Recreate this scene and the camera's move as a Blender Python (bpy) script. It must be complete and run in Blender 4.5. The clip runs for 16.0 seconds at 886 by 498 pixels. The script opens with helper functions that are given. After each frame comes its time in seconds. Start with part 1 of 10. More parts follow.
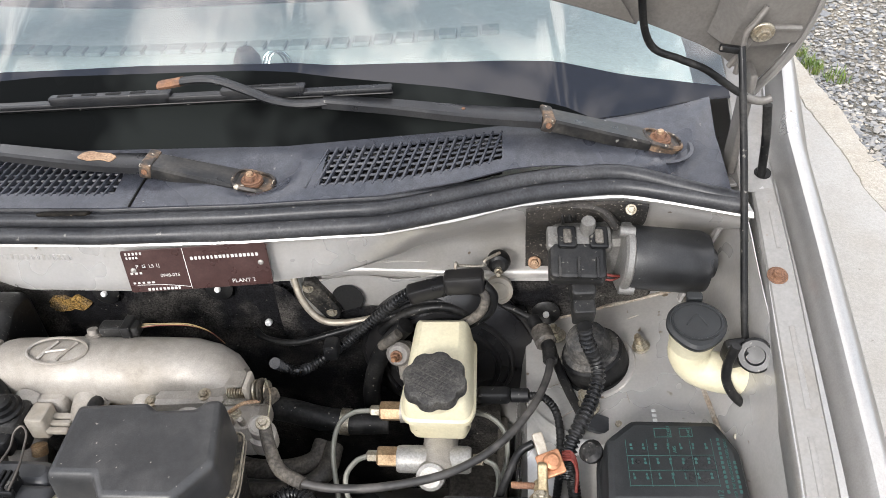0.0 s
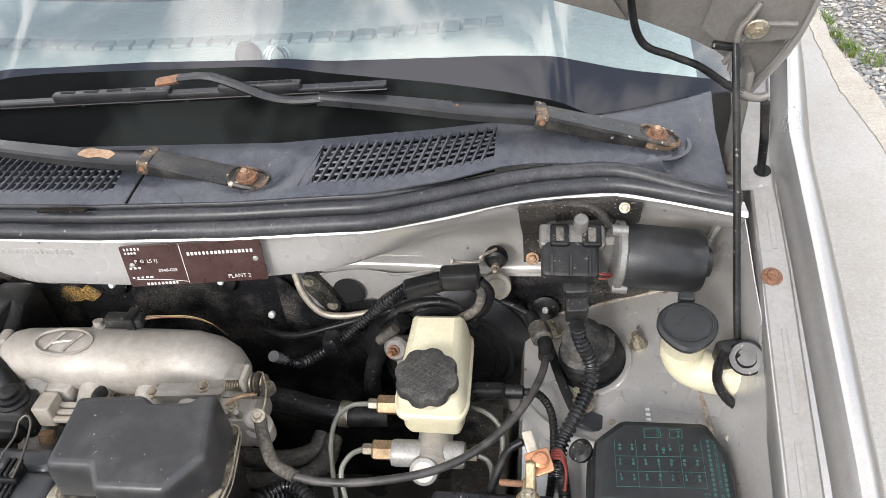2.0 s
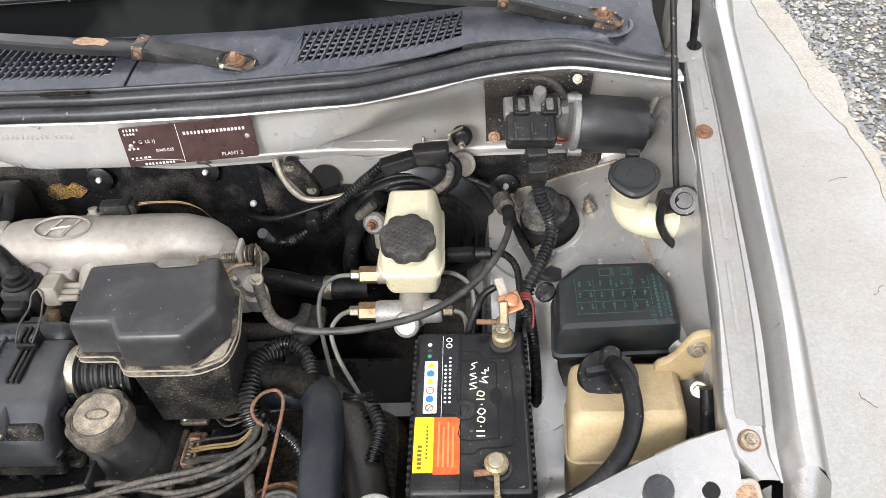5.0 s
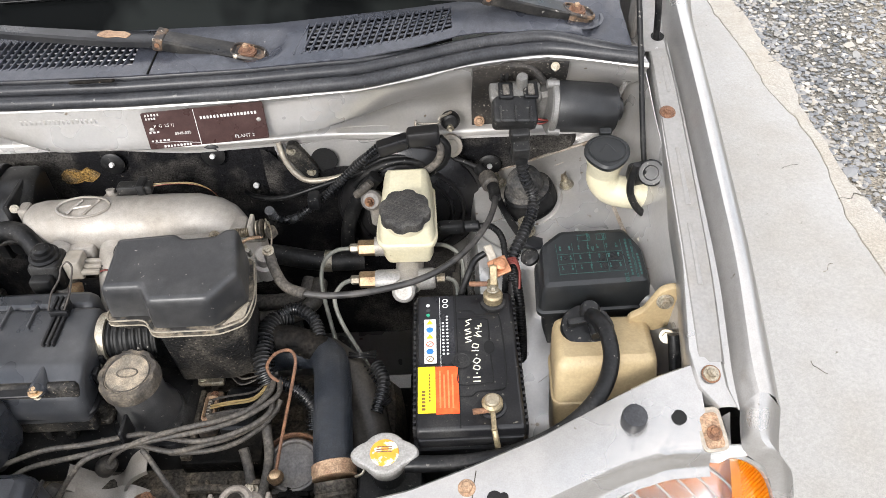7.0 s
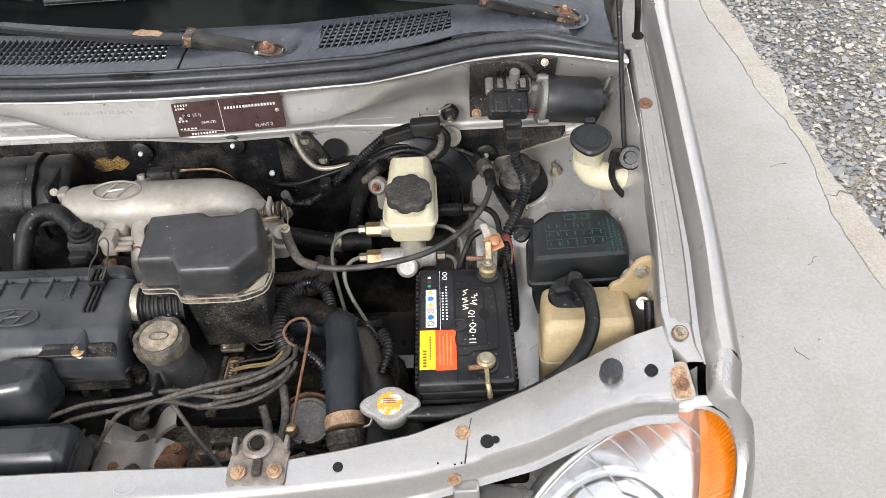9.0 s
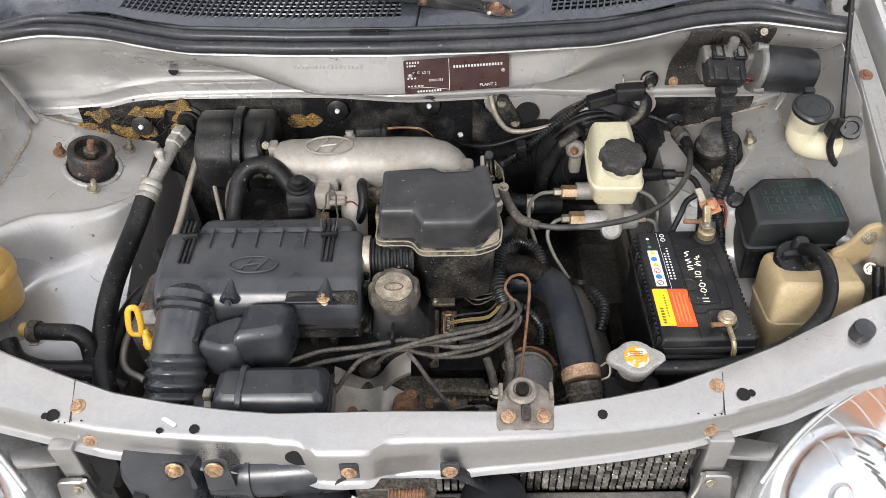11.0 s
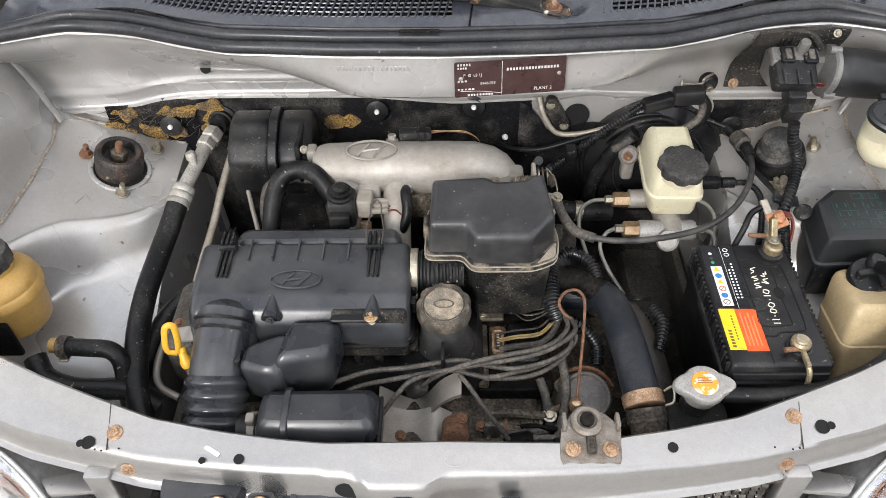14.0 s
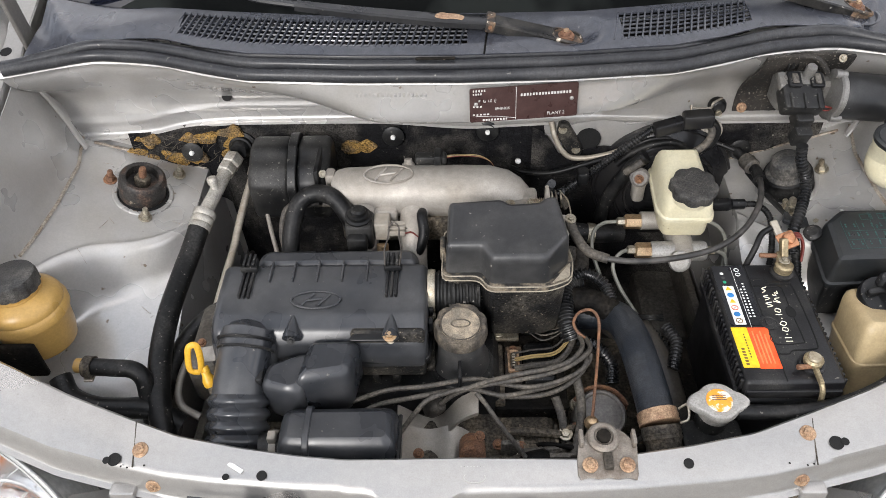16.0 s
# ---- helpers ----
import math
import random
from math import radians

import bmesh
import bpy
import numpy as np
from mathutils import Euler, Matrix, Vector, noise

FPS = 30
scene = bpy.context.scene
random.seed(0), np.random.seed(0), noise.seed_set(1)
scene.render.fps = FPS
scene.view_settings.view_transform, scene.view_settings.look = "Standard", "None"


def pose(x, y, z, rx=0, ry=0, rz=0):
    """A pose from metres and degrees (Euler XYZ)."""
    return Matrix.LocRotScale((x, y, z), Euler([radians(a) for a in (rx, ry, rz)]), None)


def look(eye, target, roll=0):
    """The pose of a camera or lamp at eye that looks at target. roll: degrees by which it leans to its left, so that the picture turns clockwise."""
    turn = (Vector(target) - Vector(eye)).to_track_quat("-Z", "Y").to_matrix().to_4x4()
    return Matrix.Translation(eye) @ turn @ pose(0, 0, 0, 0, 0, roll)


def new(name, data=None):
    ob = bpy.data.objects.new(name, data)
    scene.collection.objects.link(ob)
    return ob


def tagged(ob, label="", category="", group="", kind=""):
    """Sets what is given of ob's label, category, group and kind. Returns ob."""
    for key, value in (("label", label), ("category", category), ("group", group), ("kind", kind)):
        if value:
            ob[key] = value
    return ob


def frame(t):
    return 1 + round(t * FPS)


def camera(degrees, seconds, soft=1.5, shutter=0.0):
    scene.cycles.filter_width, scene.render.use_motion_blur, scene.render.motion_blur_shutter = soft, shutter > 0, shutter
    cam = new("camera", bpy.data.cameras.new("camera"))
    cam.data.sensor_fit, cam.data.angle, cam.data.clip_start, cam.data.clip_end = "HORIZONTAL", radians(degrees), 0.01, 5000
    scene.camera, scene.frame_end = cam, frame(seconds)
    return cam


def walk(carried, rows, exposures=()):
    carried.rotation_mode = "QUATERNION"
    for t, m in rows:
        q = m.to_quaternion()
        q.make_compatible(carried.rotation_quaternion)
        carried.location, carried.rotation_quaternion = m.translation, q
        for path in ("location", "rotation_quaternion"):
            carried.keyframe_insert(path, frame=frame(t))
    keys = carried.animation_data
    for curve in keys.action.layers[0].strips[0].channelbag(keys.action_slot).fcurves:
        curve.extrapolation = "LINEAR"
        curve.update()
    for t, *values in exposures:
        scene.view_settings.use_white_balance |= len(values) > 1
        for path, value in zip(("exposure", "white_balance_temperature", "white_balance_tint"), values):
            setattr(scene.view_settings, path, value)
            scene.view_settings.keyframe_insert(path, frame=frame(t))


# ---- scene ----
cam = camera(59.5, 16.0, soft=0.6)
METRES, EYE, TILT, LEAN, TURN = 1.35, 1.5, -32.0, 0.0, 0.0
PATH = [
    (0, (0.44, -0.686, 1.541), (0.243, 0.883, 0.317), -4.9),
    (0.5, (0.457, -0.677, 1.552), (0.22, 0.884, 0.324), -5.5),
    (1, (0.467, -0.666, 1.544), (0.205, 0.885, 0.309), -5.9),
    (1.5, (0.481, -0.667, 1.545), (0.205, 0.875, 0.302), -6.4),
    (2, (0.486, -0.672, 1.551), (0.199, 0.86, 0.297), -6.7),
    (2.5, (0.494, -0.67, 1.551), (0.2, 0.851, 0.286), -7.1),
    (3, (0.506, -0.674, 1.55), (0.22, 0.836, 0.27), -7.2),
    (3.5, (0.508, -0.682, 1.537), (0.243, 0.813, 0.236), -7.1),
    (4, (0.496, -0.717, 1.531), (0.272, 0.763, 0.206), -6.7),
    (4.5, (0.471, -0.776, 1.539), (0.298, 0.693, 0.193), -5.9),
    (5, (0.447, -0.818, 1.548), (0.327, 0.643, 0.188), -5.0),
    (5.2, (0.439, -0.837, 1.55), (0.336, 0.624, 0.188), -4.6),
    (7.3, (0.412, -0.933, 1.595), (0.383, 0.529, 0.23), -3.5),
    (7.5, (0.413, -0.941, 1.586), (0.383, 0.539, 0.241), -3.4),
    (8, (0.42, -0.946, 1.587), (0.388, 0.537, 0.244), -3.6),
    (8.2, (0.426, -0.945, 1.596), (0.385, 0.529, 0.245), -4.0),
    (10.3, (0.276, -1.211, 1.656), (0.238, 0.269, 0.311), -2.3),
    (10.5, (0.226, -1.176, 1.654), (0.188, 0.295, 0.3), -2.1),
    (10.7, (0.169, -1.134, 1.65), (0.134, 0.325, 0.282), -1.9),
    (11, (0.086, -1.072, 1.643), (0.055, 0.369, 0.256), -1.7),
    (11.5, (0.009, -0.99, 1.63), (-0.014, 0.426, 0.217), -1.4),
    (12, (0.012, -0.965, 1.623), (-0.001, 0.431, 0.191), -1.0),
    (12.5, (0.034, -0.953, 1.626), (0.02, 0.434, 0.185), -0.9),
    (13, (0.031, -0.955, 1.629), (0.01, 0.431, 0.188), -1.0),
    (13.5, (0.025, -0.975, 1.632), (-0.007, 0.418, 0.196), -1.3),
    (14, (0.019, -0.995, 1.635), (-0.022, 0.41, 0.212), -1.6),
    (14.5, (0.007, -1.02, 1.639), (-0.037, 0.401, 0.232), -1.8),
    (15, (0.004, -1.028, 1.637), (-0.046, 0.407, 0.244), -2.1),
    (15.5, (0.008, -1.025, 1.642), (-0.048, 0.421, 0.261), -2.3),
    (16, (0.007, -1.018, 1.646), (-0.053, 0.436, 0.273), -2.3),
]
walk(cam, [(t, look(eye, target, roll)) for t, eye, target, roll in PATH], [(0.0, 0.40), (5.0, 0.46), (8.0, 0.32), (10.5, 0.10), (11.5, 0.12), (12.5, 0.20), (14.0, 0.09), (16.0, 0.00)])

# ---- light ----
world = bpy.data.worlds.new("sky")
scene.world = world
world.use_nodes = True
SUN_EL, SUN_AZ = 31.0, 200.0      # degrees; azimuth from +y towards +x


def build_sky():
    nt = world.node_tree
    nt.nodes.clear()
    out = nt.nodes.new("ShaderNodeOutputWorld")
    bg = nt.nodes.new("ShaderNodeBackground")
    bg.inputs["Strength"].default_value = 0.13
    sky = nt.nodes.new("ShaderNodeTexSky")
    sky.sky_type = "NISHITA"
    sky.sun_disc = False
    sky.sun_elevation = radians(SUN_EL)
    sky.sun_rotation = radians(SUN_AZ)
    tc = nt.nodes.new("ShaderNodeTexCoord")
    big = nt.nodes.new("ShaderNodeTexNoise")
    big.inputs["Scale"].default_value = 5.2
    big.inputs["Detail"].default_value = 9
    big.inputs["Roughness"].default_value = 0.58
    big.inputs["Distortion"].default_value = 0.35
    ramp = nt.nodes.new("ShaderNodeValToRGB")
    ramp.color_ramp.elements[0].position = 0.462
    ramp.color_ramp.elements[1].position = 0.558
    mix = nt.nodes.new("ShaderNodeMix")
    mix.data_type = "RGBA"
    mix.inputs[7].default_value = (21.1, 20.3, 20.4, 1)
    nt.links.new(tc.outputs["Generated"], big.inputs["Vector"])
    nt.links.new(big.outputs["Fac"], ramp.inputs["Fac"])
    nt.links.new(ramp.outputs["Color"], mix.inputs[0])
    haze = nt.nodes.new("ShaderNodeMix")
    haze.data_type = "RGBA"
    haze.inputs[0].default_value = 0.7
    haze.inputs[7].default_value = (9.0, 10.0, 11.7, 1)
    nt.links.new(sky.outputs["Color"], haze.inputs[6])
    nt.links.new(haze.outputs[2], mix.inputs[6])
    nt.links.new(mix.outputs[2], bg.inputs["Color"])
    nt.links.new(bg.outputs["Background"], out.inputs["Surface"])


build_sky()
sun = new("sun", bpy.data.lights.new("sun", "SUN"))
sun.data.energy = 2.5
sun.data.angle = radians(14)
sun.data.color = (1.0, 0.968, 0.94)
_a, _e = radians(SUN_AZ), radians(SUN_EL)
sun.matrix_world = look((4 * math.sin(_a) * math.cos(_e), 4 * math.cos(_a) * math.cos(_e), 4 * math.sin(_e)), (0, 0, 0))
tagged(sun, kind="structure")
scene.view_settings.exposure = 0.0

# ---- mesh helpers ----
ORG = {}
SHARP = radians(38)


def vec(*a):
    return Vector(a)


def lerp(table, x):
    """Straight steps through (x, value) pairs."""
    if x <= table[0][0]:
        return table[0][1]
    for (a, p), (b, q) in zip(table, table[1:]):
        if x <= b:
            return p + (q - p) * (x - a) / (b - a)
    return table[-1][1]


def ease(a, b, x):
    t = min(1.0, max(0.0, (x - a) / (b - a)))
    return t * t * (3 - 2 * t)


def finish(bm, name, material, org):
    bmesh.ops.recalc_face_normals(bm, faces=bm.faces)
    for f in bm.faces:
        f.smooth = len(f.verts) < 9
    for e in bm.edges:
        if len(e.link_faces) == 2 and e.calc_face_angle(0) > SHARP:
            e.smooth = False
    bm.transform(Matrix.Translation(-org))
    me = bpy.data.meshes.new(name)
    bm.to_mesh(me)
    bm.free()
    if material:
        me.materials.append(material)
    return me


def thing(name, label, category, loc, group="", kind=""):
    e = new(name)
    e.empty_display_size = 0.03
    e.location = loc
    ORG[e] = Vector(loc)
    return tagged(e, label, category, group, kind)


def part(name, bm, material, parent, label=""):
    """One mesh under a thing or a part; bm is in world coordinates."""
    org = ORG[parent]
    ob = new(name, finish(bm, name, material, org))
    ob.parent = parent
    ORG[ob] = org
    return tagged(ob, label)


def solo(name, bm, material, label, category, group="", kind=""):
    """A thing that is a single mesh, with its origin at its base."""
    lo = [min(v.co[i] for v in bm.verts) for i in range(3)]
    hi = [max(v.co[i] for v in bm.verts) for i in range(3)]
    org = vec((lo[0] + hi[0]) / 2, (lo[1] + hi[1]) / 2, lo[2])
    ob = new(name, finish(bm, name, material, org))
    ob.location = org
    ORG[ob] = org
    return tagged(ob, label, category, group, kind)


def again(name, mesh, parent, pos, normal=(0, 0, 1), size=1.0, spin=0.0, label=""):
    """A part on a mesh that others share, set at pos and turned to a normal."""
    ob = new(name, mesh)
    ob.parent = parent
    turn = Vector(normal).normalized().to_track_quat("Z", "Y").to_matrix().to_4x4()
    ob.matrix_basis = Matrix.Translation(Vector(pos) - ORG[parent]) @ turn @ pose(0, 0, 0, 0, 0, spin) @ Matrix.Diagonal((size, size, size, 1))
    ORG[ob] = ORG[parent]
    return tagged(ob, label)


def strip(bm, rings, closed=True, caps=(True, True)):
    """Joins rings of points of equal length with quads."""
    vs = [[bm.verts.new(p) for p in r] for r in rings]
    n = len(rings[0])
    for a, b in zip(vs, vs[1:]):
        for i in range(n if closed else n - 1):
            j = (i + 1) % n
            bm.faces.new((a[i], a[j], b[j], b[i]))
    if closed and caps[0]:
        bm.faces.new(vs[0][::-1])
    if closed and caps[1]:
        bm.faces.new(vs[-1])
    return bm


def inset(poly, d):
    """Moves the sides of a counter-clockwise outline inwards."""
    out = []
    n = len(poly)
    for i in range(n):
        p, c, q = Vector(poly[i - 1]), Vector(poly[i]), Vector(poly[(i + 1) % n])
        a, b = (c - p).normalized(), (q - c).normalized()
        na, nb = vec(-a.y, a.x), vec(-b.y, b.x)
        m = na + nb
        k = max(0.35, 1 + na.dot(nb))
        out.append(c + m * (d / k))
    return out


def rounded(poly, r, n=4):
    """The outline with rounded corners."""
    out = []
    m = len(poly)
    for i in range(m):
        p, c, q = Vector(poly[i - 1]), Vector(poly[i]), Vector(poly[(i + 1) % m])
        k = min(r, 0.45 * (p - c).length, 0.45 * (q - c).length)
        a, b = c + (p - c).normalized() * k, c + (q - c).normalized() * k
        for j in range(n + 1):
            t = j / n
            out.append(a * (1 - t) ** 2 + c * (2 * t * (1 - t)) + b * t ** 2)
    return out


def tub(poly, levels, r=0.006, m=None, n=4, bm=None, caps=(True, True)):
    """A moulded box: the outline at several levels (z, inset)."""
    bm = bm or bmesh.new()
    rings = []
    for z, d in levels:
        ring = rounded(inset(poly, d), max(0.0008, r - 0.6 * d), n)
        rings.append([vec(p.x, p.y, z) for p in ring])
    if m:
        rings = [[m @ p for p in ring] for ring in rings]
    return strip(bm, rings, True, caps)


def rect(x0, y0, x1, y1):
    return [(x0, y0), (x1, y0), (x1, y1), (x0, y1)]


def box(x0, y0, z0, x1, y1, z1, r=0.004, m=None, bm=None):
    """A box with rounded edges."""
    e = min(r, (z1 - z0) * 0.4)
    return tub(rect(x0, y0, x1, y1), [(z0, e), (z0 + 0.3 * e, 0.3 * e), (z0 + e, 0), (z1 - e, 0), (z1 - 0.3 * e, 0.3 * e), (z1, e)], r=r * 1.5, m=m, n=3, bm=bm)


def lathe(profile, m=None, n=28, lobes=0, depth=0.0, span=(-9, 9), bm=None, caps=(True, True)):
    """Turned shape from (radius, z); lobes scallop the rings within the span."""
    bm = bm or bmesh.new()
    rings = []
    for r, z in profile:
        ring = []
        for i in range(n):
            a = 2 * math.pi * i / n
            k = 1 - depth * (0.5 + 0.5 * math.cos(lobes * a)) ** 2 if lobes and span[0] <= z <= span[1] else 1
            ring.append(vec(r * k * math.cos(a), r * k * math.sin(a), z))
        rings.append([m @ p for p in ring] if m else ring)
    return strip(bm, rings, True, caps)


def aim(pos, axis, spin=0.0):
    """A matrix at pos whose z points along axis."""
    return Matrix.Translation(pos) @ Vector(axis).normalized().to_track_quat("Z", "Y").to_matrix().to_4x4() @ pose(0, 0, 0, 0, 0, spin)


def spline(pts, sub=6):
    pts = [Vector(p) for p in pts]
    if len(pts) == 2:
        return [pts[0].lerp(pts[1], i / sub) for i in range(sub + 1)]
    e = [pts[0] * 2 - pts[1]] + pts + [pts[-1] * 2 - pts[-2]]
    out = []
    for i in range(1, len(e) - 2):
        a, b, c, d = e[i - 1:i + 3]
        for k in range(sub):
            t = k / sub
            out.append(0.5 * (2 * b + (c - a) * t + (2 * a - 5 * b + 4 * c - d) * t * t + (3 * b - a - 3 * c + d) * t ** 3))
    out.append(pts[-1])
    return out


def tube(pts, r, n=10, sub=6, ribs=None, bm=None, flat=1.0, ends=None):
    """A hose along points. ribs: (pitch, depth). ends: radius at the far end."""
    bm = bm or bmesh.new()
    line = spline(pts, sub)
    if ribs:
        pitch, depth = ribs
        fine = [line[0]]
        need = pitch / 4
        for a, b in zip(line, line[1:]):
            k = max(1, round((b - a).length / need))
            fine += [a.lerp(b, (j + 1) / k) for j in range(k)]
        line = fine
    rings = []
    up = None
    for i, p in enumerate(line):
        d = (line[min(i + 1, len(line) - 1)] - line[max(i - 1, 0)]).normalized()
        if up is None:
            up = vec(0, 0, 1) if abs(d.z) < 0.9 else vec(1, 0, 0)
        up = (up - d * up.dot(d)).normalized()
        side = d.cross(up)
        k = r if ends is None else r + (ends - r) * i / (len(line) - 1)
        if ribs:
            k *= 1 - depth * (i % 4 in (2, 3))
        rings.append([p + (side * math.cos(2 * math.pi * j / n) + up * math.sin(2 * math.pi * j / n) * flat) * k for j in range(n)])
    return strip(bm, rings)


def sheet(rows, thick=0.0):
    """A surface from rows of points, given thickness along its normals."""
    bm = bmesh.new()
    vs = [[bm.verts.new(p) for p in r] for r in rows]
    for a, b in zip(vs, vs[1:]):
        for i in range(len(a) - 1):
            bm.faces.new((a[i], a[i + 1], b[i + 1], b[i]))
    if thick:
        bmesh.ops.recalc_face_normals(bm, faces=bm.faces)
        bmesh.ops.solidify(bm, geom=bm.faces[:], thickness=thick)
    return bm


def join(*bms):
    out = bms[0]
    for b in bms[1:]:
        me = bpy.data.meshes.new("tmp")
        b.to_mesh(me)
        b.free()
        out.from_mesh(me)
        bpy.data.meshes.remove(me)
    return out


def writing(body, size, material, parent, m, name="lettering", thick=0.0002):
    """Raised or printed letters as a mesh part."""
    cu = bpy.data.curves.new("text", "FONT")
    cu.body, cu.size, cu.extrude = body, size, thick
    tmp = bpy.data.objects.new("text", cu)
    me = bpy.data.meshes.new_from_object(tmp)
    bpy.data.objects.remove(tmp)
    me.materials.append(material)
    me.transform(Matrix.Translation(-ORG[parent]) @ m)
    ob = new(name, me)
    ob.parent = parent
    ORG[ob] = ORG[parent]
    return ob


# ---- materials ----
def surf(name, col, rough=0.5, metal=0.0, tint=None, amt=0.0, s1=9.0, lo=0.45, hi=0.68, s2=160.0, grain=0.1, bump=0.12,
         dist=0.0006, coat=0.0, spec=0.4, rvar=0.12, trans=0.0, sub=0.0, spots=None, spot_scale=40.0, spot_at=0.66, hue=0.0):
    m = bpy.data.materials.new(name)
    m.use_nodes = True
    nt = m.node_tree
    b = nt.nodes["Principled BSDF"]
    tc = nt.nodes.new("ShaderNodeTexCoord")
    info = nt.nodes.new("ShaderNodeObjectInfo")
    off = nt.nodes.new("ShaderNodeVectorMath")
    off.operation = "MULTIPLY_ADD"
    nt.links.new(info.outputs["Random"], off.inputs[0])
    off.inputs[1].default_value = (3.1, 5.7, 1.9)
    nt.links.new(tc.outputs["Object"], off.inputs[2])

    def noise_node(scale, detail, rgh=0.6):
        n = nt.nodes.new("ShaderNodeTexNoise")
        n.inputs["Scale"].default_value = scale
        n.inputs["Detail"].default_value = detail
        n.inputs["Roughness"].default_value = rgh
        nt.links.new(off.outputs[0], n.inputs["Vector"])
        return n

    def mixer(fac, a, c, blend="MIX"):
        x = nt.nodes.new("ShaderNodeMix")
        x.data_type = "RGBA"
        x.blend_type = blend
        for sock, v in ((x.inputs[0], fac), (x.inputs[6], a), (x.inputs[7], c)):
            if isinstance(v, bpy.types.NodeSocket):
                nt.links.new(v, sock)
            elif isinstance(v, float):
                sock.default_value = v
            else:
                sock.default_value = (*v, 1)
        return x.outputs[2]

    def window(sock, a, c, top=1.0):
        x = nt.nodes.new("ShaderNodeMapRange")
        nt.links.new(sock, x.inputs[0])
        x.inputs[1].default_value, x.inputs[2].default_value, x.inputs[4].default_value = a, c, top
        return x.outputs[0]

    n1, n2 = noise_node(s1, 3), noise_node(s2, 1)
    colour = col
    if tint and amt:
        colour = mixer(window(n1.outputs["Fac"], lo, hi, amt), colour, tint)
    if spots:
        n3 = noise_node(spot_scale, 2, 0.55)
        colour = mixer(window(n3.outputs["Fac"], spot_at, spot_at + 0.05), colour, spots)
    if grain:
        g = nt.nodes.new("ShaderNodeMapRange")
        nt.links.new(n2.outputs["Fac"], g.inputs[0])
        g.inputs[1].default_value, g.inputs[2].default_value = 0.3, 0.7
        g.inputs[3].default_value, g.inputs[4].default_value = 1 - grain, 1 + grain
        colour = mixer(1.0, colour, g.outputs[0], "MULTIPLY")
        g2 = nt.nodes.new("ShaderNodeMapRange")
        nt.links.new(noise_node(95.0, 5, 0.7).outputs["Fac"], g2.inputs[0])
        g2.inputs[1].default_value, g2.inputs[2].default_value = 0.35, 0.68
        k = min(0.26, 0.9 * grain)
        g2.inputs[3].default_value, g2.inputs[4].default_value = 1 - k, 1 + k
        colour = mixer(1.0, colour, g2.outputs[0], "MULTIPLY")
    if isinstance(colour, bpy.types.NodeSocket):
        nt.links.new(colour, b.inputs["Base Color"])
    else:
        b.inputs["Base Color"].default_value = (*col, 1)
    nt.links.new(window(n1.outputs["Fac"], 0.0, 1.0, 1.0), b.inputs["Roughness"])
    rr = b.inputs["Roughness"].links[0].from_node
    rr.inputs[1].default_value, rr.inputs[2].default_value = 0.3, 0.7
    rr.inputs[3].default_value, rr.inputs[4].default_value = max(0.03, rough - rvar), min(1, rough + rvar)
    b.inputs["Metallic"].default_value = metal
    b.inputs["Coat Weight"].default_value = coat
    b.inputs["Coat Roughness"].default_value = 0.12
    b.inputs["Specular IOR Level"].default_value = spec
    b.inputs["Transmission Weight"].default_value = trans
    if sub:
        b.inputs["Subsurface Weight"].default_value = sub
        b.inputs["Subsurface Radius"].default_value = (0.02, 0.014, 0.006)
        b.inputs["Subsurface Scale"].default_value = 0.3
    if bump:
        bp = nt.nodes.new("ShaderNodeBump")
        bp.inputs["Strength"].default_value = bump
        bp.inputs["Distance"].default_value = dist
        nt.links.new(n2.outputs["Fac"], bp.inputs["Height"])
        nt.links.new(bp.outputs[0], b.inputs["Normal"])
    return m


PAINT = surf("silver_paint", (0.365, 0.356, 0.342), 0.31, 0.75, (0.34, 0.325, 0.30), 0.45, s1=5, s2=600, grain=0.05, bump=0.03, coat=0.4, rvar=0.07, spots=(0.18, 0.155, 0.13), spot_scale=60, spot_at=0.74)
BAYPAINT = surf("bay_paint", (0.47, 0.46, 0.445), 0.30, 0.45, (0.39, 0.365, 0.325), 0.6, s1=7, s2=320, grain=0.04, bump=0.02, coat=0.15, rvar=0.10, spots=(0.20, 0.16, 0.12), spot_scale=55, spot_at=0.715)
# Silver paint darkened against sun glare on the flange plates, with rusty spots.
FLANGEPAINT = surf("glare_dulled_paint", (0.235, 0.228, 0.217), 0.48, 0.1, (0.20, 0.182, 0.158), 0.6, s1=12, s2=300, grain=0.06, bump=0.03, spots=(0.20, 0.13, 0.08), spot_scale=60, spot_at=0.72)
# Silver paint darkened to carry the shade below the raised bonnet.
UNDERSHADE = surf("bonnet_shade_grey", (0.165, 0.156, 0.144), 0.5, 0.3, (0.12, 0.108, 0.094), 0.6, s1=7, s2=320, grain=0.08, bump=0.06)
PLASTIC = surf("black_plastic", (0.007, 0.0073, 0.008), 0.44, 0, (0.050, 0.048, 0.044), 0.6, s1=14, lo=0.44, hi=0.72, s2=420, grain=0.3, bump=0.2, dist=0.0005, spec=0.36, spots=(0.095, 0.09, 0.08), spot_scale=190, spot_at=0.66)
DIRTY = surf("dusty_black_plastic", (0.012, 0.012, 0.012), 0.6, 0, (0.085, 0.076, 0.062), 0.7, s1=18, s2=300, grain=0.6, bump=0.6, dist=0.001, spots=(0.15, 0.13, 0.10), spot_scale=330, spot_at=0.64, spec=0.2)
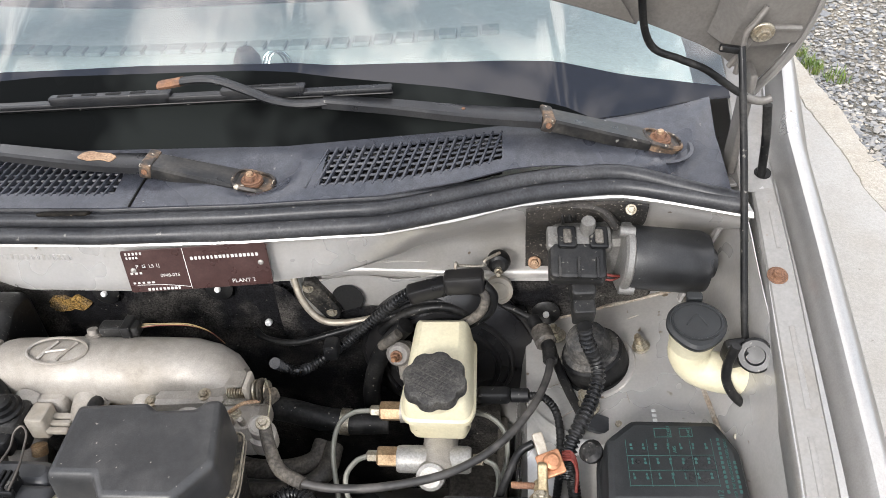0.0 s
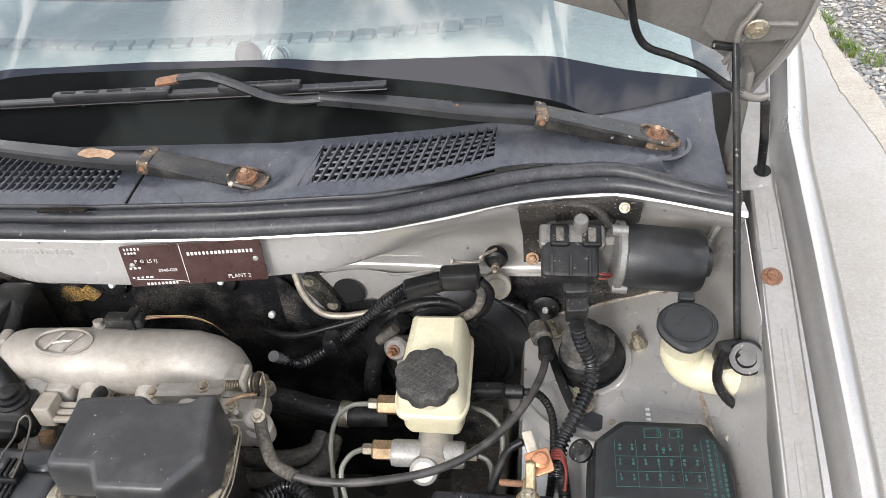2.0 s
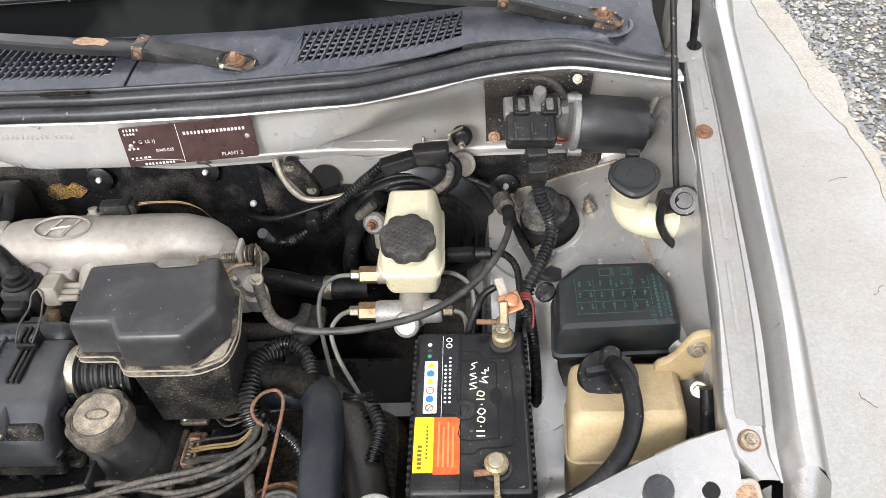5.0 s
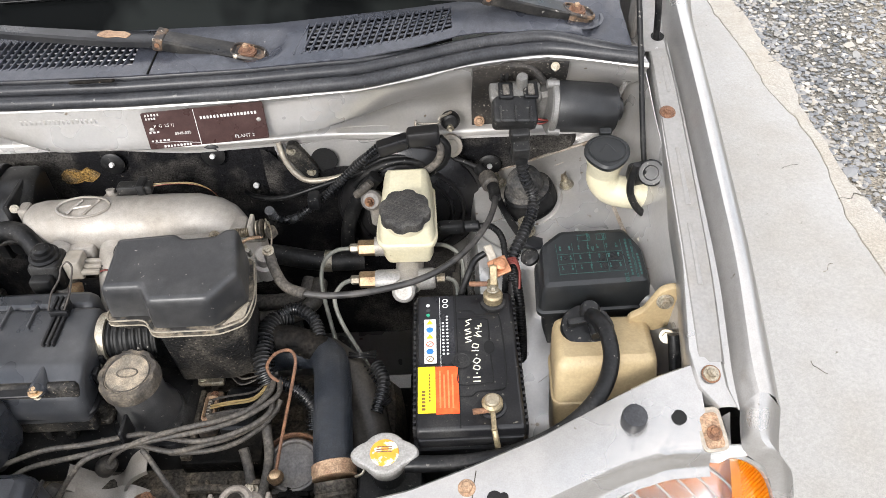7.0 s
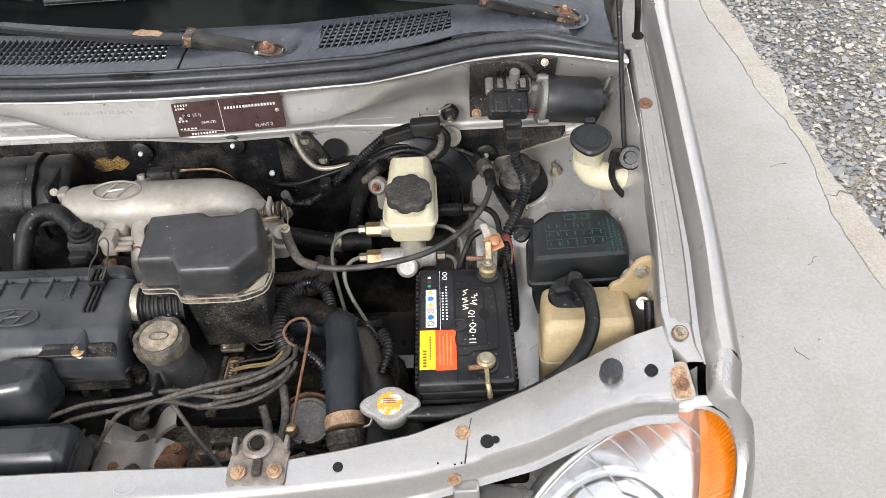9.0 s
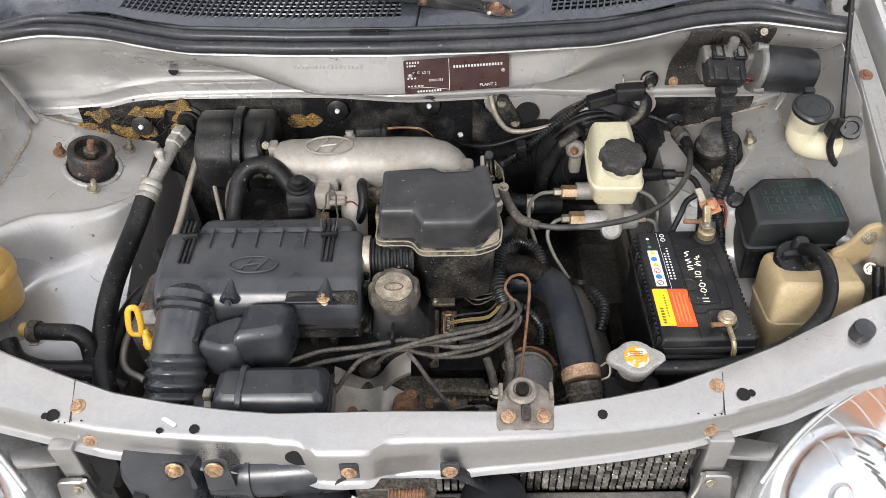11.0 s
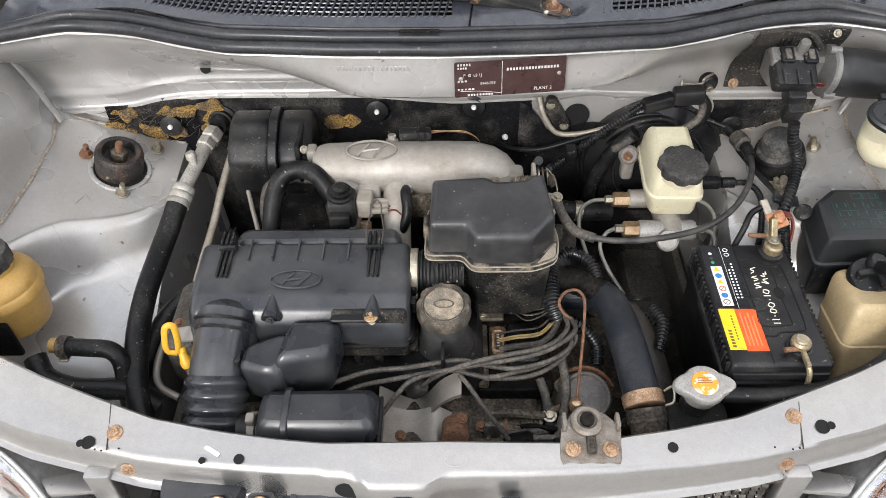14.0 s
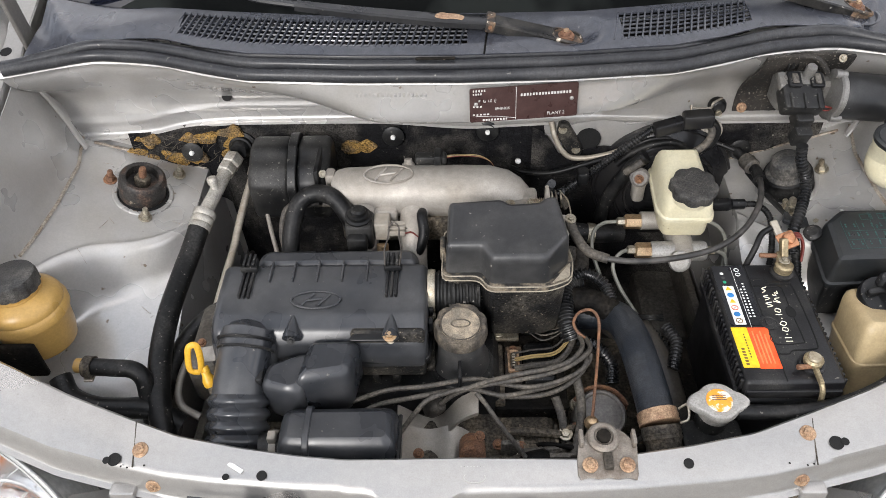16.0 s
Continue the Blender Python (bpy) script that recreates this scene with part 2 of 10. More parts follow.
SCUTTLE = surf("grey_black_plastic", (0.042, 0.045, 0.055), 0.30, 0, (0.078, 0.079, 0.086), 0.6, s1=7, s2=700, grain=0.25, bump=0.12, dist=0.0003, spots=(0.15, 0.145, 0.14), spot_scale=160, spot_at=0.71)
RUBBER = surf("black_rubber", (0.005, 0.0052, 0.0056), 0.46, 0, (0.042, 0.040, 0.037), 0.55, s1=22, lo=0.45, hi=0.72, s2=260, grain=0.5, bump=0.3, spec=0.26, spots=(0.15, 0.14, 0.125), spot_scale=170, spot_at=0.685)
CONDUIT = surf("conduit_black", (0.010, 0.0105, 0.0115), 0.30, 0, (0.045, 0.043, 0.04), 0.5, s1=22, s2=300, grain=0.3, bump=0.2, spec=0.5)
BROWNRUB = surf("brownish_rubber", (0.032, 0.028, 0.023), 0.55, 0, (0.075, 0.065, 0.05), 0.7, s1=10, s2=300, grain=0.3, bump=0.2)
OLDRUBBER = surf("grey_rubber", (0.060, 0.055, 0.049), 0.55, 0, (0.13, 0.114, 0.092), 0.7, s1=22, s2=260, grain=0.4, bump=0.35, spec=0.25)
CASTAL = surf("cast_aluminium", (0.36, 0.335, 0.30), 0.50, 0.35, (0.22, 0.195, 0.16), 0.6, s1=10, s2=900, grain=0.12, bump=0.35, dist=0.0006, spec=0.35)
ALU = surf("bare_aluminium", (0.34, 0.33, 0.31), 0.46, 0.4, (0.28, 0.26, 0.23), 0.5, s1=30, s2=400, grain=0.15, bump=0.2)
STEEL = surf("plated_steel", (0.42, 0.385, 0.31), 0.42, 0.8, (0.22, 0.165, 0.10), 0.7, s1=60, s2=500, grain=0.25, bump=0.25)
BRASS = surf("brassy_steel", (0.50, 0.36, 0.22), 0.38, 0.8, (0.26, 0.15, 0.08), 0.6, s1=60, s2=500, grain=0.2, bump=0.25)
RUST = surf("rusty_steel", (0.16, 0.085, 0.052), 0.75, 0.15, (0.28, 0.14, 0.07), 0.8, s1=45, s2=500, grain=0.3, bump=0.6, dist=0.001)
GRIME = surf("oily_metal", (0.060, 0.053, 0.044), 0.60, 0.2, (0.20, 0.165, 0.12), 0.7, s1=24, s2=240, grain=0.5, bump=0.7, dist=0.0015, spec=0.15)
# Greasy black, set deeper to stand in for shade in gaps as well.
DARK = surf("greasy_shaded_black", (0.005, 0.0047, 0.0044), 0.7, 0, (0.030, 0.025, 0.019), 0.6, s1=14, s2=200, grain=0.5, bump=0.7, dist=0.002, spec=0.10, spots=(0.10, 0.08, 0.06), spot_scale=130, spot_at=0.70)
FELT = surf("black_felt", (0.008, 0.008, 0.009), 0.8, 0, (0.095, 0.088, 0.078), 0.8, s1=11, lo=0.46, hi=0.74, s2=420, grain=0.6, bump=0.8, dist=0.002, spec=0.10, spots=(0.16, 0.15, 0.13), spot_scale=150, spot_at=0.70)
SHIELD = surf("heat_shield", (0.29, 0.268, 0.238), 0.48, 0.35, (0.20, 0.168, 0.135), 0.6, s1=14, s2=500, grain=0.08, bump=0.12)
CREAM = surf("cream_plastic", (0.57, 0.53, 0.385), 0.38, 0, (0.54, 0.48, 0.31), 0.6, s1=13, s2=300, grain=0.05, bump=0.06, spots=(0.35, 0.30, 0.20), spot_scale=70, spot_at=0.75)
TAN = surf("yellowed_plastic", (0.41, 0.322, 0.187), 0.40, 0, (0.34, 0.245, 0.125), 0.5, s1=9, s2=300, grain=0.07, bump=0.06, spots=(0.25, 0.19, 0.12), spot_scale=60, spot_at=0.74)
OCHRE = surf("brown_plastic", (0.42, 0.26, 0.08), 0.34, 0, (0.26, 0.16, 0.05), 0.5, s1=9, s2=300, grain=0.07, bump=0.05)
YELLOW = surf("yellow_plastic", (0.60, 0.34, 0.03), 0.4, 0, (0.5, 0.28, 0.03), 0.4, s1=30, s2=300, bump=0.05)
WHITE = surf("white_print", (0.72, 0.72, 0.70), 0.6, 0, bump=0.0, grain=0.05)
PALE = surf("pale_connector", (0.30, 0.275, 0.235), 0.5, 0, (0.24, 0.205, 0.16), 0.6, s1=40, bump=0.05)
PALEPIPE = surf("pale_aluminium", (0.40, 0.36, 0.30), 0.5, 0.5, (0.26, 0.22, 0.17), 0.6, s1=40, s2=300, bump=0.15)
PLATE = surf("brown_plate", (0.045, 0.022, 0.02), 0.33, 0.1, (0.09, 0.05, 0.045), 0.4, s1=40, s2=500, bump=0.03)
RED = surf("red_wire", (0.13, 0.022, 0.016), 0.5, bump=0)
WIREYEL = surf("yellow_wire", (0.36, 0.26, 0.11), 0.5, bump=0)
GREENINK = surf("green_ink", (0.022, 0.075, 0.068), 0.6, bump=0)
LABELRED = surf("red_label", (0.80, 0.09, 0.02), 0.45, 0, (0.75, 0.16, 0.04), 0.5, s1=60, bump=0)
LABELYEL = surf("yellow_label", (0.80, 0.56, 0.02), 0.45, 0, (0.7, 0.42, 0.02), 0.4, s1=60, bump=0)
ORANGE = surf("orange_label", (0.78, 0.30, 0.03), 0.55, 0, (0.75, 0.70, 0.6), 0.9, s1=70, lo=0.5, hi=0.56, bump=0.05)
BLUEINK = surf("blue_ink", (0.03, 0.18, 0.45), 0.5, bump=0)
CONCRETE = surf("concrete", (0.335, 0.325, 0.305), 0.85, 0, (0.30, 0.28, 0.245), 0.8, s1=3.2, lo=0.42, hi=0.72, s2=420, grain=0.10, bump=0.22, dist=0.001, spots=(0.16, 0.145, 0.12), spot_scale=34, spot_at=0.735)
CRUST = surf("pale_mortar", (0.37, 0.345, 0.30), 0.9, 0, (0.34, 0.305, 0.25), 0.7, s1=6, s2=200, grain=0.16, bump=0.7, dist=0.003)
GRAVELBED = surf("gravel_bed", (0.15, 0.14, 0.12), 0.95, 0, (0.33, 0.29, 0.225), 0.9, s1=1.1, s2=120, grain=0.5, bump=1.0, dist=0.012)
CHROME = surf("reflector_chrome", (0.56, 0.57, 0.58), 0.20, 1.0, bump=0, grain=0, rvar=0.02)
FRIT = surf("black_glass_band", (0.005, 0.006, 0.011), 0.04, 0, bump=0, grain=0, rvar=0.01, spec=0.45)
DASH = surf("grey_dash", (0.58, 0.60, 0.58), 0.75, 0, (0.42, 0.44, 0.44), 0.5, s1=6, s2=300, bump=0.2)
SEAT = surf("dark_cloth", (0.06, 0.06, 0.065), 0.9, bump=0.2)
PADYEL = surf("peeled_foam", (0.30, 0.185, 0.060), 0.95, 0, (0.13, 0.10, 0.068), 0.9, s1=28, lo=0.46, hi=0.62, s2=420, grain=0.7, bump=1.0, dist=0.004, spec=0.1)


def glass(name, col, rough=0.0, ior=1.5):
    """A clear pane: part see-through, part gloss by its Fresnel."""
    m = bpy.data.materials.new(name)
    m.use_nodes = True
    nt = m.node_tree
    nt.nodes.clear()
    out = nt.nodes.new("ShaderNodeOutputMaterial")
    clear = nt.nodes.new("ShaderNodeBsdfTransparent")
    clear.inputs[0].default_value = (*col, 1)
    gloss = nt.nodes.new("ShaderNodeBsdfGlossy")
    gloss.inputs["Roughness"].default_value = rough
    fr = nt.nodes.new("ShaderNodeFresnel")
    fr.inputs[0].default_value = ior
    mix = nt.nodes.new("ShaderNodeMixShader")
    nt.links.new(fr.outputs[0], mix.inputs[0])
    nt.links.new(clear.outputs[0], mix.inputs[1])
    nt.links.new(gloss.outputs[0], mix.inputs[2])
    nt.links.new(mix.outputs[0], out.inputs[0])
    return m


SCREEN = glass("windscreen_glass", (0.78, 0.94, 0.93), 0.0, 2.5)
LENS = glass("lamp_lens", (0.93, 0.94, 0.95))
CLAMPTAN = surf("tan_rust", (0.40, 0.27, 0.17), 0.6, 0.4, (0.20, 0.11, 0.07), 0.7, s1=60, s2=500, grain=0.3, bump=0.4)
SEALRUB = surf("seal_rubber", (0.022, 0.023, 0.026), 0.40, 0, (0.060, 0.060, 0.062), 0.6, s1=9, s2=400, grain=0.3, bump=0.15, spots=(0.12, 0.115, 0.105), spot_scale=140, spot_at=0.70)
# Near-black without gloss, for a dark reflection painted on the glass.
REFLECTDARK = surf("dark_reflection_band", (0.004, 0.0045, 0.0045), 0.30, 0, (0.016, 0.018, 0.017), 0.8, s1=5, lo=0.5, hi=0.6, bump=0, grain=0, spec=0.02)
FIBRE = surf("felt_fibre", (0.10, 0.085, 0.065), 0.9, bump=0)
PRINT = surf("faded_print", (0.50, 0.49, 0.47), 0.6, 0, bump=0.0, grain=0.05)
SPLASH = surf("dirty_grey_panel", (0.10, 0.092, 0.080), 0.6, 0.1, (0.045, 0.038, 0.030), 0.8, s1=9, s2=240, grain=0.3, bump=0.4, spots=(0.06, 0.05, 0.04), spot_scale=45, spot_at=0.66)
SEAMDIRT = surf("seam_dirt", (0.34, 0.30, 0.25), 0.7, 0, (0.17, 0.12, 0.08), 0.8, s1=40, s2=300, grain=0.3, bump=0.3)

# ---- ground ----
EDGE = [(-6, 1.72), (-2, 1.70), (0.3, 1.66), (0.58, 1.62), (0.82, 1.61), (1.2, 1.65), (1.4, 1.645), (1.62, 1.605), (1.93, 1.605), (2.19, 1.58), (2.4, 1.59), (3.0, 1.62), (5, 1.60), (9, 1.6)]
OUTER = [(-6, 1.80), (-2, 1.78), (0.3, 1.75), (0.8, 1.73), (1.04, 1.70), (1.3, 1.705), (1.48, 1.70), (1.56, 1.72), (1.72, 1.74), (1.85, 1.70), (1.98, 1.72), (2.12, 1.72), (2.3, 1.705), (2.66, 1.68), (2.97, 1.71), (3.33, 1.73), (5, 1.70), (9, 1.7)]


def build_ground():
    bm = bmesh.new()
    vs = [bm.verts.new(p) for p in ((-900, -900, -0.045), (900, -900, -0.045), (900, 900, -0.045), (-900, 900, -0.045))]
    bm.faces.new(vs)
    solo("ground", bm, GRAVELBED, "wide bed of grey gravel and dry soil", "ground", kind="structure")
    rows, ledge = [], []
    y = -6.0
    while y < 9:
        e = lerp(EDGE, y) + 0.012 * noise.noise((y * 3.1, 0, 3)) + 0.008 * noise.noise((y * 17, 2, 3))
        o = max(e + 0.02, lerp(OUTER, y) + 0.014 * noise.noise((y * 4.7, 5, 3)) + 0.010 * noise.noise((y * 23, 2, 9)))
        drop = 0.003 + 0.007 * ease(-0.2, 0.5, noise.noise((y * 1.7, 7, 3)))
        rows.append([vec(-6, y, -0.04), vec(-6, y, 0), vec(-2, y, 0), vec(0.6, y, 0), vec(1.2, y, 0), vec(e - 0.1, y, 0), vec(e - 0.008, y, -0.0005), vec(e, y, -0.006), vec(e + 0.003, y, -0.05)])
        ledge.append([vec(e + 0.0015, y, -0.006 - drop), vec(e + 0.004 + 0.003 * noise.noise((y * 11, 1, 1)), y, -drop), vec(e * 0.6 + o * 0.4, y, -drop - 0.001), vec(e * 0.2 + o * 0.8, y, -drop - 0.003 - 0.004 * noise.noise((y * 9, 3, 1))), vec(o - 0.004, y, -drop - 0.010), vec(o + 0.006, y, -0.05)])
        y += 0.02 if -1 < y < 4.5 else 0.4
    pave = solo("pavement", sheet(rows), CONCRETE, "pale weathered concrete slab with a broken edge", "pavement", kind="structure")
    part("broken_ledge", sheet(ledge), CRUST, pave, "thin mortar crust along the slab edge")
    rnd = random.Random(77)
    for y0, x0, dx in ((1.36, 1.66, 0.05), (1.78, 1.61, 0.10), (2.21, 1.59, 0.12), (0.95, 1.62, 0.10)):
        pts = [(x0 + dx * k / 5, y0 + 0.02 * rnd.uniform(-1, 1), -0.0075) for k in range(6)]
        part("crack", tube(pts, 0.0022, 5, 2), GRAVELBED, pave)
    for x0, y0, dx, dy in ((1.50, 1.10, 0.05, 0.01), (1.30, 0.30, 0.03, -0.04), (1.45, 0.62, 0.04, 0.03)):
        pts = [(x0 + dx * k / 4 + 0.006 * rnd.uniform(-1, 1), y0 + dy * k / 4 + 0.006 * rnd.uniform(-1, 1), 0.0) for k in range(5)]
        part("crack", tube(pts, 0.0012, 5, 2), GRAVELBED, pave)


def build_gravel():
    rnd = random.Random(11)
    verts, faces = [], []
    for k in range(36000):
        y = -1.2 + 6.2 * rnd.random() ** 1.0
        d = rnd.random() ** 1.5 * 2.6
        x = lerp(OUTER, y) + 0.012 + d
        s = rnd.choice((0.004, 0.006, 0.007, 0.009, 0.011, 0.013)) * (2.2 if rnd.random() < 0.006 else 1)
        base = len(verts)
        t = rnd.uniform(0, 6.28)
        for i in range(5):
            a = t + 2 * math.pi * i / 5
            r = s * rnd.uniform(0.75, 1.25)
            verts.append((x + r * math.cos(a), y + r * math.sin(a), -0.045 + s * rnd.uniform(0.2, 0.9)))
        verts.append((x + s * rnd.uniform(-0.4, 0.4), y + s * rnd.uniform(-0.4, 0.4), -0.045 + s * rnd.uniform(0.6, 1.2)))
        verts.append((x, y, -0.05))
        for i in range(5):
            j = (i + 1) % 5
            faces += [(base + i, base + j, base + 5), (base + j, base + i, base + 6)]
    me = bpy.data.meshes.new("gravel")
    me.from_pydata(verts, [], faces)
    me.materials.append(STONE)
    tagged(new("gravel", me), "loose grey and brown gravel stones", "gravel", kind="stuff")


def stone_material():
    m = surf("stone", (0.22, 0.21, 0.20), 0.85, 0, (0.4, 0.36, 0.3), 0.6, s1=30, s2=200, bump=0.3)
    nt = m.node_tree
    geo = nt.nodes.new("ShaderNodeNewGeometry")
    ramp = nt.nodes.new("ShaderNodeValToRGB")
    el = ramp.color_ramp.elements
    el[0].color, el[1].color = (0.13, 0.135, 0.14, 1), (0.50, 0.47, 0.42, 1)
    for p, c in ((0.35, (0.22, 0.225, 0.23, 1)), (0.65, (0.29, 0.28, 0.26, 1)), (0.85, (0.36, 0.33, 0.28, 1))):
        el.new(p).color = c
    nt.links.new(geo.outputs["Random Per Island"], ramp.inputs[0])
    nt.links.new(ramp.outputs[0], nt.nodes["Principled BSDF"].inputs["Base Color"])
    return m


STONE = stone_material()
LEAF = surf("grass_blade", (0.10, 0.17, 0.03), 0.6, 0, (0.28, 0.24, 0.08), 0.6, s1=30, bump=0)


def build_grass():
    rnd = random.Random(3)
    for cx, cy, rad, count in ((1.70, 2.92, 0.05, 150), (1.735, 2.62, 0.05, 160), (1.80, 2.50, 0.05, 70), (1.72, 2.75, 0.03, 60)):
        bm = bmesh.new()
        for k in range(count):
            a, d = rnd.uniform(0, 6.28), rad * math.sqrt(rnd.random())
            x, y = cx + d * math.cos(a), cy + d * math.sin(a) * 1.3
            h = rnd.uniform(0.02, 0.06)
            w = 0.0018
            t = rnd.uniform(0, 6.28)
            dx, dy = math.cos(t), math.sin(t)
            lean = rnd.uniform(0.2, 0.9) * h
            p = [bm.verts.new(q) for q in ((x - dy * w, y + dx * w, -0.045), (x + dy * w, y - dx * w, -0.045), (x + dx * lean * 0.4 + dy * w, y + dy * lean * 0.4 - dx * w, h * 0.6 - 0.045), (x + dx * lean * 0.4 - dy * w, y + dy * lean * 0.4 + dx * w, h * 0.6 - 0.045), (x + dx * lean, y + dy * lean, h - 0.045))]
            bm.faces.new(p[:4])
            bm.faces.new((p[3], p[2], p[4]))
        solo("grass_tuft", bm, LEAF, "small tuft of green and straw grass", "grass", "grass tufts", kind="stuff")


build_ground()
build_gravel()
build_grass()


# ---- shared fixings ----
def hex_bolt(material, flange=0.0092, hexr=0.0060, h=0.006):
    bm = lathe([(flange, 0), (flange, 0.0014), (flange * 0.93, 0.002)], n=20)
    lathe([(hexr, 0.0015), (hexr, h - 0.001), (hexr * 0.86, h)], n=6, bm=bm)
    lathe([(hexr * 0.45, h - 0.0005), (hexr * 0.42, h + 0.0012)], n=10, bm=bm)
    return finish(bm, "bolt", material, vec(0, 0, 0))


def stud_nut(material, tall=0.022):
    bm = lathe([(0.0108, 0), (0.0108, 0.0015), (0.0096, 0.002)], n=20)
    lathe([(0.0076, 0.002), (0.0076, 0.010), (0.0065, 0.0115)], n=6, bm=bm)
    lathe([(0.0046, 0.011), (0.0046, tall - 0.002), (0.0036, tall)], n=10, bm=bm)
    return finish(bm, "stud", material, vec(0, 0, 0))


BOLT, RUSTBOLT, TANBOLT, BRASSBOLT = hex_bolt(STEEL), hex_bolt(RUST), hex_bolt(CLAMPTAN), hex_bolt(BRASS)
STUD, RUSTSTUD = stud_nut(STEEL), stud_nut(RUST)
WASHERDISC = finish(lathe([(0.018, 0), (0.0185, 0.002), (0.014, 0.0045), (0.006, 0.004), (0.005, 0.0045)], n=24), "disc", PLASTIC, vec(0, 0, 0))
PLUG = finish(lathe([(0.0042, 0.003), (0.0042, 0.008), (0.003, 0.0095)], n=12), "plug", WHITE, vec(0, 0, 0))
HOLE = finish(lathe([(1, 0), (1, 0.02), (0.93, 0.03)], n=24), "hole", surf("hole_black", (0.006, 0.006, 0.006), 0.9, bump=0, grain=0), vec(0, 0, 0))

# ---- car body ----
car = thing("car", "small silver hatchback with its bonnet propped open", "car", (0, 0, 0))
TOPY = [(0, -0.062), (0.15, -0.058), (0.30, -0.046), (0.38, -0.022), (0.43, 0.0), (0.49, 0.012), (0.55, 0.016), (0.60, 0.002), (0.66, -0.02), (0.70, -0.03)]
REARY = [(0, 0.052), (0.18, 0.052), (0.353, 0.075), (0.49, 0.099), (0.586, 0.148), (0.663, 0.184), (0.72, 0.21)]
FLANGE = [(-0.66, 0.70), (-0.60, 0.755), (-0.56, 0.79), (-0.52, 0.82), (-0.48, 0.848), (-0.455, 0.866), (-0.399, 0.896), (-0.25, 0.955), (-0.066, 1.017), (0.12, 1.075), (0.5, 1.16), (1.2, 1.22)]


def ytop(x):
    return lerp(TOPY, abs(x))


def ycowl(x, z):
    t = ytop(x)
    k = (1.068 - z) / 0.16
    plain = t + (0.082 - t) * ease(0.0, 0.75, k)
    bulge = t + 0.0065 - 0.015 * k * (1 - ease(0.35, 0.6, k)) + 0.085 * max(0.0, x - 0.02) * ease(0.0, 0.15, k) + (0.060 - t) * ease(0.45, 0.62, k)
    w = ease(-0.40 + 0.25 * k, -0.22 + 0.25 * k, x) * (1 - ease(0.24, 0.43, x + 0.05 * k))
    return plain * (1 - w) + bulge * w


def lipz(x):
    return lerp([(-0.70, 0.884), (-0.58, 0.888), (-0.52, 0.893), (-0.47, 0.906), (-0.43, 0.911), (-0.38, 0.914), (-0.2, 0.913), (0.0, 0.909), (0.19, 0.906), (0.33, 0.901), (0.70, 0.899)], x)


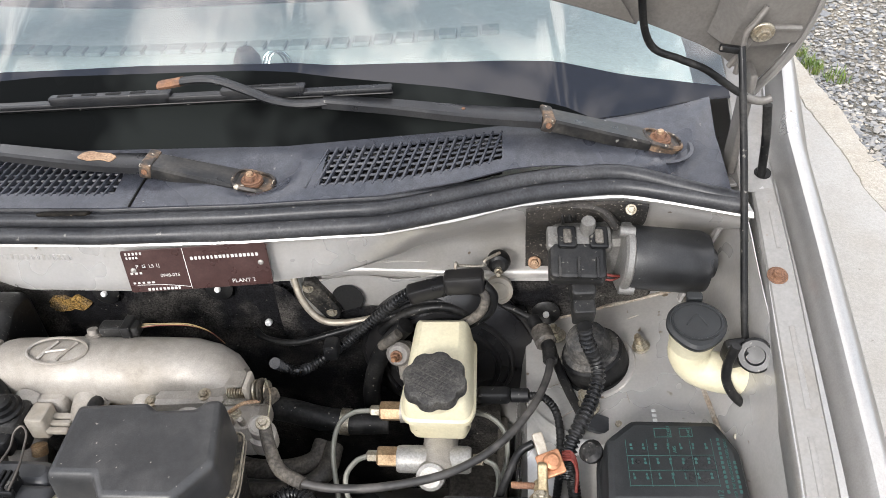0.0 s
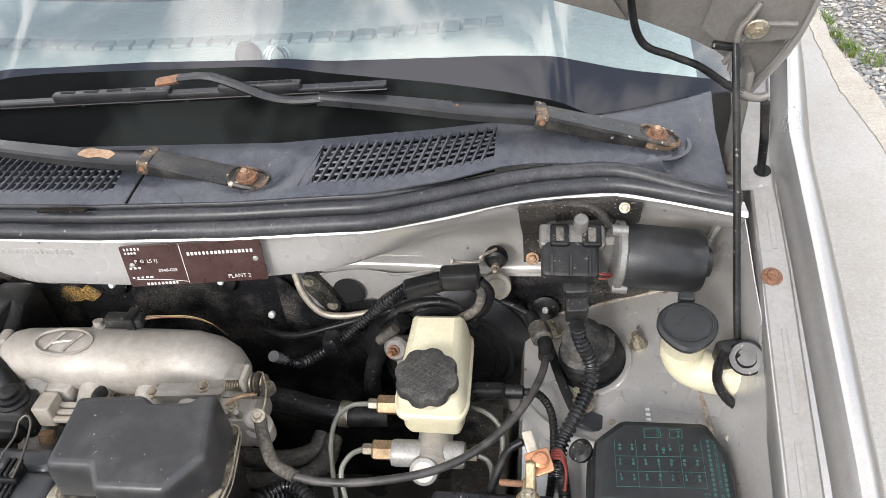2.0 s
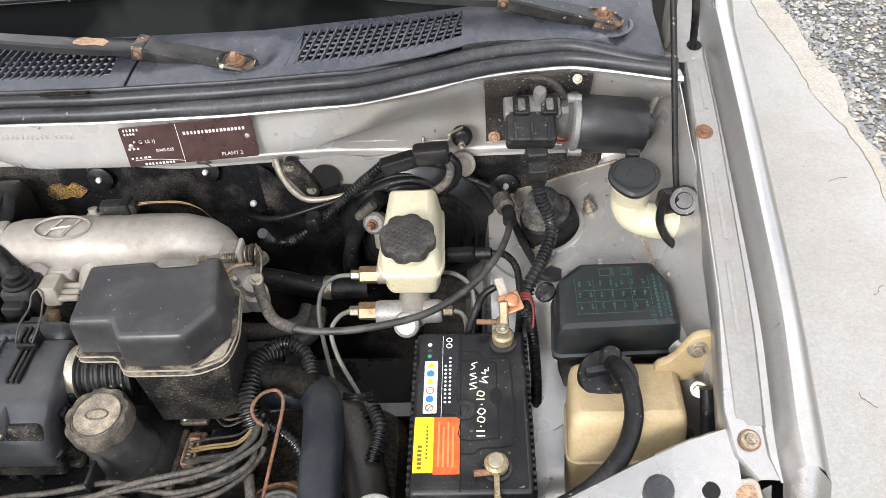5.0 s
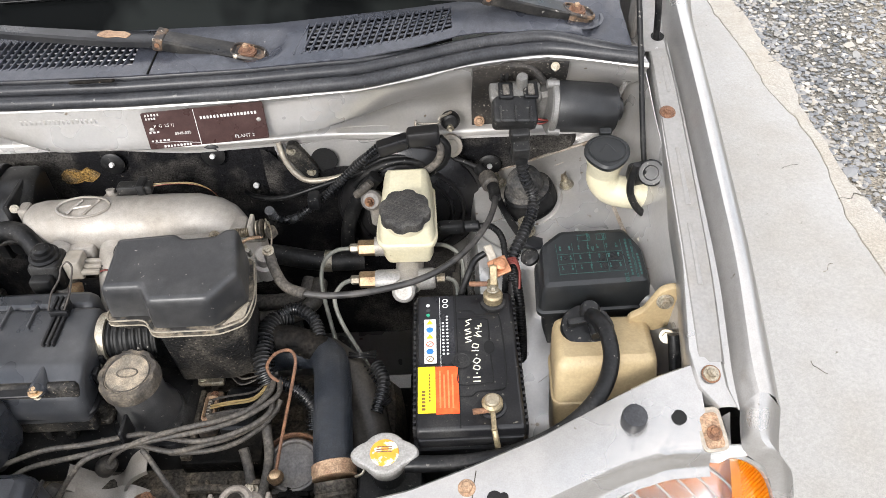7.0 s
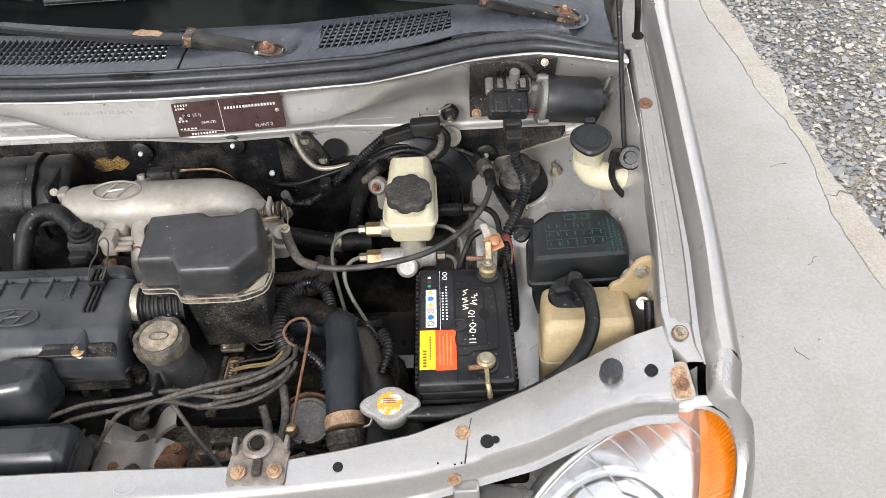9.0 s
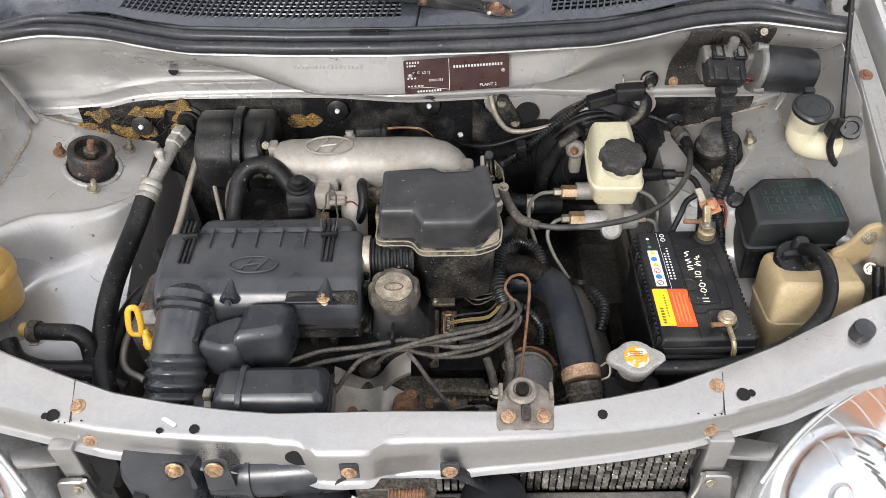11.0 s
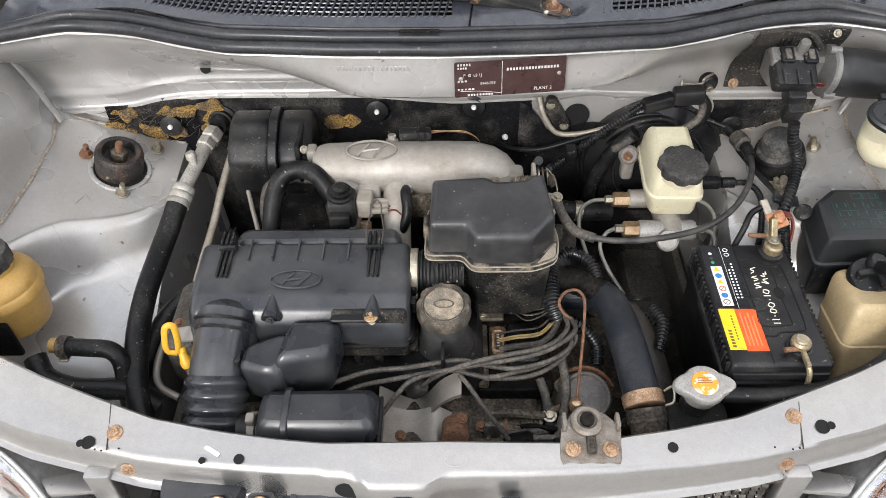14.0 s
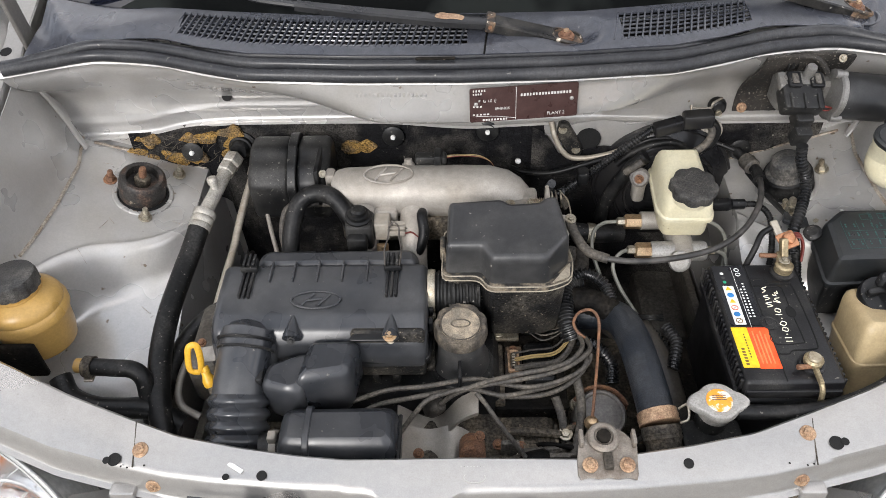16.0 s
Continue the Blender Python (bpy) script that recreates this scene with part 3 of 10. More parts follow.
def build_cowl():
    nz = 34
    xs = [-0.675 + 0.018 * i for i in range(76)]
    rows = []
    for x in xs:
        lz = lipz(x)
        col = [vec(x, ytop(x) + 0.016, 1.069), vec(x, ytop(x) - 0.004, 1.071), vec(x, ytop(x) - 0.0075, 1.0665)]
        for j in range(nz):
            z = 1.058 + (lz + 0.006 - 1.058) * j / (nz - 1)
            y = ycowl(x, max(z, 0.909))
            # pressed crease towards the left end
            y -= 0.004 * math.exp(-((z - lz - 0.028) / 0.006) ** 2) * (1 - ease(-0.25, -0.1, x))
            col.append(vec(x, y, z))
        yb = ycowl(x, 0.909)
        col += [vec(x, yb - 0.003, lz + 0.002), vec(x, yb - 0.008, lz), vec(x, yb - 0.009, lz - 0.004), vec(x, yb - 0.004, lz - 0.007)]
        rows.append(col)
    panel = part("cowl_panel", sheet(rows, 0.0012), BAYPAINT, car, "silver painted cowl panel")
    again("hole", HOLE, panel, (-0.384, ycowl(-0.384, 0.964) - 0.0005, 0.964), (0, -1, 0.35), 0.0085)
    boss = [[vec(x, 0.067 + 0.004 * math.sin(x * 60), z) for z in (0.908, 0.89, 0.87, 0.85, 0.835, 0.80)] for x in [0.140 + 0.0145 * i for i in range(20)]]
    part("firewall_step", sheet(boss, 0.0012), BAYPAINT, car, "silver painted firewall step")
    again("hole", HOLE, panel, (0.215, 0.0635, 0.876), (0, -1, 0.1), 0.021)
    # stamped characters stay unread
    for i in range(17):
        z, x = 1.043, -0.150 + 0.0062 * i
        bm = box(x, ycowl(x, z) - 0.0004, z - 0.0035, x + 0.0036, ycowl(x, z) + 0.001, z + 0.0035, 0.0003)
        part("stamped_mark", bm, BAYPAINT, panel)
    part("firewall", sheet([[vec(x, 0.086, z) for z in (0.92, 0.8, 0.6, 0.3)] for x in (-0.70, -0.4, 0, 0.4, 0.70)], 0.0015), BAYPAINT, car, "silver painted firewall")
    rows = []
    for i in range(76):
        x = -0.575 + 0.725 * i / 75
        col = []
        for j in range(22):
            top = lipz(x) + 0.004
            z = top - 0.43 * j / 21
            if x < -0.42:
                z = top - (0.090 + (x + 0.575) * 0.6 + 0.006 * math.sin(x * 90)) * j / 21
            y = 0.070 - 0.010 * noise.noise((x * 9, z * 9, 1)) - 0.004 * noise.noise((x * 31, z * 31, 5))
            if j in (0, 21) or i in (0, 75):
                y = 0.084
            col.append(vec(x, y, z))
        rows.append(col)
    pad = part("firewall_pad", sheet(rows), FELT, car, "black felt sound pad, torn and peeling")
    rows = []
    for i in range(24):
        x = 0.40 + 0.21 * i / 23
        col = []
        for j in range(8):
            z = 0.898 - (0.085 if x > 0.45 else 0.05) * j / 7
            y = 0.071 - 0.008 * noise.noise((x * 20, z * 20, 9))
            if j in (0, 7) or i in (0, 23):
                y = 0.084
            col.append(vec(x, y, z))
        rows.append(col)
    part("firewall_pad", sheet(rows), FELT, car, "black felt sound pad, torn and peeling")
    rows = []
    for i in range(20):
        x = 0.120 + 0.29 * i / 19
        top = 0.852 - 0.012 * math.sin(i * 0.6) + 0.052 * (1 - ease(0.135, 0.180, x))
        rows.append([vec(x, 0.060 - 0.006 * noise.noise((x * 18, z * 18, 2)), z) for z in (top, top - 0.05, top - 0.12, 0.6, 0.47)])
    part("firewall_pad", sheet(rows), FELT, car)
    rnd = random.Random(8)
    for cx, cz, w, h, n in ((-0.535, 0.866, 0.036, 0.024, 9), (-0.505, 0.838, 0.022, 0.012, 5), (-0.478, 0.889, 0.018, 0.008, 3), (-0.432, 0.885, 0.016, 0.010, 4), (-0.398, 0.866, 0.018, 0.026, 6), (-0.372, 0.893, 0.018, 0.006, 3), (-0.19, 0.862, 0.030, 0.012, 5), (-0.452, 0.842, 0.016, 0.010, 3)):
        for k in range(n):
            px, pz = cx + w * rnd.uniform(-0.9, 0.9), cz + h * rnd.uniform(-0.9, 0.9)
            q = rnd.uniform(0.005, 0.019)
            ring = [(px + q * 1.3 * rnd.uniform(0.45, 1.2) * math.cos(a), pz + q * 0.8 * rnd.uniform(0.45, 1.2) * math.sin(a)) for a in [2 * math.pi * j / 9 for j in range(9)]]
            m = Matrix(((1, 0, 0, 0), (0, 0, -1, 0.067 - 0.0003 * k), (0, 1, 0, 0), (0, 0, 0, 1)))
            part("foam_patch", tub(ring, [(-0.004, 0), (0.0006, 0.0006), (0.0012, 0.002)], r=0.002, n=1, m=m), PADYEL, pad, "torn ochre foam")
    # loose grey fibres where the felt has torn
    for k in range(46):
        x0, z0 = rnd.uniform(-0.565, -0.40), rnd.uniform(0.835, 0.90)
        dx, dz = rnd.uniform(-0.03, 0.03), rnd.uniform(-0.02, 0.02)
        part("fibre", tube([(x0, 0.066, z0), (x0 + dx * 0.5, 0.060 - rnd.uniform(0, 0.004), z0 + dz * 0.2), (x0 + dx, 0.064, z0 + dz)], 0.0004, 4, 3), FIBRE, pad)
    for x, z in ((-0.463, 0.862), (-0.114, 0.888), (0.045, 0.895), (0.473, 0.850)):
        again("disc", WASHERDISC, pad, (x, 0.064, z), (0, -1, 0.1), 1, label="black rubber retainer")
        again("plug", PLUG, pad, (x, 0.064, z), (0, -1, 0.25))
    again("plug", PLUG, pad, (0.098, 0.071, 0.828), (0.1, -1, 0.5), 1.2)


TOWER_FRONT = [(0.40, -0.030), (0.446, -0.050), (0.456, -0.068), (0.470, -0.088), (0.487, -0.104), (0.51, -0.120), (0.535, -0.133), (0.56, -0.142), (0.582, -0.153), (0.605, -0.174), (0.628, -0.203), (0.66, -0.25), (0.70, -0.29)]


def tower_front(u):
    return sum(lerp(TOWER_FRONT, u + 0.004 * k) for k in range(-3, 4)) / 7


def tower_z(u, y):
    f = tower_front(u)
    top = 0.84 + 0.33 * (u - 0.535) + 0.10 * (y + 0.02)
    low = 0.775 + 0.10 * (u - 0.5) + 0.42 * (min(y, 0) + 0.12) - 0.10 * ease(-0.30, -0.48, y)
    z = low + (top - low) * ease(f - 0.050, f - 0.004, y)
    z += 0.0030 * math.exp(-((y - f) / 0.005) ** 2) + 0.0022 * math.exp(-((y - f + 0.013) / 0.004) ** 2)
    return z - 0.30 * ease(0.446, 0.424, u)


def build_towers():
    for side in (-1, 1):
        us = [0.415, 0.422, 0.428, 0.433, 0.438, 0.442, 0.447] + [0.454 + 0.0062 * i for i in range(37)]
        rise = [0.0, 0.004, 0.008, 0.014, 0.022, 0.035, 0.05, 0.07, 0.10, 0.14, 0.20, 0.30, 0.45, 0.62, 0.80, 1.0]
        fall = [-0.003, -0.006, -0.009, -0.013, -0.017, -0.022, -0.028, -0.035, -0.043, -0.052, -0.062]
        rows = []
        for k in rise[::-1]:
            rows.append([(u, tower_front(u) + (0.085 - tower_front(u)) * k) for u in us])
        for d in fall:
            rows.append([(u, tower_front(u) + d) for u in us])
        for k in range(1, 25):
            rows.append([(u, tower_front(u) - 0.062 + (-0.50 - tower_front(u) + 0.062) * k / 24) for u in us])
        t = part("strut_tower", sheet([[vec(side * u, y, tower_z(u, y)) for u, y in r] for r in rows], 0.0012), BAYPAINT, car, "silver painted strut tower and wheel arch")
        n = vec(-side * 0.33, -0.10, 1)
        for x, y, m in ((0.585, -0.007, RUSTSTUD if side < 0 else STUD), (0.488, 0.039, STUD), (0.516, -0.070, STUD)):
            again("stud_and_nut", m, t, (side * x, y, tower_z(x, y) + 0.001), n)
        # inner wing sloping up to the fender flange
        rows = []
        for i in range(53):
            y = 0.10 - 0.0100 * i
            zf = lerp(FLANGE, y)
            base = lerp([(-0.5, 0.672), (-0.25, 0.668), (-0.15, 0.650), (-0.08, 0.642), (0.01, 0.638), (0.1, 0.655)], y)
            zb = tower_z(base, y) - 0.004
            row = []
            for j in range(11):
                k = j / 10
                x = base + (0.684 - base) * k ** 0.7 + 0.002 * noise.noise((y * 12, k * 3, side))
                row.append(vec(side * x, y, zb + (zf - 0.004 - zb) * k))
            rows.append(row)
        part("inner_wing", sheet(rows, 0.0012), BAYPAINT, car, "silver painted inner wing panel")
        dirt = []
        for i in range(28):
            y = 0.075 - 0.010 * i
            base = lerp([(-0.5, 0.672), (-0.25, 0.668), (-0.15, 0.650), (-0.08, 0.642), (0.01, 0.638), (0.1, 0.655)], y)
            dirt.append((side * base, y, tower_z(base, y) + 0.0012))
        part("sealer_seam", tube(dirt, 0.0032, 6, 1, flat=0.6), SEAMDIRT, t, "dirty sealer seam")
        dirt = [(side * (0.45 + 0.0095 * i), 0.070, tower_z(0.45 + 0.0095 * i, 0.070) + 0.001) for i in range(20)]
        part("sealer_seam", tube(dirt, 0.0032, 6, 1, flat=0.6), SEAMDIRT, t)
        rnd = random.Random(40 + side)
        for k in range(9):
            u, y = rnd.uniform(0.47, 0.63), rnd.uniform(-0.35, 0.05)
            a = rnd.uniform(0, 3.14)
            q = rnd.uniform(0.004, 0.014)
            pts = [(side * (u + q * f * math.cos(a)), y + q * f * math.sin(a), tower_z(u + q * f * math.cos(a), y + q * f * math.sin(a)) + 0.0010) for f in (-1, 0, 1)]
            part("scratch", tube(pts, 0.0004, 4, 2), SEAMDIRT, t)
        # pressed fold where the wing meets the cowl
        fold = [(side * x, y, z) for x, y, z in ((0.674, 0.030, 1.045), (0.664, 0.046, 0.99), (0.652, 0.050, 0.945), (0.645, 0.052, 0.91), (0.636, 0.050, 0.884))]
        part("pressed_fold", tube(fold, 0.006, 8, 5, flat=0.6), BAYPAINT, t)


def build_fenders():
    for side in (-1, 1):
        rows = []
        ys = [-0.43 + 0.02 * i for i in range(48)] + [0.6, 0.8, 1.1]
        for y in ys:
            zf = lerp(FLANGE, y)
            out = lerp([(-0.62, 0.742), (-0.52, 0.768), (-0.40, 0.771), (-0.2, 0.774), (0.1, 0.776), (0.25, 0.795), (0.45, 0.815), (1.2, 0.84)], y)
            crest = lerp([(-0.62, 0.728), (-0.52, 0.742), (-0.40, 0.732), (-0.30, 0.739), (-0.05, 0.741), (0.10, 0.742), (0.22, 0.762), (0.40, 0.784), (1.2, 0.80)], y)
            inner = lerp([(-0.43, 0.690), (-0.41, 0.672), (-0.37, 0.666), (-0.27, 0.677), (-0.10, 0.684), (0.03, 0.692), (0.12, 0.699), (0.20, 0.706), (1.2, 0.72)], y)
            prof = [(inner - 0.001, zf - 0.03), (inner, zf - 0.004), (inner + 0.003, zf), (inner + 0.3 * (crest - inner - 0.01), zf + 0.0005), (inner + 0.6 * (crest - inner - 0.01), zf - 0.001), (inner + 0.68 * (crest - inner - 0.01), zf - 0.006), (crest - 0.020, zf - 0.005), (crest - 0.013, zf + 0.015), (crest - 0.006, zf + 0.025), (crest + 0.004, zf + 0.023),
                    (crest + (out - crest) * 0.40, zf + 0.014), (crest + (out - crest) * 0.68, zf - 0.006), (crest + (out - crest) * 0.86, zf - 0.036), (out, zf - 0.10), (out + 0.006, zf - 0.22), (out - 0.004, zf - 0.36), (out - 0.03, zf - 0.50)]
            rows.append([vec(side * x, y, z) for x, z in prof])
            if y == ys[0]:
                start = prof[6:10] + prof[11:15]
        f = part("fender", sheet(rows, 0.001), PAINT, car, "silver front fender with a bolted inner flange")
        # the fender's edge running down round the headlamp
        away = [(0, 0), (0.004, 0.003), (0.010, 0.005), (0.016, 0.0), (0.023, -0.014), (0.029, -0.05), (0.033, -0.11), (0.030, -0.23)]
        e0 = start[0]
        line = spline([(e0[0], -0.43, e0[1]), (0.713, -0.447, 0.858), (0.715, -0.462, 0.844), (0.725, -0.471, 0.838), (0.740, -0.475, 0.824), (0.750, -0.487, 0.795), (0.753, -0.508, 0.764), (0.741, -0.545, 0.728), (0.714, -0.580, 0.697), (0.672, -0.612, 0.668)], 5)
        rows = []
        for i, p in enumerate(line):
            k = ease(0, 34, i)
            rows.append([vec(side * (p.x + (a[0] - e0[0]) * (1 - k) + b[0] * k), p.y, p.z + (a[1] - e0[1]) * (1 - k) + b[1] * k) for a, b in zip(start, away)])
        fill = [[vec(side * (0.672 + (p.x - 0.010 - 0.672) * k), p.y, (0.90 + 1.05 * (p.y + 0.40)) * (1 - k) + (p.z - 0.004) * k - 0.012 * math.sin(3.14 * k)) for k in (0, 0.25, 0.5, 0.75, 1)] for p in line[:12]]
        part("fender_apron", sheet(fill, 0.001), PAINT, f)
        part("fender_edge", sheet(rows, 0.001), PAINT, f, "fender edge round the headlamp")
        for y, x in ((-0.066, 0.698), (-0.399, 0.687)):
            again("bolt", RUSTBOLT if y > -0.2 else BOLT, f, (side * x, y, lerp(FLANGE, y) + 0.0028), (0, -0.34, 1), 0.95)
            part("rust_ring", lathe([(0.0105, 0), (0.0102, 0.0008), (0.008, 0.001)], aim((side * x, y, lerp(FLANGE, y) + 0.0026), (0, -0.34, 1)), n=20), RUST, f)
        # pressed plate bolted on the flange, its ribs, and the seat of the hinge behind it
        for name, y0, y1, lift, x_in in (("flange_plate", -0.385, 0.046, 0.0030, (0.676, 0.693)), ("hinge_seat", 0.040, 0.30, 0.0012, (0.680, 0.700))):
            rows = []
            for k in range(19):
                y = y0 + (y1 - y0) * k / 18
                zf = lerp(FLANGE, y) - 0.0006
                xi = x_in[0] + (x_in[1] - x_in[0]) * k / 18
                xo = lerp([(-0.40, 0.705), (-0.30, 0.712), (-0.05, 0.719), (0.10, 0.720), (0.22, 0.740), (0.40, 0.762)], y)
                h = lift * min(1, k / 0.6 + 0.05, (18 - k) / 0.6 + 0.05)
                rows.append([vec(side * x, y, z) for x, z in ((xi, zf - 0.001), (xi + 0.0022, zf + h), (xi + 0.4 * (xo - xi), zf + h + 0.0006), (xo - 0.004, zf + h + 0.0004), (xo, zf - 0.004))])
            part(name, sheet(rows, 0.0008), FLANGEPAINT, f)
        for y0, y1, dx in ((-0.034, 0.012, 0.706), (-0.300, -0.225, 0.694), (-0.200, -0.120, 0.699)):
            pts = [(side * (dx + 0.02 * (y - y0)), y, lerp(FLANGE, y) + 0.0016) for y in [y0 + (y1 - y0) * k / 6 for k in range(7)]]
            part("pressed_rib", tube(pts, 0.0036, 8, 2, flat=0.7), FLANGEPAINT, f)
        again("hole", HOLE, f, (side * 0.708, 0.064, lerp(FLANGE, 0.064) + 0.0014), (0, -0.3, 1), 0.0092)


# the bar that carries the radiator and the bonnet lock
REAR = [(0, -0.520, 0.838), (0.14, -0.522, 0.838), (0.20, -0.516, 0.838), (0.27, -0.505, 0.838), (0.35, -0.488, 0.838), (0.42, -0.462, 0.839), (0.50, -0.436, 0.852), (0.58, -0.407, 0.876), (0.63, -0.392, 0.892), (0.676, -0.380, 0.898)]
CREASE = [(0, -0.571, 0.824), (0.03, -0.571, 0.824), (0.055, -0.558, 0.828), (0.12, -0.556, 0.829), (0.20, -0.552, 0.829), (0.30, -0.543, 0.829), (0.36, -0.535, 0.829), (0.42, -0.522, 0.831), (0.50, -0.506, 0.842), (0.58, -0.482, 0.864), (0.63, -0.473, 0.872), (0.676, -0.468, 0.862)]
FACE = [(0, 0.770), (0.03, 0.772), (0.06, 0.763), (0.12, 0.775), (0.25, 0.782), (0.36, 0.790), (0.42, 0.796), (0.50, 0.806), (0.58, 0.832), (0.63, 0.842), (0.676, 0.836)]


def beam_at(x):
    u = abs(x)
    r = (lerp([(a, b) for a, b, c in REAR], u), lerp([(a, c) for a, b, c in REAR], u))
    v = abs(x + 0.055) if abs(x + 0.055) < 0.09 else max(0.09, u)
    c = (lerp([(a, b) for a, b, c in CREASE], v), lerp([(a, c) for a, b, c in CREASE], v))
    return r, c, lerp(FACE, v)


def beam_top(x, y):
    (ry, rz), (cy, cz), f = beam_at(x)
    return rz + (cz - rz) * (ry - y) / (ry - cy)


def build_beam():
    rows = []
    for i in range(136):
        x = -0.676 + 0.01001 * i
        (ry, rz), (cy, cz), f = beam_at(x)
        rows.append([vec(x, ry + 0.002, rz - 0.03), vec(x, ry + 0.001, rz - 0.004), vec(x, ry - 0.003, rz), vec(x, ry * 0.5 + cy * 0.5, (rz + cz) / 2 + 0.001), vec(x, cy + 0.006, cz + 0.0005), vec(x, cy, cz - 0.002), vec(x, cy - 0.0035, cz - 0.008), vec(x, cy - 0.006, (f + cz) / 2), vec(x, cy - 0.008, f + 0.004), vec(x, cy - 0.011, f), vec(x, cy - 0.018, f - 0.002)])
    b = part("radiator_support", sheet(rows, 0.0012), PAINT, car, "silver painted radiator support bar with bolts")
    up = (0, -0.25, 1)
    for x, y, m in ((-0.391, -0.507, TANBOLT), (0.413, -0.489, TANBOLT)):
        again("bolt", m, b, (x, y, beam_top(x, y) + 0.0005), up, 1.05)
    for x, y, r in ((-0.237, -0.541, 0.0062), (0.264, -0.528, 0.0062), (-0.280, -0.542, 0.0042), (0.442, -0.503, 0.0085), (-0.420, -0.519, 0.0082), (0.452, -0.502, 0.0048), (-0.429, -0.5205, 0.0045), (0.645, -0.440, 0.0085)):
        again("hole", HOLE, b, (x, y, beam_top(x, y) + 0.0012), (0, -0.25, 1), r)
    part("hole", lathe([(0.0205, -0.004), (0.0205, 0.0006), (0.019, 0.0016)], aim((-0.106, -0.5645, 0.803), (0, -1, 0.22)) @ Matrix.Diagonal((1, 0.62, 1, 1)), n=28), HOLE.materials[0], b)
    for x, z, m in ((0.400, 0.806, TANBOLT), (-0.374, 0.806, TANBOLT)):
        (ry, rz), (cy, cz), f = beam_at(x)
        again("bolt", m, b, (x, cy - 0.0068, z), (0, -1, 0.2), 1.0)
    # seam of the overlapping end pieces
    for s in (-1, 1):
        pts = [(s * (x + (0.018 if s > 0 else 0)), y, beam_top(x, y) + 0.0002) for x, y in ((0.406, -0.470), (0.402, -0.490), (0.398, -0.515), (0.396, -0.528))]
        part("seam", tube(pts, 0.0009, 6, 3), GRIME, b)
        for dx, dy in ((0.012, -0.527), (0.004, -0.5285), (-0.016, -0.526)):
            part("chip", lathe([(0.0014, 0), (0.001, 0.0006)], pose(s * (0.398 + dx), dy, beam_top(0.4, dy) + 0.0003), n=7), HOLE.materials[0], b)
    part("white_paint_mark", box(-0.011, -0.0028, 0, 0.011, 0.0028, 0.002, 0.001, m=pose(-0.270, -0.531, beam_top(-0.27, -0.531), 0, 0, -32)), WHITE, b)
    # stamped emblem as a plain ring
    part("emblem", ellipse_ring((0.0135, -0.544, beam_top(0.0135, -0.544) + 0.0002), 0.0125, 0.0065, 0.0007, (0, -0.2, 1)), BAYPAINT, b)
    for k in range(9):
        part("stamped_mark", box(-0.003 + 0.0038 * k, -0.5325, beam_top(0.01, -0.5305) - 0.0006, -0.001 + 0.0038 * k, -0.5285, beam_top(0.01, -0.5305) + 0.0006, 0.0003), BAYPAINT, b)
    # rubber bump stops
    for s in (-1, 1):
        x, y = s * 0.596, -0.440
        part("bump_stop", lathe([(0.0115, -0.002), (0.0135, 0.0), (0.0138, 0.015), (0.0128, 0.0185), (0.010, 0.0195), (0.002, 0.0195)], aim((x, y, beam_top(x, y)), (0, -0.2, 1)), n=24), SEALRUB, b, "grey-black rubber bump stop")
    # end bolts with rusty plates
    for s in (-1, 1):
        x, y = s * 0.683, -0.455
        mp = pose(s * 0.679, -0.449, 0.8665, 20, 0, s * 6)
        p = part("end_plate", tub(rect(-0.0145, -0.024, 0.0145, 0.024), [(0, 0), (0.003, 0), (0.0036, 0.001), (0.0030, 0.0035)], r=0.008, m=mp), PALEPIPE, b, "pale slotted end plate, rusty inside")
        part("rust_stain", tub(rect(-0.0105, -0.021, 0.0105, 0.018), [(0.0028, 0), (0.0040, 0.0005)], r=0.006, m=mp), CLAMPTAN, p)
        again("bolt", RUSTBOLT, p, (s * 0.681, -0.455, 0.8690), (0, -0.35, 1), 0.9)


def ellipse_ring(c, a, b, r, normal, n=32):
    m = aim(c, normal)
    pts = [m @ vec(a * math.cos(2 * math.pi * i / n), b * math.sin(2 * math.pi * i / n), 0) for i in range(n + 1)]
    return tube(pts, r, 6, 1)


RISE = 0.70      # the windscreen's rise per metre rearwards


def screen_z(x, y):
    return 1.108 + RISE * (y - lerp(REARY, abs(x)))


VENT = surf("vent_grey", (0.34, 0.37, 0.37), 0.8, bump=0)


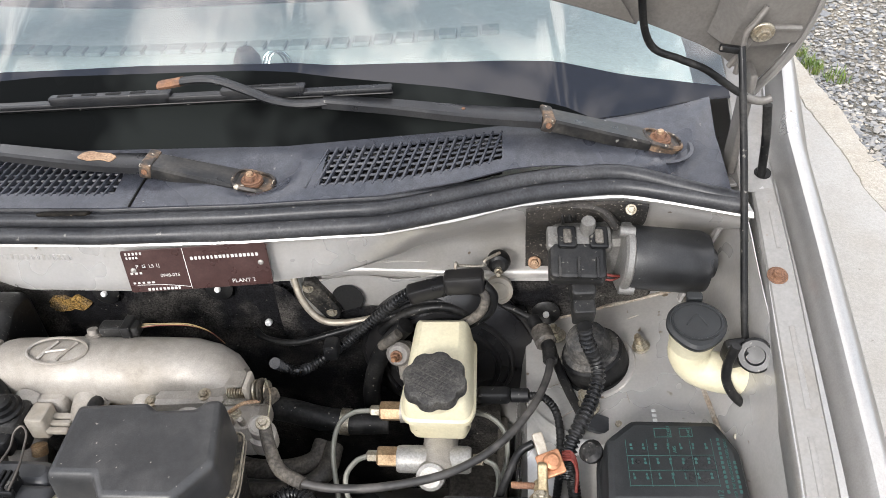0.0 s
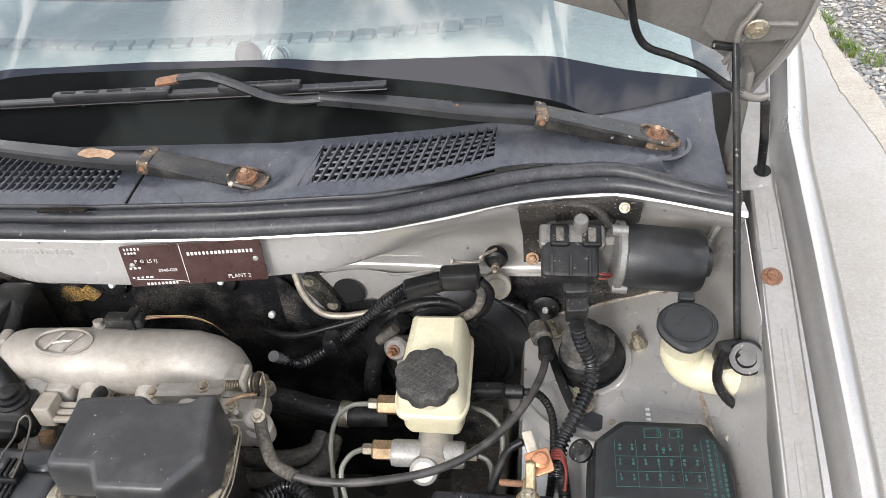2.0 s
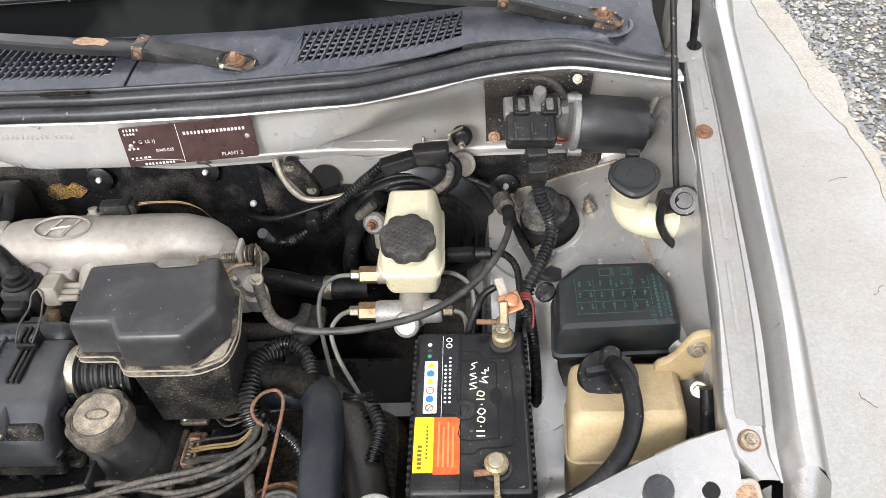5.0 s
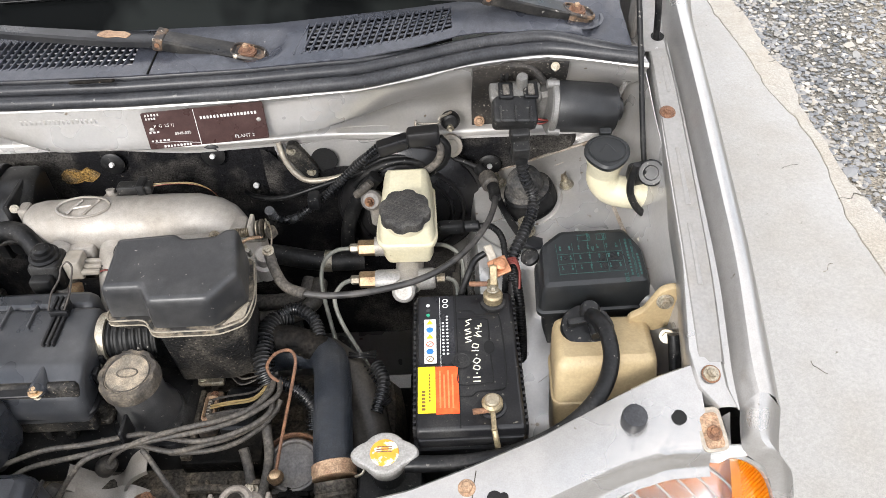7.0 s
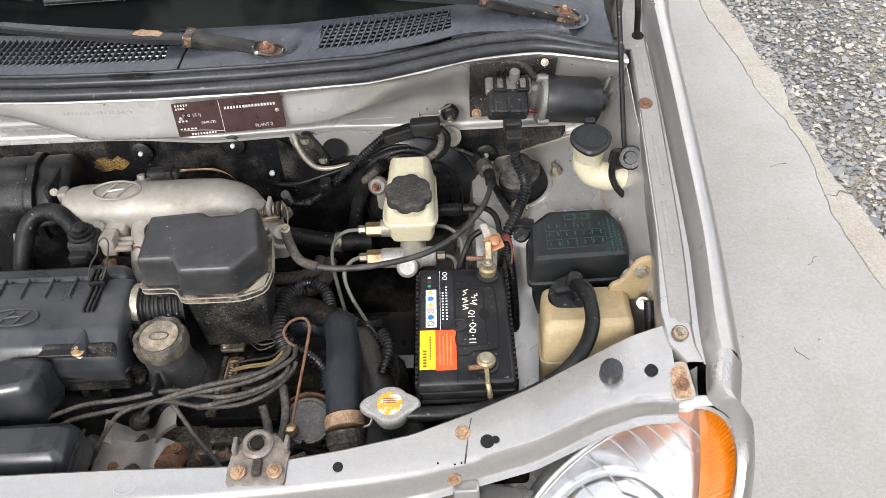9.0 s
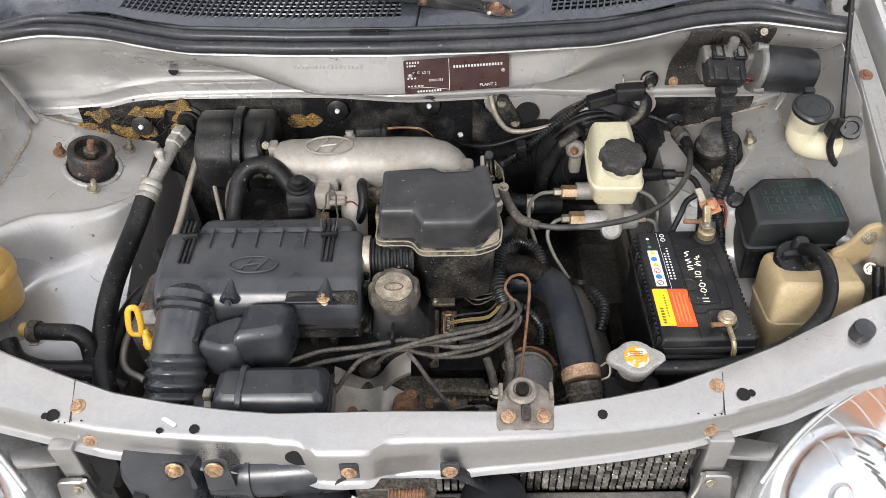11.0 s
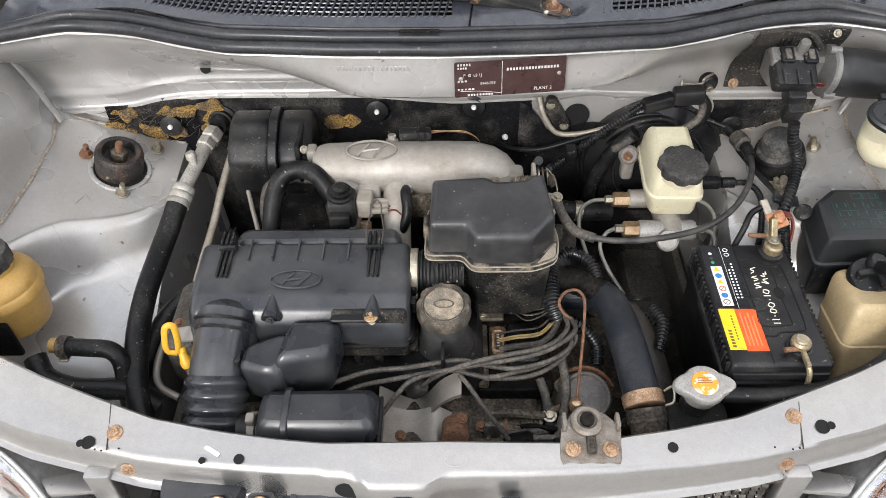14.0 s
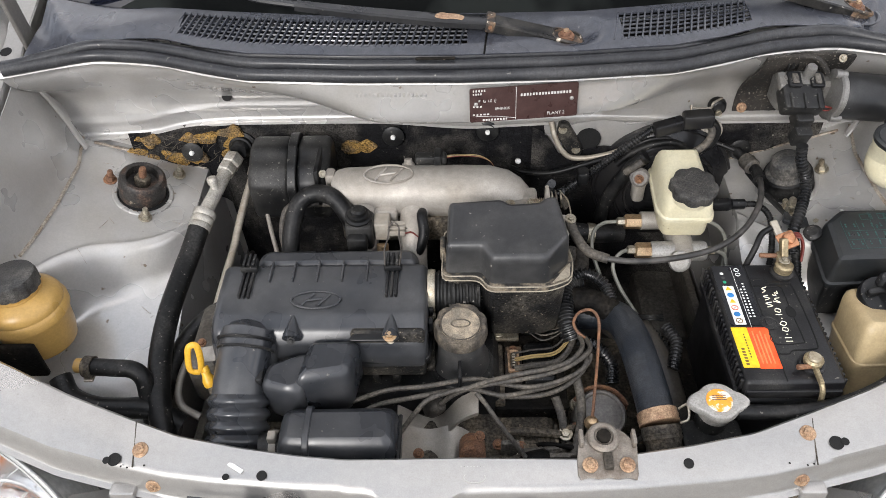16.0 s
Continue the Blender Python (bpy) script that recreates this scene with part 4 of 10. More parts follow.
def build_screen():
    def pane(d0, d1, lift, steps, width=0.69, taper=None):
        rows, top = [], d1
        for i in range(93):
            x = -width + 2 * width * i / 92
            y0 = sum(lerp(REARY, abs(x + 0.02 * q)) for q in range(-6, 7)) / 13
            d1 = max(d0 + 0.0004, lerp(taper, abs(x)) - y0) if taper else top
            rows.append([vec(x * (1 - 0.18 * d), y0 + d, screen_z(x, y0 + d) + lift) for d in [d0 + (d1 - d0) * k / steps for k in range(steps + 1)]])
        return sheet(rows)
    w = part("windscreen", pane(-0.01, 0.80, 0.0, 10), SCREEN, car, "tinted windscreen reflecting cloud")
    w.visible_shadow = False
    part("black_border", pane(-0.012, 0.080, 0.0008, 3, taper=[(0.000, 0.144), (0.128, 0.142), (0.230, 0.142), (0.362, 0.152), (0.427, 0.159), (0.491, 0.163), (0.560, 0.169), (0.700, 0.189)]), FRIT, w, "black printed glass border")
    # Added strip: the bonnet's dark reflection in the lower glass, drawn as colour.
    part("lower_band", pane(-0.012, 0.062, 0.0022, 3, taper=[(0.000, 0.134), (0.129, 0.134), (0.232, 0.128), (0.363, 0.124), (0.427, 0.121), (0.490, 0.115), (0.582, 0.103), (0.700, 0.080)]), REFLECTDARK, w, "black strip standing in for a dark reflection at the glass foot")
    # dashboard under the glass
    rows = []
    for i in range(31):
        x = -0.66 + 0.044 * i
        y0 = lerp(REARY, abs(x)) + 0.05
        rows.append([vec(x, y0, 1.085), vec(x, y0 + 0.08, 1.10), vec(x, y0 + 0.30, 1.115), vec(x, y0 + 0.42, 1.105), vec(x, y0 + 0.46, 1.05), vec(x, y0 + 0.46, 0.7)])
    d = part("dashboard", sheet(rows), DASH, car, "grey dashboard with a long demister vent")
    for k in range(26):
        x = -0.36 + 0.03 * k
        y = lerp(REARY, abs(x)) + 0.27
        part("vent_slot", box(x, y, 1.110, x + 0.024, y + 0.025, 1.1165, 0.001), VENT, d)
    part("cabin", box(-0.62, 1.0, 0.5, 0.62, 1.9, 1.05, 0.03), SEAT, car)


BONNET_REAR = [(0, 0.200), (0.2, 0.188), (0.3, 0.170), (0.40, 0.145), (0.448, 0.129), (0.486, 0.114), (0.543, 0.091), (0.602, 0.061), (0.64, 0.039), (0.66, 0.018), (0.677, -0.003)]
BONNET_SIDE = [(-0.003, 0.679), (0.017, 0.693), (0.065, 0.712), (0.116, 0.721), (0.25, 0.725), (0.45, 0.705), (0.62, 0.66), (0.80, 0.58)]


def build_bonnet():
    d = vec(0, -0.30, 0.954)
    out = vec(0, 0.954, 0.30)
    base = vec(0, 0.065, 1.135)

    def at(x, v, lift):
        p = base + d * v + out * lift
        return vec(x, p.y, p.z)

    def skin(u, k, lift):
        v0 = lerp(BONNET_REAR, abs(u) * 0.677)
        v = v0 + (0.80 - 0.12 * u * u - v0) * k
        return at(u * lerp(BONNET_SIDE, v), v, lift + 0.008 * (1 - u * u))

    us = [-1 + i / 24 for i in range(49)]
    # The underside's shade is put into its darker colour.
    b = part("bonnet", sheet([[skin(u, j / 14, 0.030) for j in range(15)] for u in us], 0.0015), UNDERSHADE, car, "raised silver bonnet seen from below")
    # pressed inner panel with a folded hem
    rows = []
    for u in [0.78 * q for q in us]:
        rows.append([skin(u * f, k, l) for k, l, f in ((0.002, 0.026, 0.995), (0.004, 0.018, 0.99), (0.010, 0.014, 0.985), (0.05, 0.012, 0.95), (0.10, 0.013, 0.92), (0.115, 0.022, 0.91), (0.13, 0.028, 0.90))])
    part("rear_frame", sheet(rows, 0.001), UNDERSHADE, b, "pressed rear edge of the bonnet")
    for s in (-1, 1):
        rows = []
        for k in range(26):
            v = 0.085 + 0.62 * k / 25
            xe = lerp(BONNET_SIDE, v)
            rows.append([at(s * (xe - off), max(v, lerp(BONNET_REAR, xe - off) + 0.004), lift) for off, lift in ((0.001, 0.026), (0.003, 0.014), (0.010, 0.007), (0.045, 0.004), (0.072, 0.005), (0.080, 0.012), (0.090, 0.026))])
        part("inner_frame", sheet(rows, 0.001), UNDERSHADE, b, "pressed inner frame of the bonnet")
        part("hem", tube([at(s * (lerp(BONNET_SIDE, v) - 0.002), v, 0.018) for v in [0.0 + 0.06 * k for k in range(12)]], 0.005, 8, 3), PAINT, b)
        part("frame_fold", tube([at(s * x, v, 0.004) for x, v in ((0.705, 0.105), (0.690, 0.106), (0.668, 0.104), (0.655, 0.075), (0.648, 0.060))], 0.003, 8, 4), UNDERSHADE, b)
        h = part("hinge", box(-0.004, -0.016, 0, 0.004, 0.016, 0.13, 0.003, m=pose(s * 0.676, 0.085, 1.055, 8, 0, 0)), UNDERSHADE, car, "painted bonnet hinge")
        part("hinge_foot", box(-0.02, -0.03, 0, 0.018, 0.03, 0.004, 0.002, m=pose(s * 0.660, 0.075, 1.045, -14, 0, 0)), UNDERSHADE, h)
        again("bolt", BOLT, h, (s * 0.655, 0.072, 1.050), (0, -0.2, 1), 1.0)
        again("bolt", BOLT, b, (s * 0.668, 0.030, 1.237), (0, -0.95, -0.3), 1.2)


build_cowl()
build_towers()
build_fenders()
build_beam()
build_screen()
build_bonnet()


def build_shell():
    roof = []
    for i in range(15):
        y = 0.80 + 0.12 * i
        roof.append([vec(x, y, 1.615 + 0.045 * math.sin(0.35 + 2.3 * i / 14) - 0.06 * (abs(x) / 0.62) ** 3) for x in [-0.62 + 0.062 * k for k in range(21)]])
    part("roof", sheet(roof, 0.006), PAINT, car, "silver roof panel")
    for s in (-1, 1):
        rows = []
        for i in range(36):
            y = 0.56 + 0.06 * i
            arch = max(0.0, 1 - ((y - 2.30) / 0.33) ** 2) ** 0.5 * 0.60
            low = max(0.24, arch)
            k = 1 - 0.05 * ease(1.9, 2.7, y)
            rows.append([vec(s * x * k, y, low + (z - low) * f) for x, z, f in ((0.80, 1.03, 0), (0.825, 1.03, 0.35), (0.838, 1.03, 0.65), (0.825, 1.03, 0.88), (0.80, 1.03, 1))])
        part("side_panel", sheet(rows, 0.004), PAINT, car, "silver door and rear quarter panels")
        rows = [[vec(s * (0.795 + (0.625 - 0.795) * f), y0 + (y1 - y0) * f, 1.03 + 0.55 * f) for f in (0, 0.33, 0.66, 1)] for y0, y1 in ((0.62, 1.0), (1.2, 1.35), (1.8, 1.85), (2.5, 2.40))]
        part("side_window", sheet(rows, 0.004), FRIT, car, "dark tinted side glass")
        part("pillar", tube([(s * 0.76, 0.33, 1.06), (s * 0.70, 0.58, 1.34), (s * 0.635, 0.84, 1.60)], 0.022, 10, 5), PAINT, car)
        part("door_gap", tube([(s * 0.806, 1.42, 1.03), (s * 0.840, 1.42, 0.80), (s * 0.828, 1.42, 0.52), (s * 0.803, 1.42, 0.26)], 0.003, 6, 4), HOLE.materials[0], car)
        part("door_handle", box(-0.012, -0.07, -0.012, 0.012, 0.07, 0.012, 0.006, m=pose(s * 0.838, 1.28, 0.90)), PAINT, car)
    part("tailgate", sheet([[vec(0.765 * u, 2.66 - 0.06 * u * u - 0.02 * abs(z - 0.7), z) for u in [-1 + 0.1 * k for k in range(21)]] for z in (0.24, 0.45, 0.60, 0.80, 1.03)], 0.004), PAINT, car, "silver tailgate and rear bumper")
    part("rear_window", sheet([[vec((0.75 - 0.14 * f) * u, 2.60 - 0.14 * f - 0.05 * u * u, 1.03 + 0.55 * f) for u in [-1 + 0.1 * k for k in range(21)]] for f in (0, 0.5, 1)], 0.004), FRIT, car, "dark tinted rear glass")


build_shell()
# floor of the engine bay and lower front
part("undertray", box(-0.66, -0.60, 0.24, 0.66, 0.085, 0.26, 0.01), DARK, car, "dirty black undertray")
for s in (-1, 1):
    part("chassis_rail", box(min(s * 0.33, s * 0.41), -0.56, 0.42, max(s * 0.33, s * 0.41), 0.085, 0.56, 0.012), SPLASH, car, "grey chassis rail stained with dirt")
    part("wheel_arch_side", box(min(s * 0.405, s * 0.42), -0.50, 0.30, max(s * 0.405, s * 0.42), 0.085, 0.62, 0.004), SPLASH, car)

# ---- scuttle, seal, wipers ----
MX = Matrix(((0, 0, 1, 0), (1, 0, 0, 0), (0, 1, 0, 0), (0, 0, 0, 1)))     # outline in y-z, drawn along x


def scuttle_point(x, t, lift=0.0):
    y0, y1 = ytop(x) + 0.012, lerp(REARY, abs(x))
    side = ease(0.56, 0.66, abs(x))
    z = 1.103 + 0.010 * t + 0.004 * math.sin(t * 3.14)
    z -= side * (1 - t) ** 2 * 0.012 + 0.014 * ease(0.44, 0.58, abs(x))
    z -= 0.020 * ease(0.0, 0.022, abs(x) - 0.615 - 0.11 * (t - 0.45)) * (1 - ease(0.75, 0.95, t))
    z -= 0.024 * math.exp(-((x - 0.162) / 0.030) ** 2 - ((t - 0.48) / 0.22) ** 2)
    z -= 0.014 * math.exp(-((x - 0.606) / 0.032) ** 2 - ((t - 0.48) / 0.26) ** 2)
    return vec(x, y0 + (y1 - y0) * t, z + lift)


GRILLES = ((-0.412, 0.012), (0.232, 0.422))


def build_scuttle():
    s = thing("scuttle_panel", "grey-black plastic scuttle panel below the windscreen", "scuttle panel", (0, 0.0, 1.07))
    xs = sorted(set([round(-0.665 + 0.007 * i, 4) for i in range(191)] + [-0.412, 0.012, 0.232, 0.422]))
    ts = [0, 0.1, 0.2, 0.35, 0.5, 0.65, 0.8, 0.9, 1.0]
    bm = bmesh.new()
    grid = [[bm.verts.new(scuttle_point(x, t)) for t in ts] for x in xs]
    for i in range(len(xs) - 1):
        for j in range(len(ts) - 1):
            xm, tm = (xs[i] + xs[i + 1]) / 2, (ts[j] + ts[j + 1]) / 2
            if any(a < xm < b for a, b in GRILLES) and 0.2 < tm < 0.8:
                continue
            bm.faces.new((grid[i][j], grid[i + 1][j], grid[i + 1][j + 1], grid[i][j + 1]))
    bmesh.ops.recalc_face_normals(bm, faces=bm.faces)
    bmesh.ops.solidify(bm, geom=bm.faces[:], thickness=0.002)
    part("panel", bm, SCUTTLE, s)
    for gi, (a, b) in enumerate(GRILLES):
        # A black sheet below the slats gives the recess its shade.
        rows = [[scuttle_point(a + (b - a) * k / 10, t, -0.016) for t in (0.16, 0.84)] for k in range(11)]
        g = part("grille", sheet(rows), DARK, s, "black sheet standing in for the shade under the air grille")
        n = round((b - a) / 0.0098)
        slope = 0.014 if gi == 1 else 0.012
        for k in range(n + 1):
            x = a + (b - a) * k / n
            p, q = scuttle_point(x - slope, 0.17, -0.0005), scuttle_point(x, 0.82, 0.0015)
            mid, d = (p + q) / 2, q - p
            bm = box(-0.0013, -d.length / 2, -0.007, 0.0013, d.length / 2, 0.0015, 0.0008, m=Matrix.Translation(mid) @ d.to_track_quat("Y", "Z").to_matrix().to_4x4())
            part("slat", bm, SCUTTLE, g)
        for k in range(6):
            t = 0.25 + 0.10 * k
            pts = [scuttle_point(a + (b - a) * j / 8, t, -0.004) for j in range(9)]
            part("cross_bar", tube(pts, 0.0016, 6, 1), SCUTTLE, g)
    # joint between the two halves
    part("joint", tube([scuttle_point(0.035 + 0.012 * t, t, 0.0005) for t in (0, 0.25, 0.5, 0.75)], 0.0014, 6, 2), DARK, s)
    for x0, y0, z0 in ((0.596, 0.084, 1.076), ):
        part("well", lathe([(0.030, 0.006), (0.032, 0.009), (0.028, 0.0095), (0.023, 0.002)], aim((x0 + 0.006, y0, z0 - 0.002), (0, -0.05, 1)), n=28), SCUTTLE, s)
    # rubber seal along the front edge
    line = [(-0.668, -0.022), (-0.645, -0.014)] + [(-0.60 + 0.05 * i, None) for i in range(25)] + [(0.645, -0.014), (0.668, -0.022)]
    seal = thing("bonnet_seal", "black rubber bonnet seal along the scuttle edge", "rubber seal", (0, -0.05, 1.07))
    for dy, dz, r, nm in ((-0.002, 0.006, 0.0095, "bulb"), (0.009, 0.018, 0.0085, "lip"), (0.020, 0.025, 0.0070, "ridge")):
        sink = 0.016 if nm == "ridge" else 0.0
        pts = [(x, (ytop(x) if y is None else y) + (dy + 0.003) * (1 - 0.6 * ease(0.52, 0.66, abs(x))) - 0.003, 1.071 + 0.006 + (dz - 0.006) * (1 - 0.7 * ease(0.52, 0.66, abs(x))) - sink * ease(0.28, 0.46, abs(x))) for x, y in line]
        part(nm, tube(pts, r, 12, 3), SEALRUB, seal)
    part("clip_gap", box(0.0, -0.008, 0, 0.055, 0.004, 0.004, 0.0015, m=pose(-0.06, -0.058, 1.100, -25, 0, 0)), DARK, seal)


def wiper(label, pivot, bend, mids, tip_pts, blade):
    w = thing("windscreen_wiper", label, "wiper", pivot, "windscreen wipers")
    p, b = Vector(pivot), Vector(bend)
    d = (b - p).normalized()
    ang = math.degrees(math.atan2(d.y, d.x))
    L = (b - p).length
    up = math.degrees(math.asin(d.z))
    m = Matrix.Translation(p) @ pose(0, 0, 0, 0, 0, ang) @ pose(0, 0, 0, 0, -up, 0)
    head = tub([(0.019, -0.0175), (0.03, -0.018), (L, -0.0155), (L, 0.0155), (0.03, 0.018), (0.019, 0.0175)], [(0.004, 0.001), (0.006, 0), (0.016, 0), (0.018, 0.003)], r=0.003, m=m)
    h = part("arm_head", head, WORN, w, "worn black steel arm head")
    foot = tub([(-0.019, -0.016), (0.026, -0.0165), (0.026, 0.0165), (-0.019, 0.016)], [(0.004, 0.001), (0.005, 0), (0.0145, 0), (0.016, 0.0015)], r=0.015, m=m, n=6)
    part("pivot_foot", foot, RUSTPAINT, h, "rounded arm foot brown with rust")
    edge = rounded([(-0.0195, -0.0165), (0.024, -0.0170), (0.024, 0.0170), (-0.0195, 0.0165)], 0.015, 6)
    part("foot_rim", tube([m @ vec(q.x, q.y, 0.0165) for q in edge], 0.0021, 6, 1, flat=1.5), RUSTPAINT, h, "flaking raised rim of the foot")
    part("nut_washer", lathe([(0.0125, 0.0150), (0.0125, 0.0178), (0.010, 0.0185)], aim(p, (0, -0.05, 1)), n=20), RUST, h)
    again("nut", RUSTBOLT, h, p + vec(0, 0, 0.0178), (0, -0.05, 1), 1.25)
    part("stud_tip", lathe([(0.0036, 0.024), (0.0036, 0.0285), (0.003, 0.0292)], aim(p, (0, -0.05, 1)), n=12), CLAMPTAN, h)
    part("knuckle", box(-0.0065, -0.0172, 0.003, 0.0065, 0.0172, 0.0195, 0.002, m=m @ pose(L, 0, 0.0)), RUSTPAINT, w)
    part("hinge_pin", lathe([(0.0032, -0.0185), (0.0032, 0.0185)], m @ pose(L, 0, 0.012) @ aim((0, 0, 0), (0, 1, 0)), n=10), RUST, w)
    pts = [b + vec(0, 0, 0.012)] + [Vector(q) for q in mids]
    bm = bmesh.new()
    rings = []
    line = spline(pts, 4)
    for i, q in enumerate(line):
        dd = (line[min(i + 1, len(line) - 1)] - line[max(i - 1, 0)]).normalized()
        side = dd.cross(vec(0, 0, 1)).normalized()
        upv = side.cross(dd)
        wdt = 0.0155 - 0.0075 * i / (len(line) - 1)
        rings.append([q + side * (sx * wdt) + upv * (sz * 0.005) for sx, sz in ((-1, -1), (-1, 0.5), (-0.75, 1), (0.75, 1), (1, 0.5), (1, -1))])
    strip(bm, rings)
    part("arm", bm, WIPERBLACK, w)
    part("hook", tube(tip_pts, 0.0072, 8, 4, flat=0.6), WIPERBLACK, w)
    if blade:
        q = Vector(tip_pts[-1])
        part("rusty_end", tube([q + (Vector(tip_pts[-2]) - q) * 0.9, q + vec(-0.004, 0, 0)], 0.0080, 8, 3, flat=0.6), RUST, w, "rust-brown arm end")
    again("rivet", RUSTBOLT, w, Vector(mids[0]) + vec(0, 0, 0.004), (0, -0.1, 1), 0.35)
    if blade:
        a, c = Vector(blade[0]), Vector(blade[1])
        bm = bmesh.new()
        for k0, k1, hh in ((0.0, 0.20, 0.006), (0.18, 0.48, 0.013), (0.46, 0.62, 0.008), (0.60, 0.80, 0.013), (0.78, 1.0, 0.006)):
            p0, p1 = a.lerp(c, k0), a.lerp(c, k1)
            dd = p1 - p0
            box(-0.006, -dd.length / 2, 0, 0.006, dd.length / 2, hh, 0.002, m=Matrix.Translation((p0 + p1) / 2 + vec(0, 0, 0.004)) @ dd.to_track_quat("Y", "Z").to_matrix().to_4x4(), bm=bm)
        bl = part("blade", bm, WIPERBLACK, w, "grey-black blade carrier with long slots")
        for k in range(8):
            q = a.lerp(c, (0.22, 0.28, 0.34, 0.40, 0.64, 0.68, 0.72, 0.76)[k])
            d2 = (c - a).normalized()
            part("slot", box(-0.0026, -0.0095, 0.012, 0.0026, 0.0095, 0.0178, 0.001, m=Matrix.Translation(q) @ d2.to_track_quat("Y", "Z").to_matrix().to_4x4()), HOLEMAT, bl)
        part("rubber", tube([a + vec(0, 0, 0.002), a.lerp(c, 0.5) + vec(0, 0, 0.002), c + vec(0, 0, 0.002)], 0.0035, 6, 4), RUBBER, bl)


HOLEMAT = HOLE.materials[0]
WIPERBLACK = surf("satin_arm_black", (0.012, 0.0125, 0.014), 0.33, 0, (0.035, 0.034, 0.033), 0.5, s1=14, s2=500, grain=0.2, bump=0.1, spots=(0.14, 0.13, 0.12), spot_scale=150, spot_at=0.72)
WORN = surf("worn_black_paint", (0.014, 0.0138, 0.0135), 0.36, 0, (0.062, 0.056, 0.048), 0.6, s1=30, s2=300, grain=0.3, bump=0.15, spots=(0.36, 0.34, 0.31), spot_scale=70, spot_at=0.69)
RUSTPAINT = surf("rusting_black_paint", (0.035, 0.030, 0.026), 0.5, 0.1, (0.20, 0.13, 0.08), 0.8, s1=50, lo=0.47, hi=0.62, s2=300, grain=0.3, bump=0.4, spots=(0.45, 0.40, 0.32), spot_scale=90, spot_at=0.63)
build_scuttle()
wiper("black wiper on the passenger side with rusty pivot nut", (0.596, 0.084, 1.076), (0.466, 0.068, 1.120), [(0.38, 0.076, 1.136), (0.30, 0.083, 1.143), (0.222, 0.089, 1.148)],
      [(0.232, 0.088, 1.148), (0.195, 0.083, 1.149), (0.165, 0.081, 1.156), (0.138, 0.081, 1.169), (0.105, 0.083, 1.181), (0.07, 0.085, 1.180), (0.043, 0.088, 1.174)], [(-0.19, 0.094, 1.142), (0.30, 0.100, 1.150)])
wiper("black wiper with flaking rust and bare pivot nut", (0.153, 0.0, 1.084), (0.042, 0.004, 1.112), [(-0.03, 0.006, 1.128), (-0.15, 0.022, 1.134), (-0.235, 0.034, 1.140)],
      [(-0.23, 0.033, 1.141), (-0.30, 0.048, 1.146), (-0.36, 0.074, 1.158), (-0.42, 0.085, 1.162)], [(-0.66, 0.15, 1.165), (-0.20, 0.085, 1.155)])
part("rust_patch", tub([(-0.022, -0.006), (-0.008, -0.010), (0.006, -0.006), (0.018, -0.009), (0.021, 0.002), (0.010, 0.008), (-0.004, 0.007), (-0.012, 0.010), (-0.020, 0.004)], [(0.0, 0), (0.0008, 0.0002), (0.0010, 0.001)], r=0.003, n=2, m=pose(-0.012, 0.0052, 1.1325, 0, 4, -4)), CLAMPTAN, bpy.data.objects["windscreen_wiper.001"])


# ---- inside the cabin, seen through the glass ----
def build_ornament():
    o = thing("dashboard_ornament", "small black knob with a coiled chrome ring", "ornament", (0.13, 0.20, 1.10))
    part("knob", lathe([(0.016, 0.0), (0.018, 0.03), (0.017, 0.05), (0.010, 0.062), (0.002, 0.065)], pose(0.10, 0.21, 1.10), n=20), RUBBER, o)
    for k in range(3):
        part("ring", ellipse_ring((0.135 + 0.004 * k, 0.205, 1.14), 0.014, 0.018, 0.0012, (0.2, -1, 0.3 + 0.1 * k)), CHROME, o)


build_ornament()


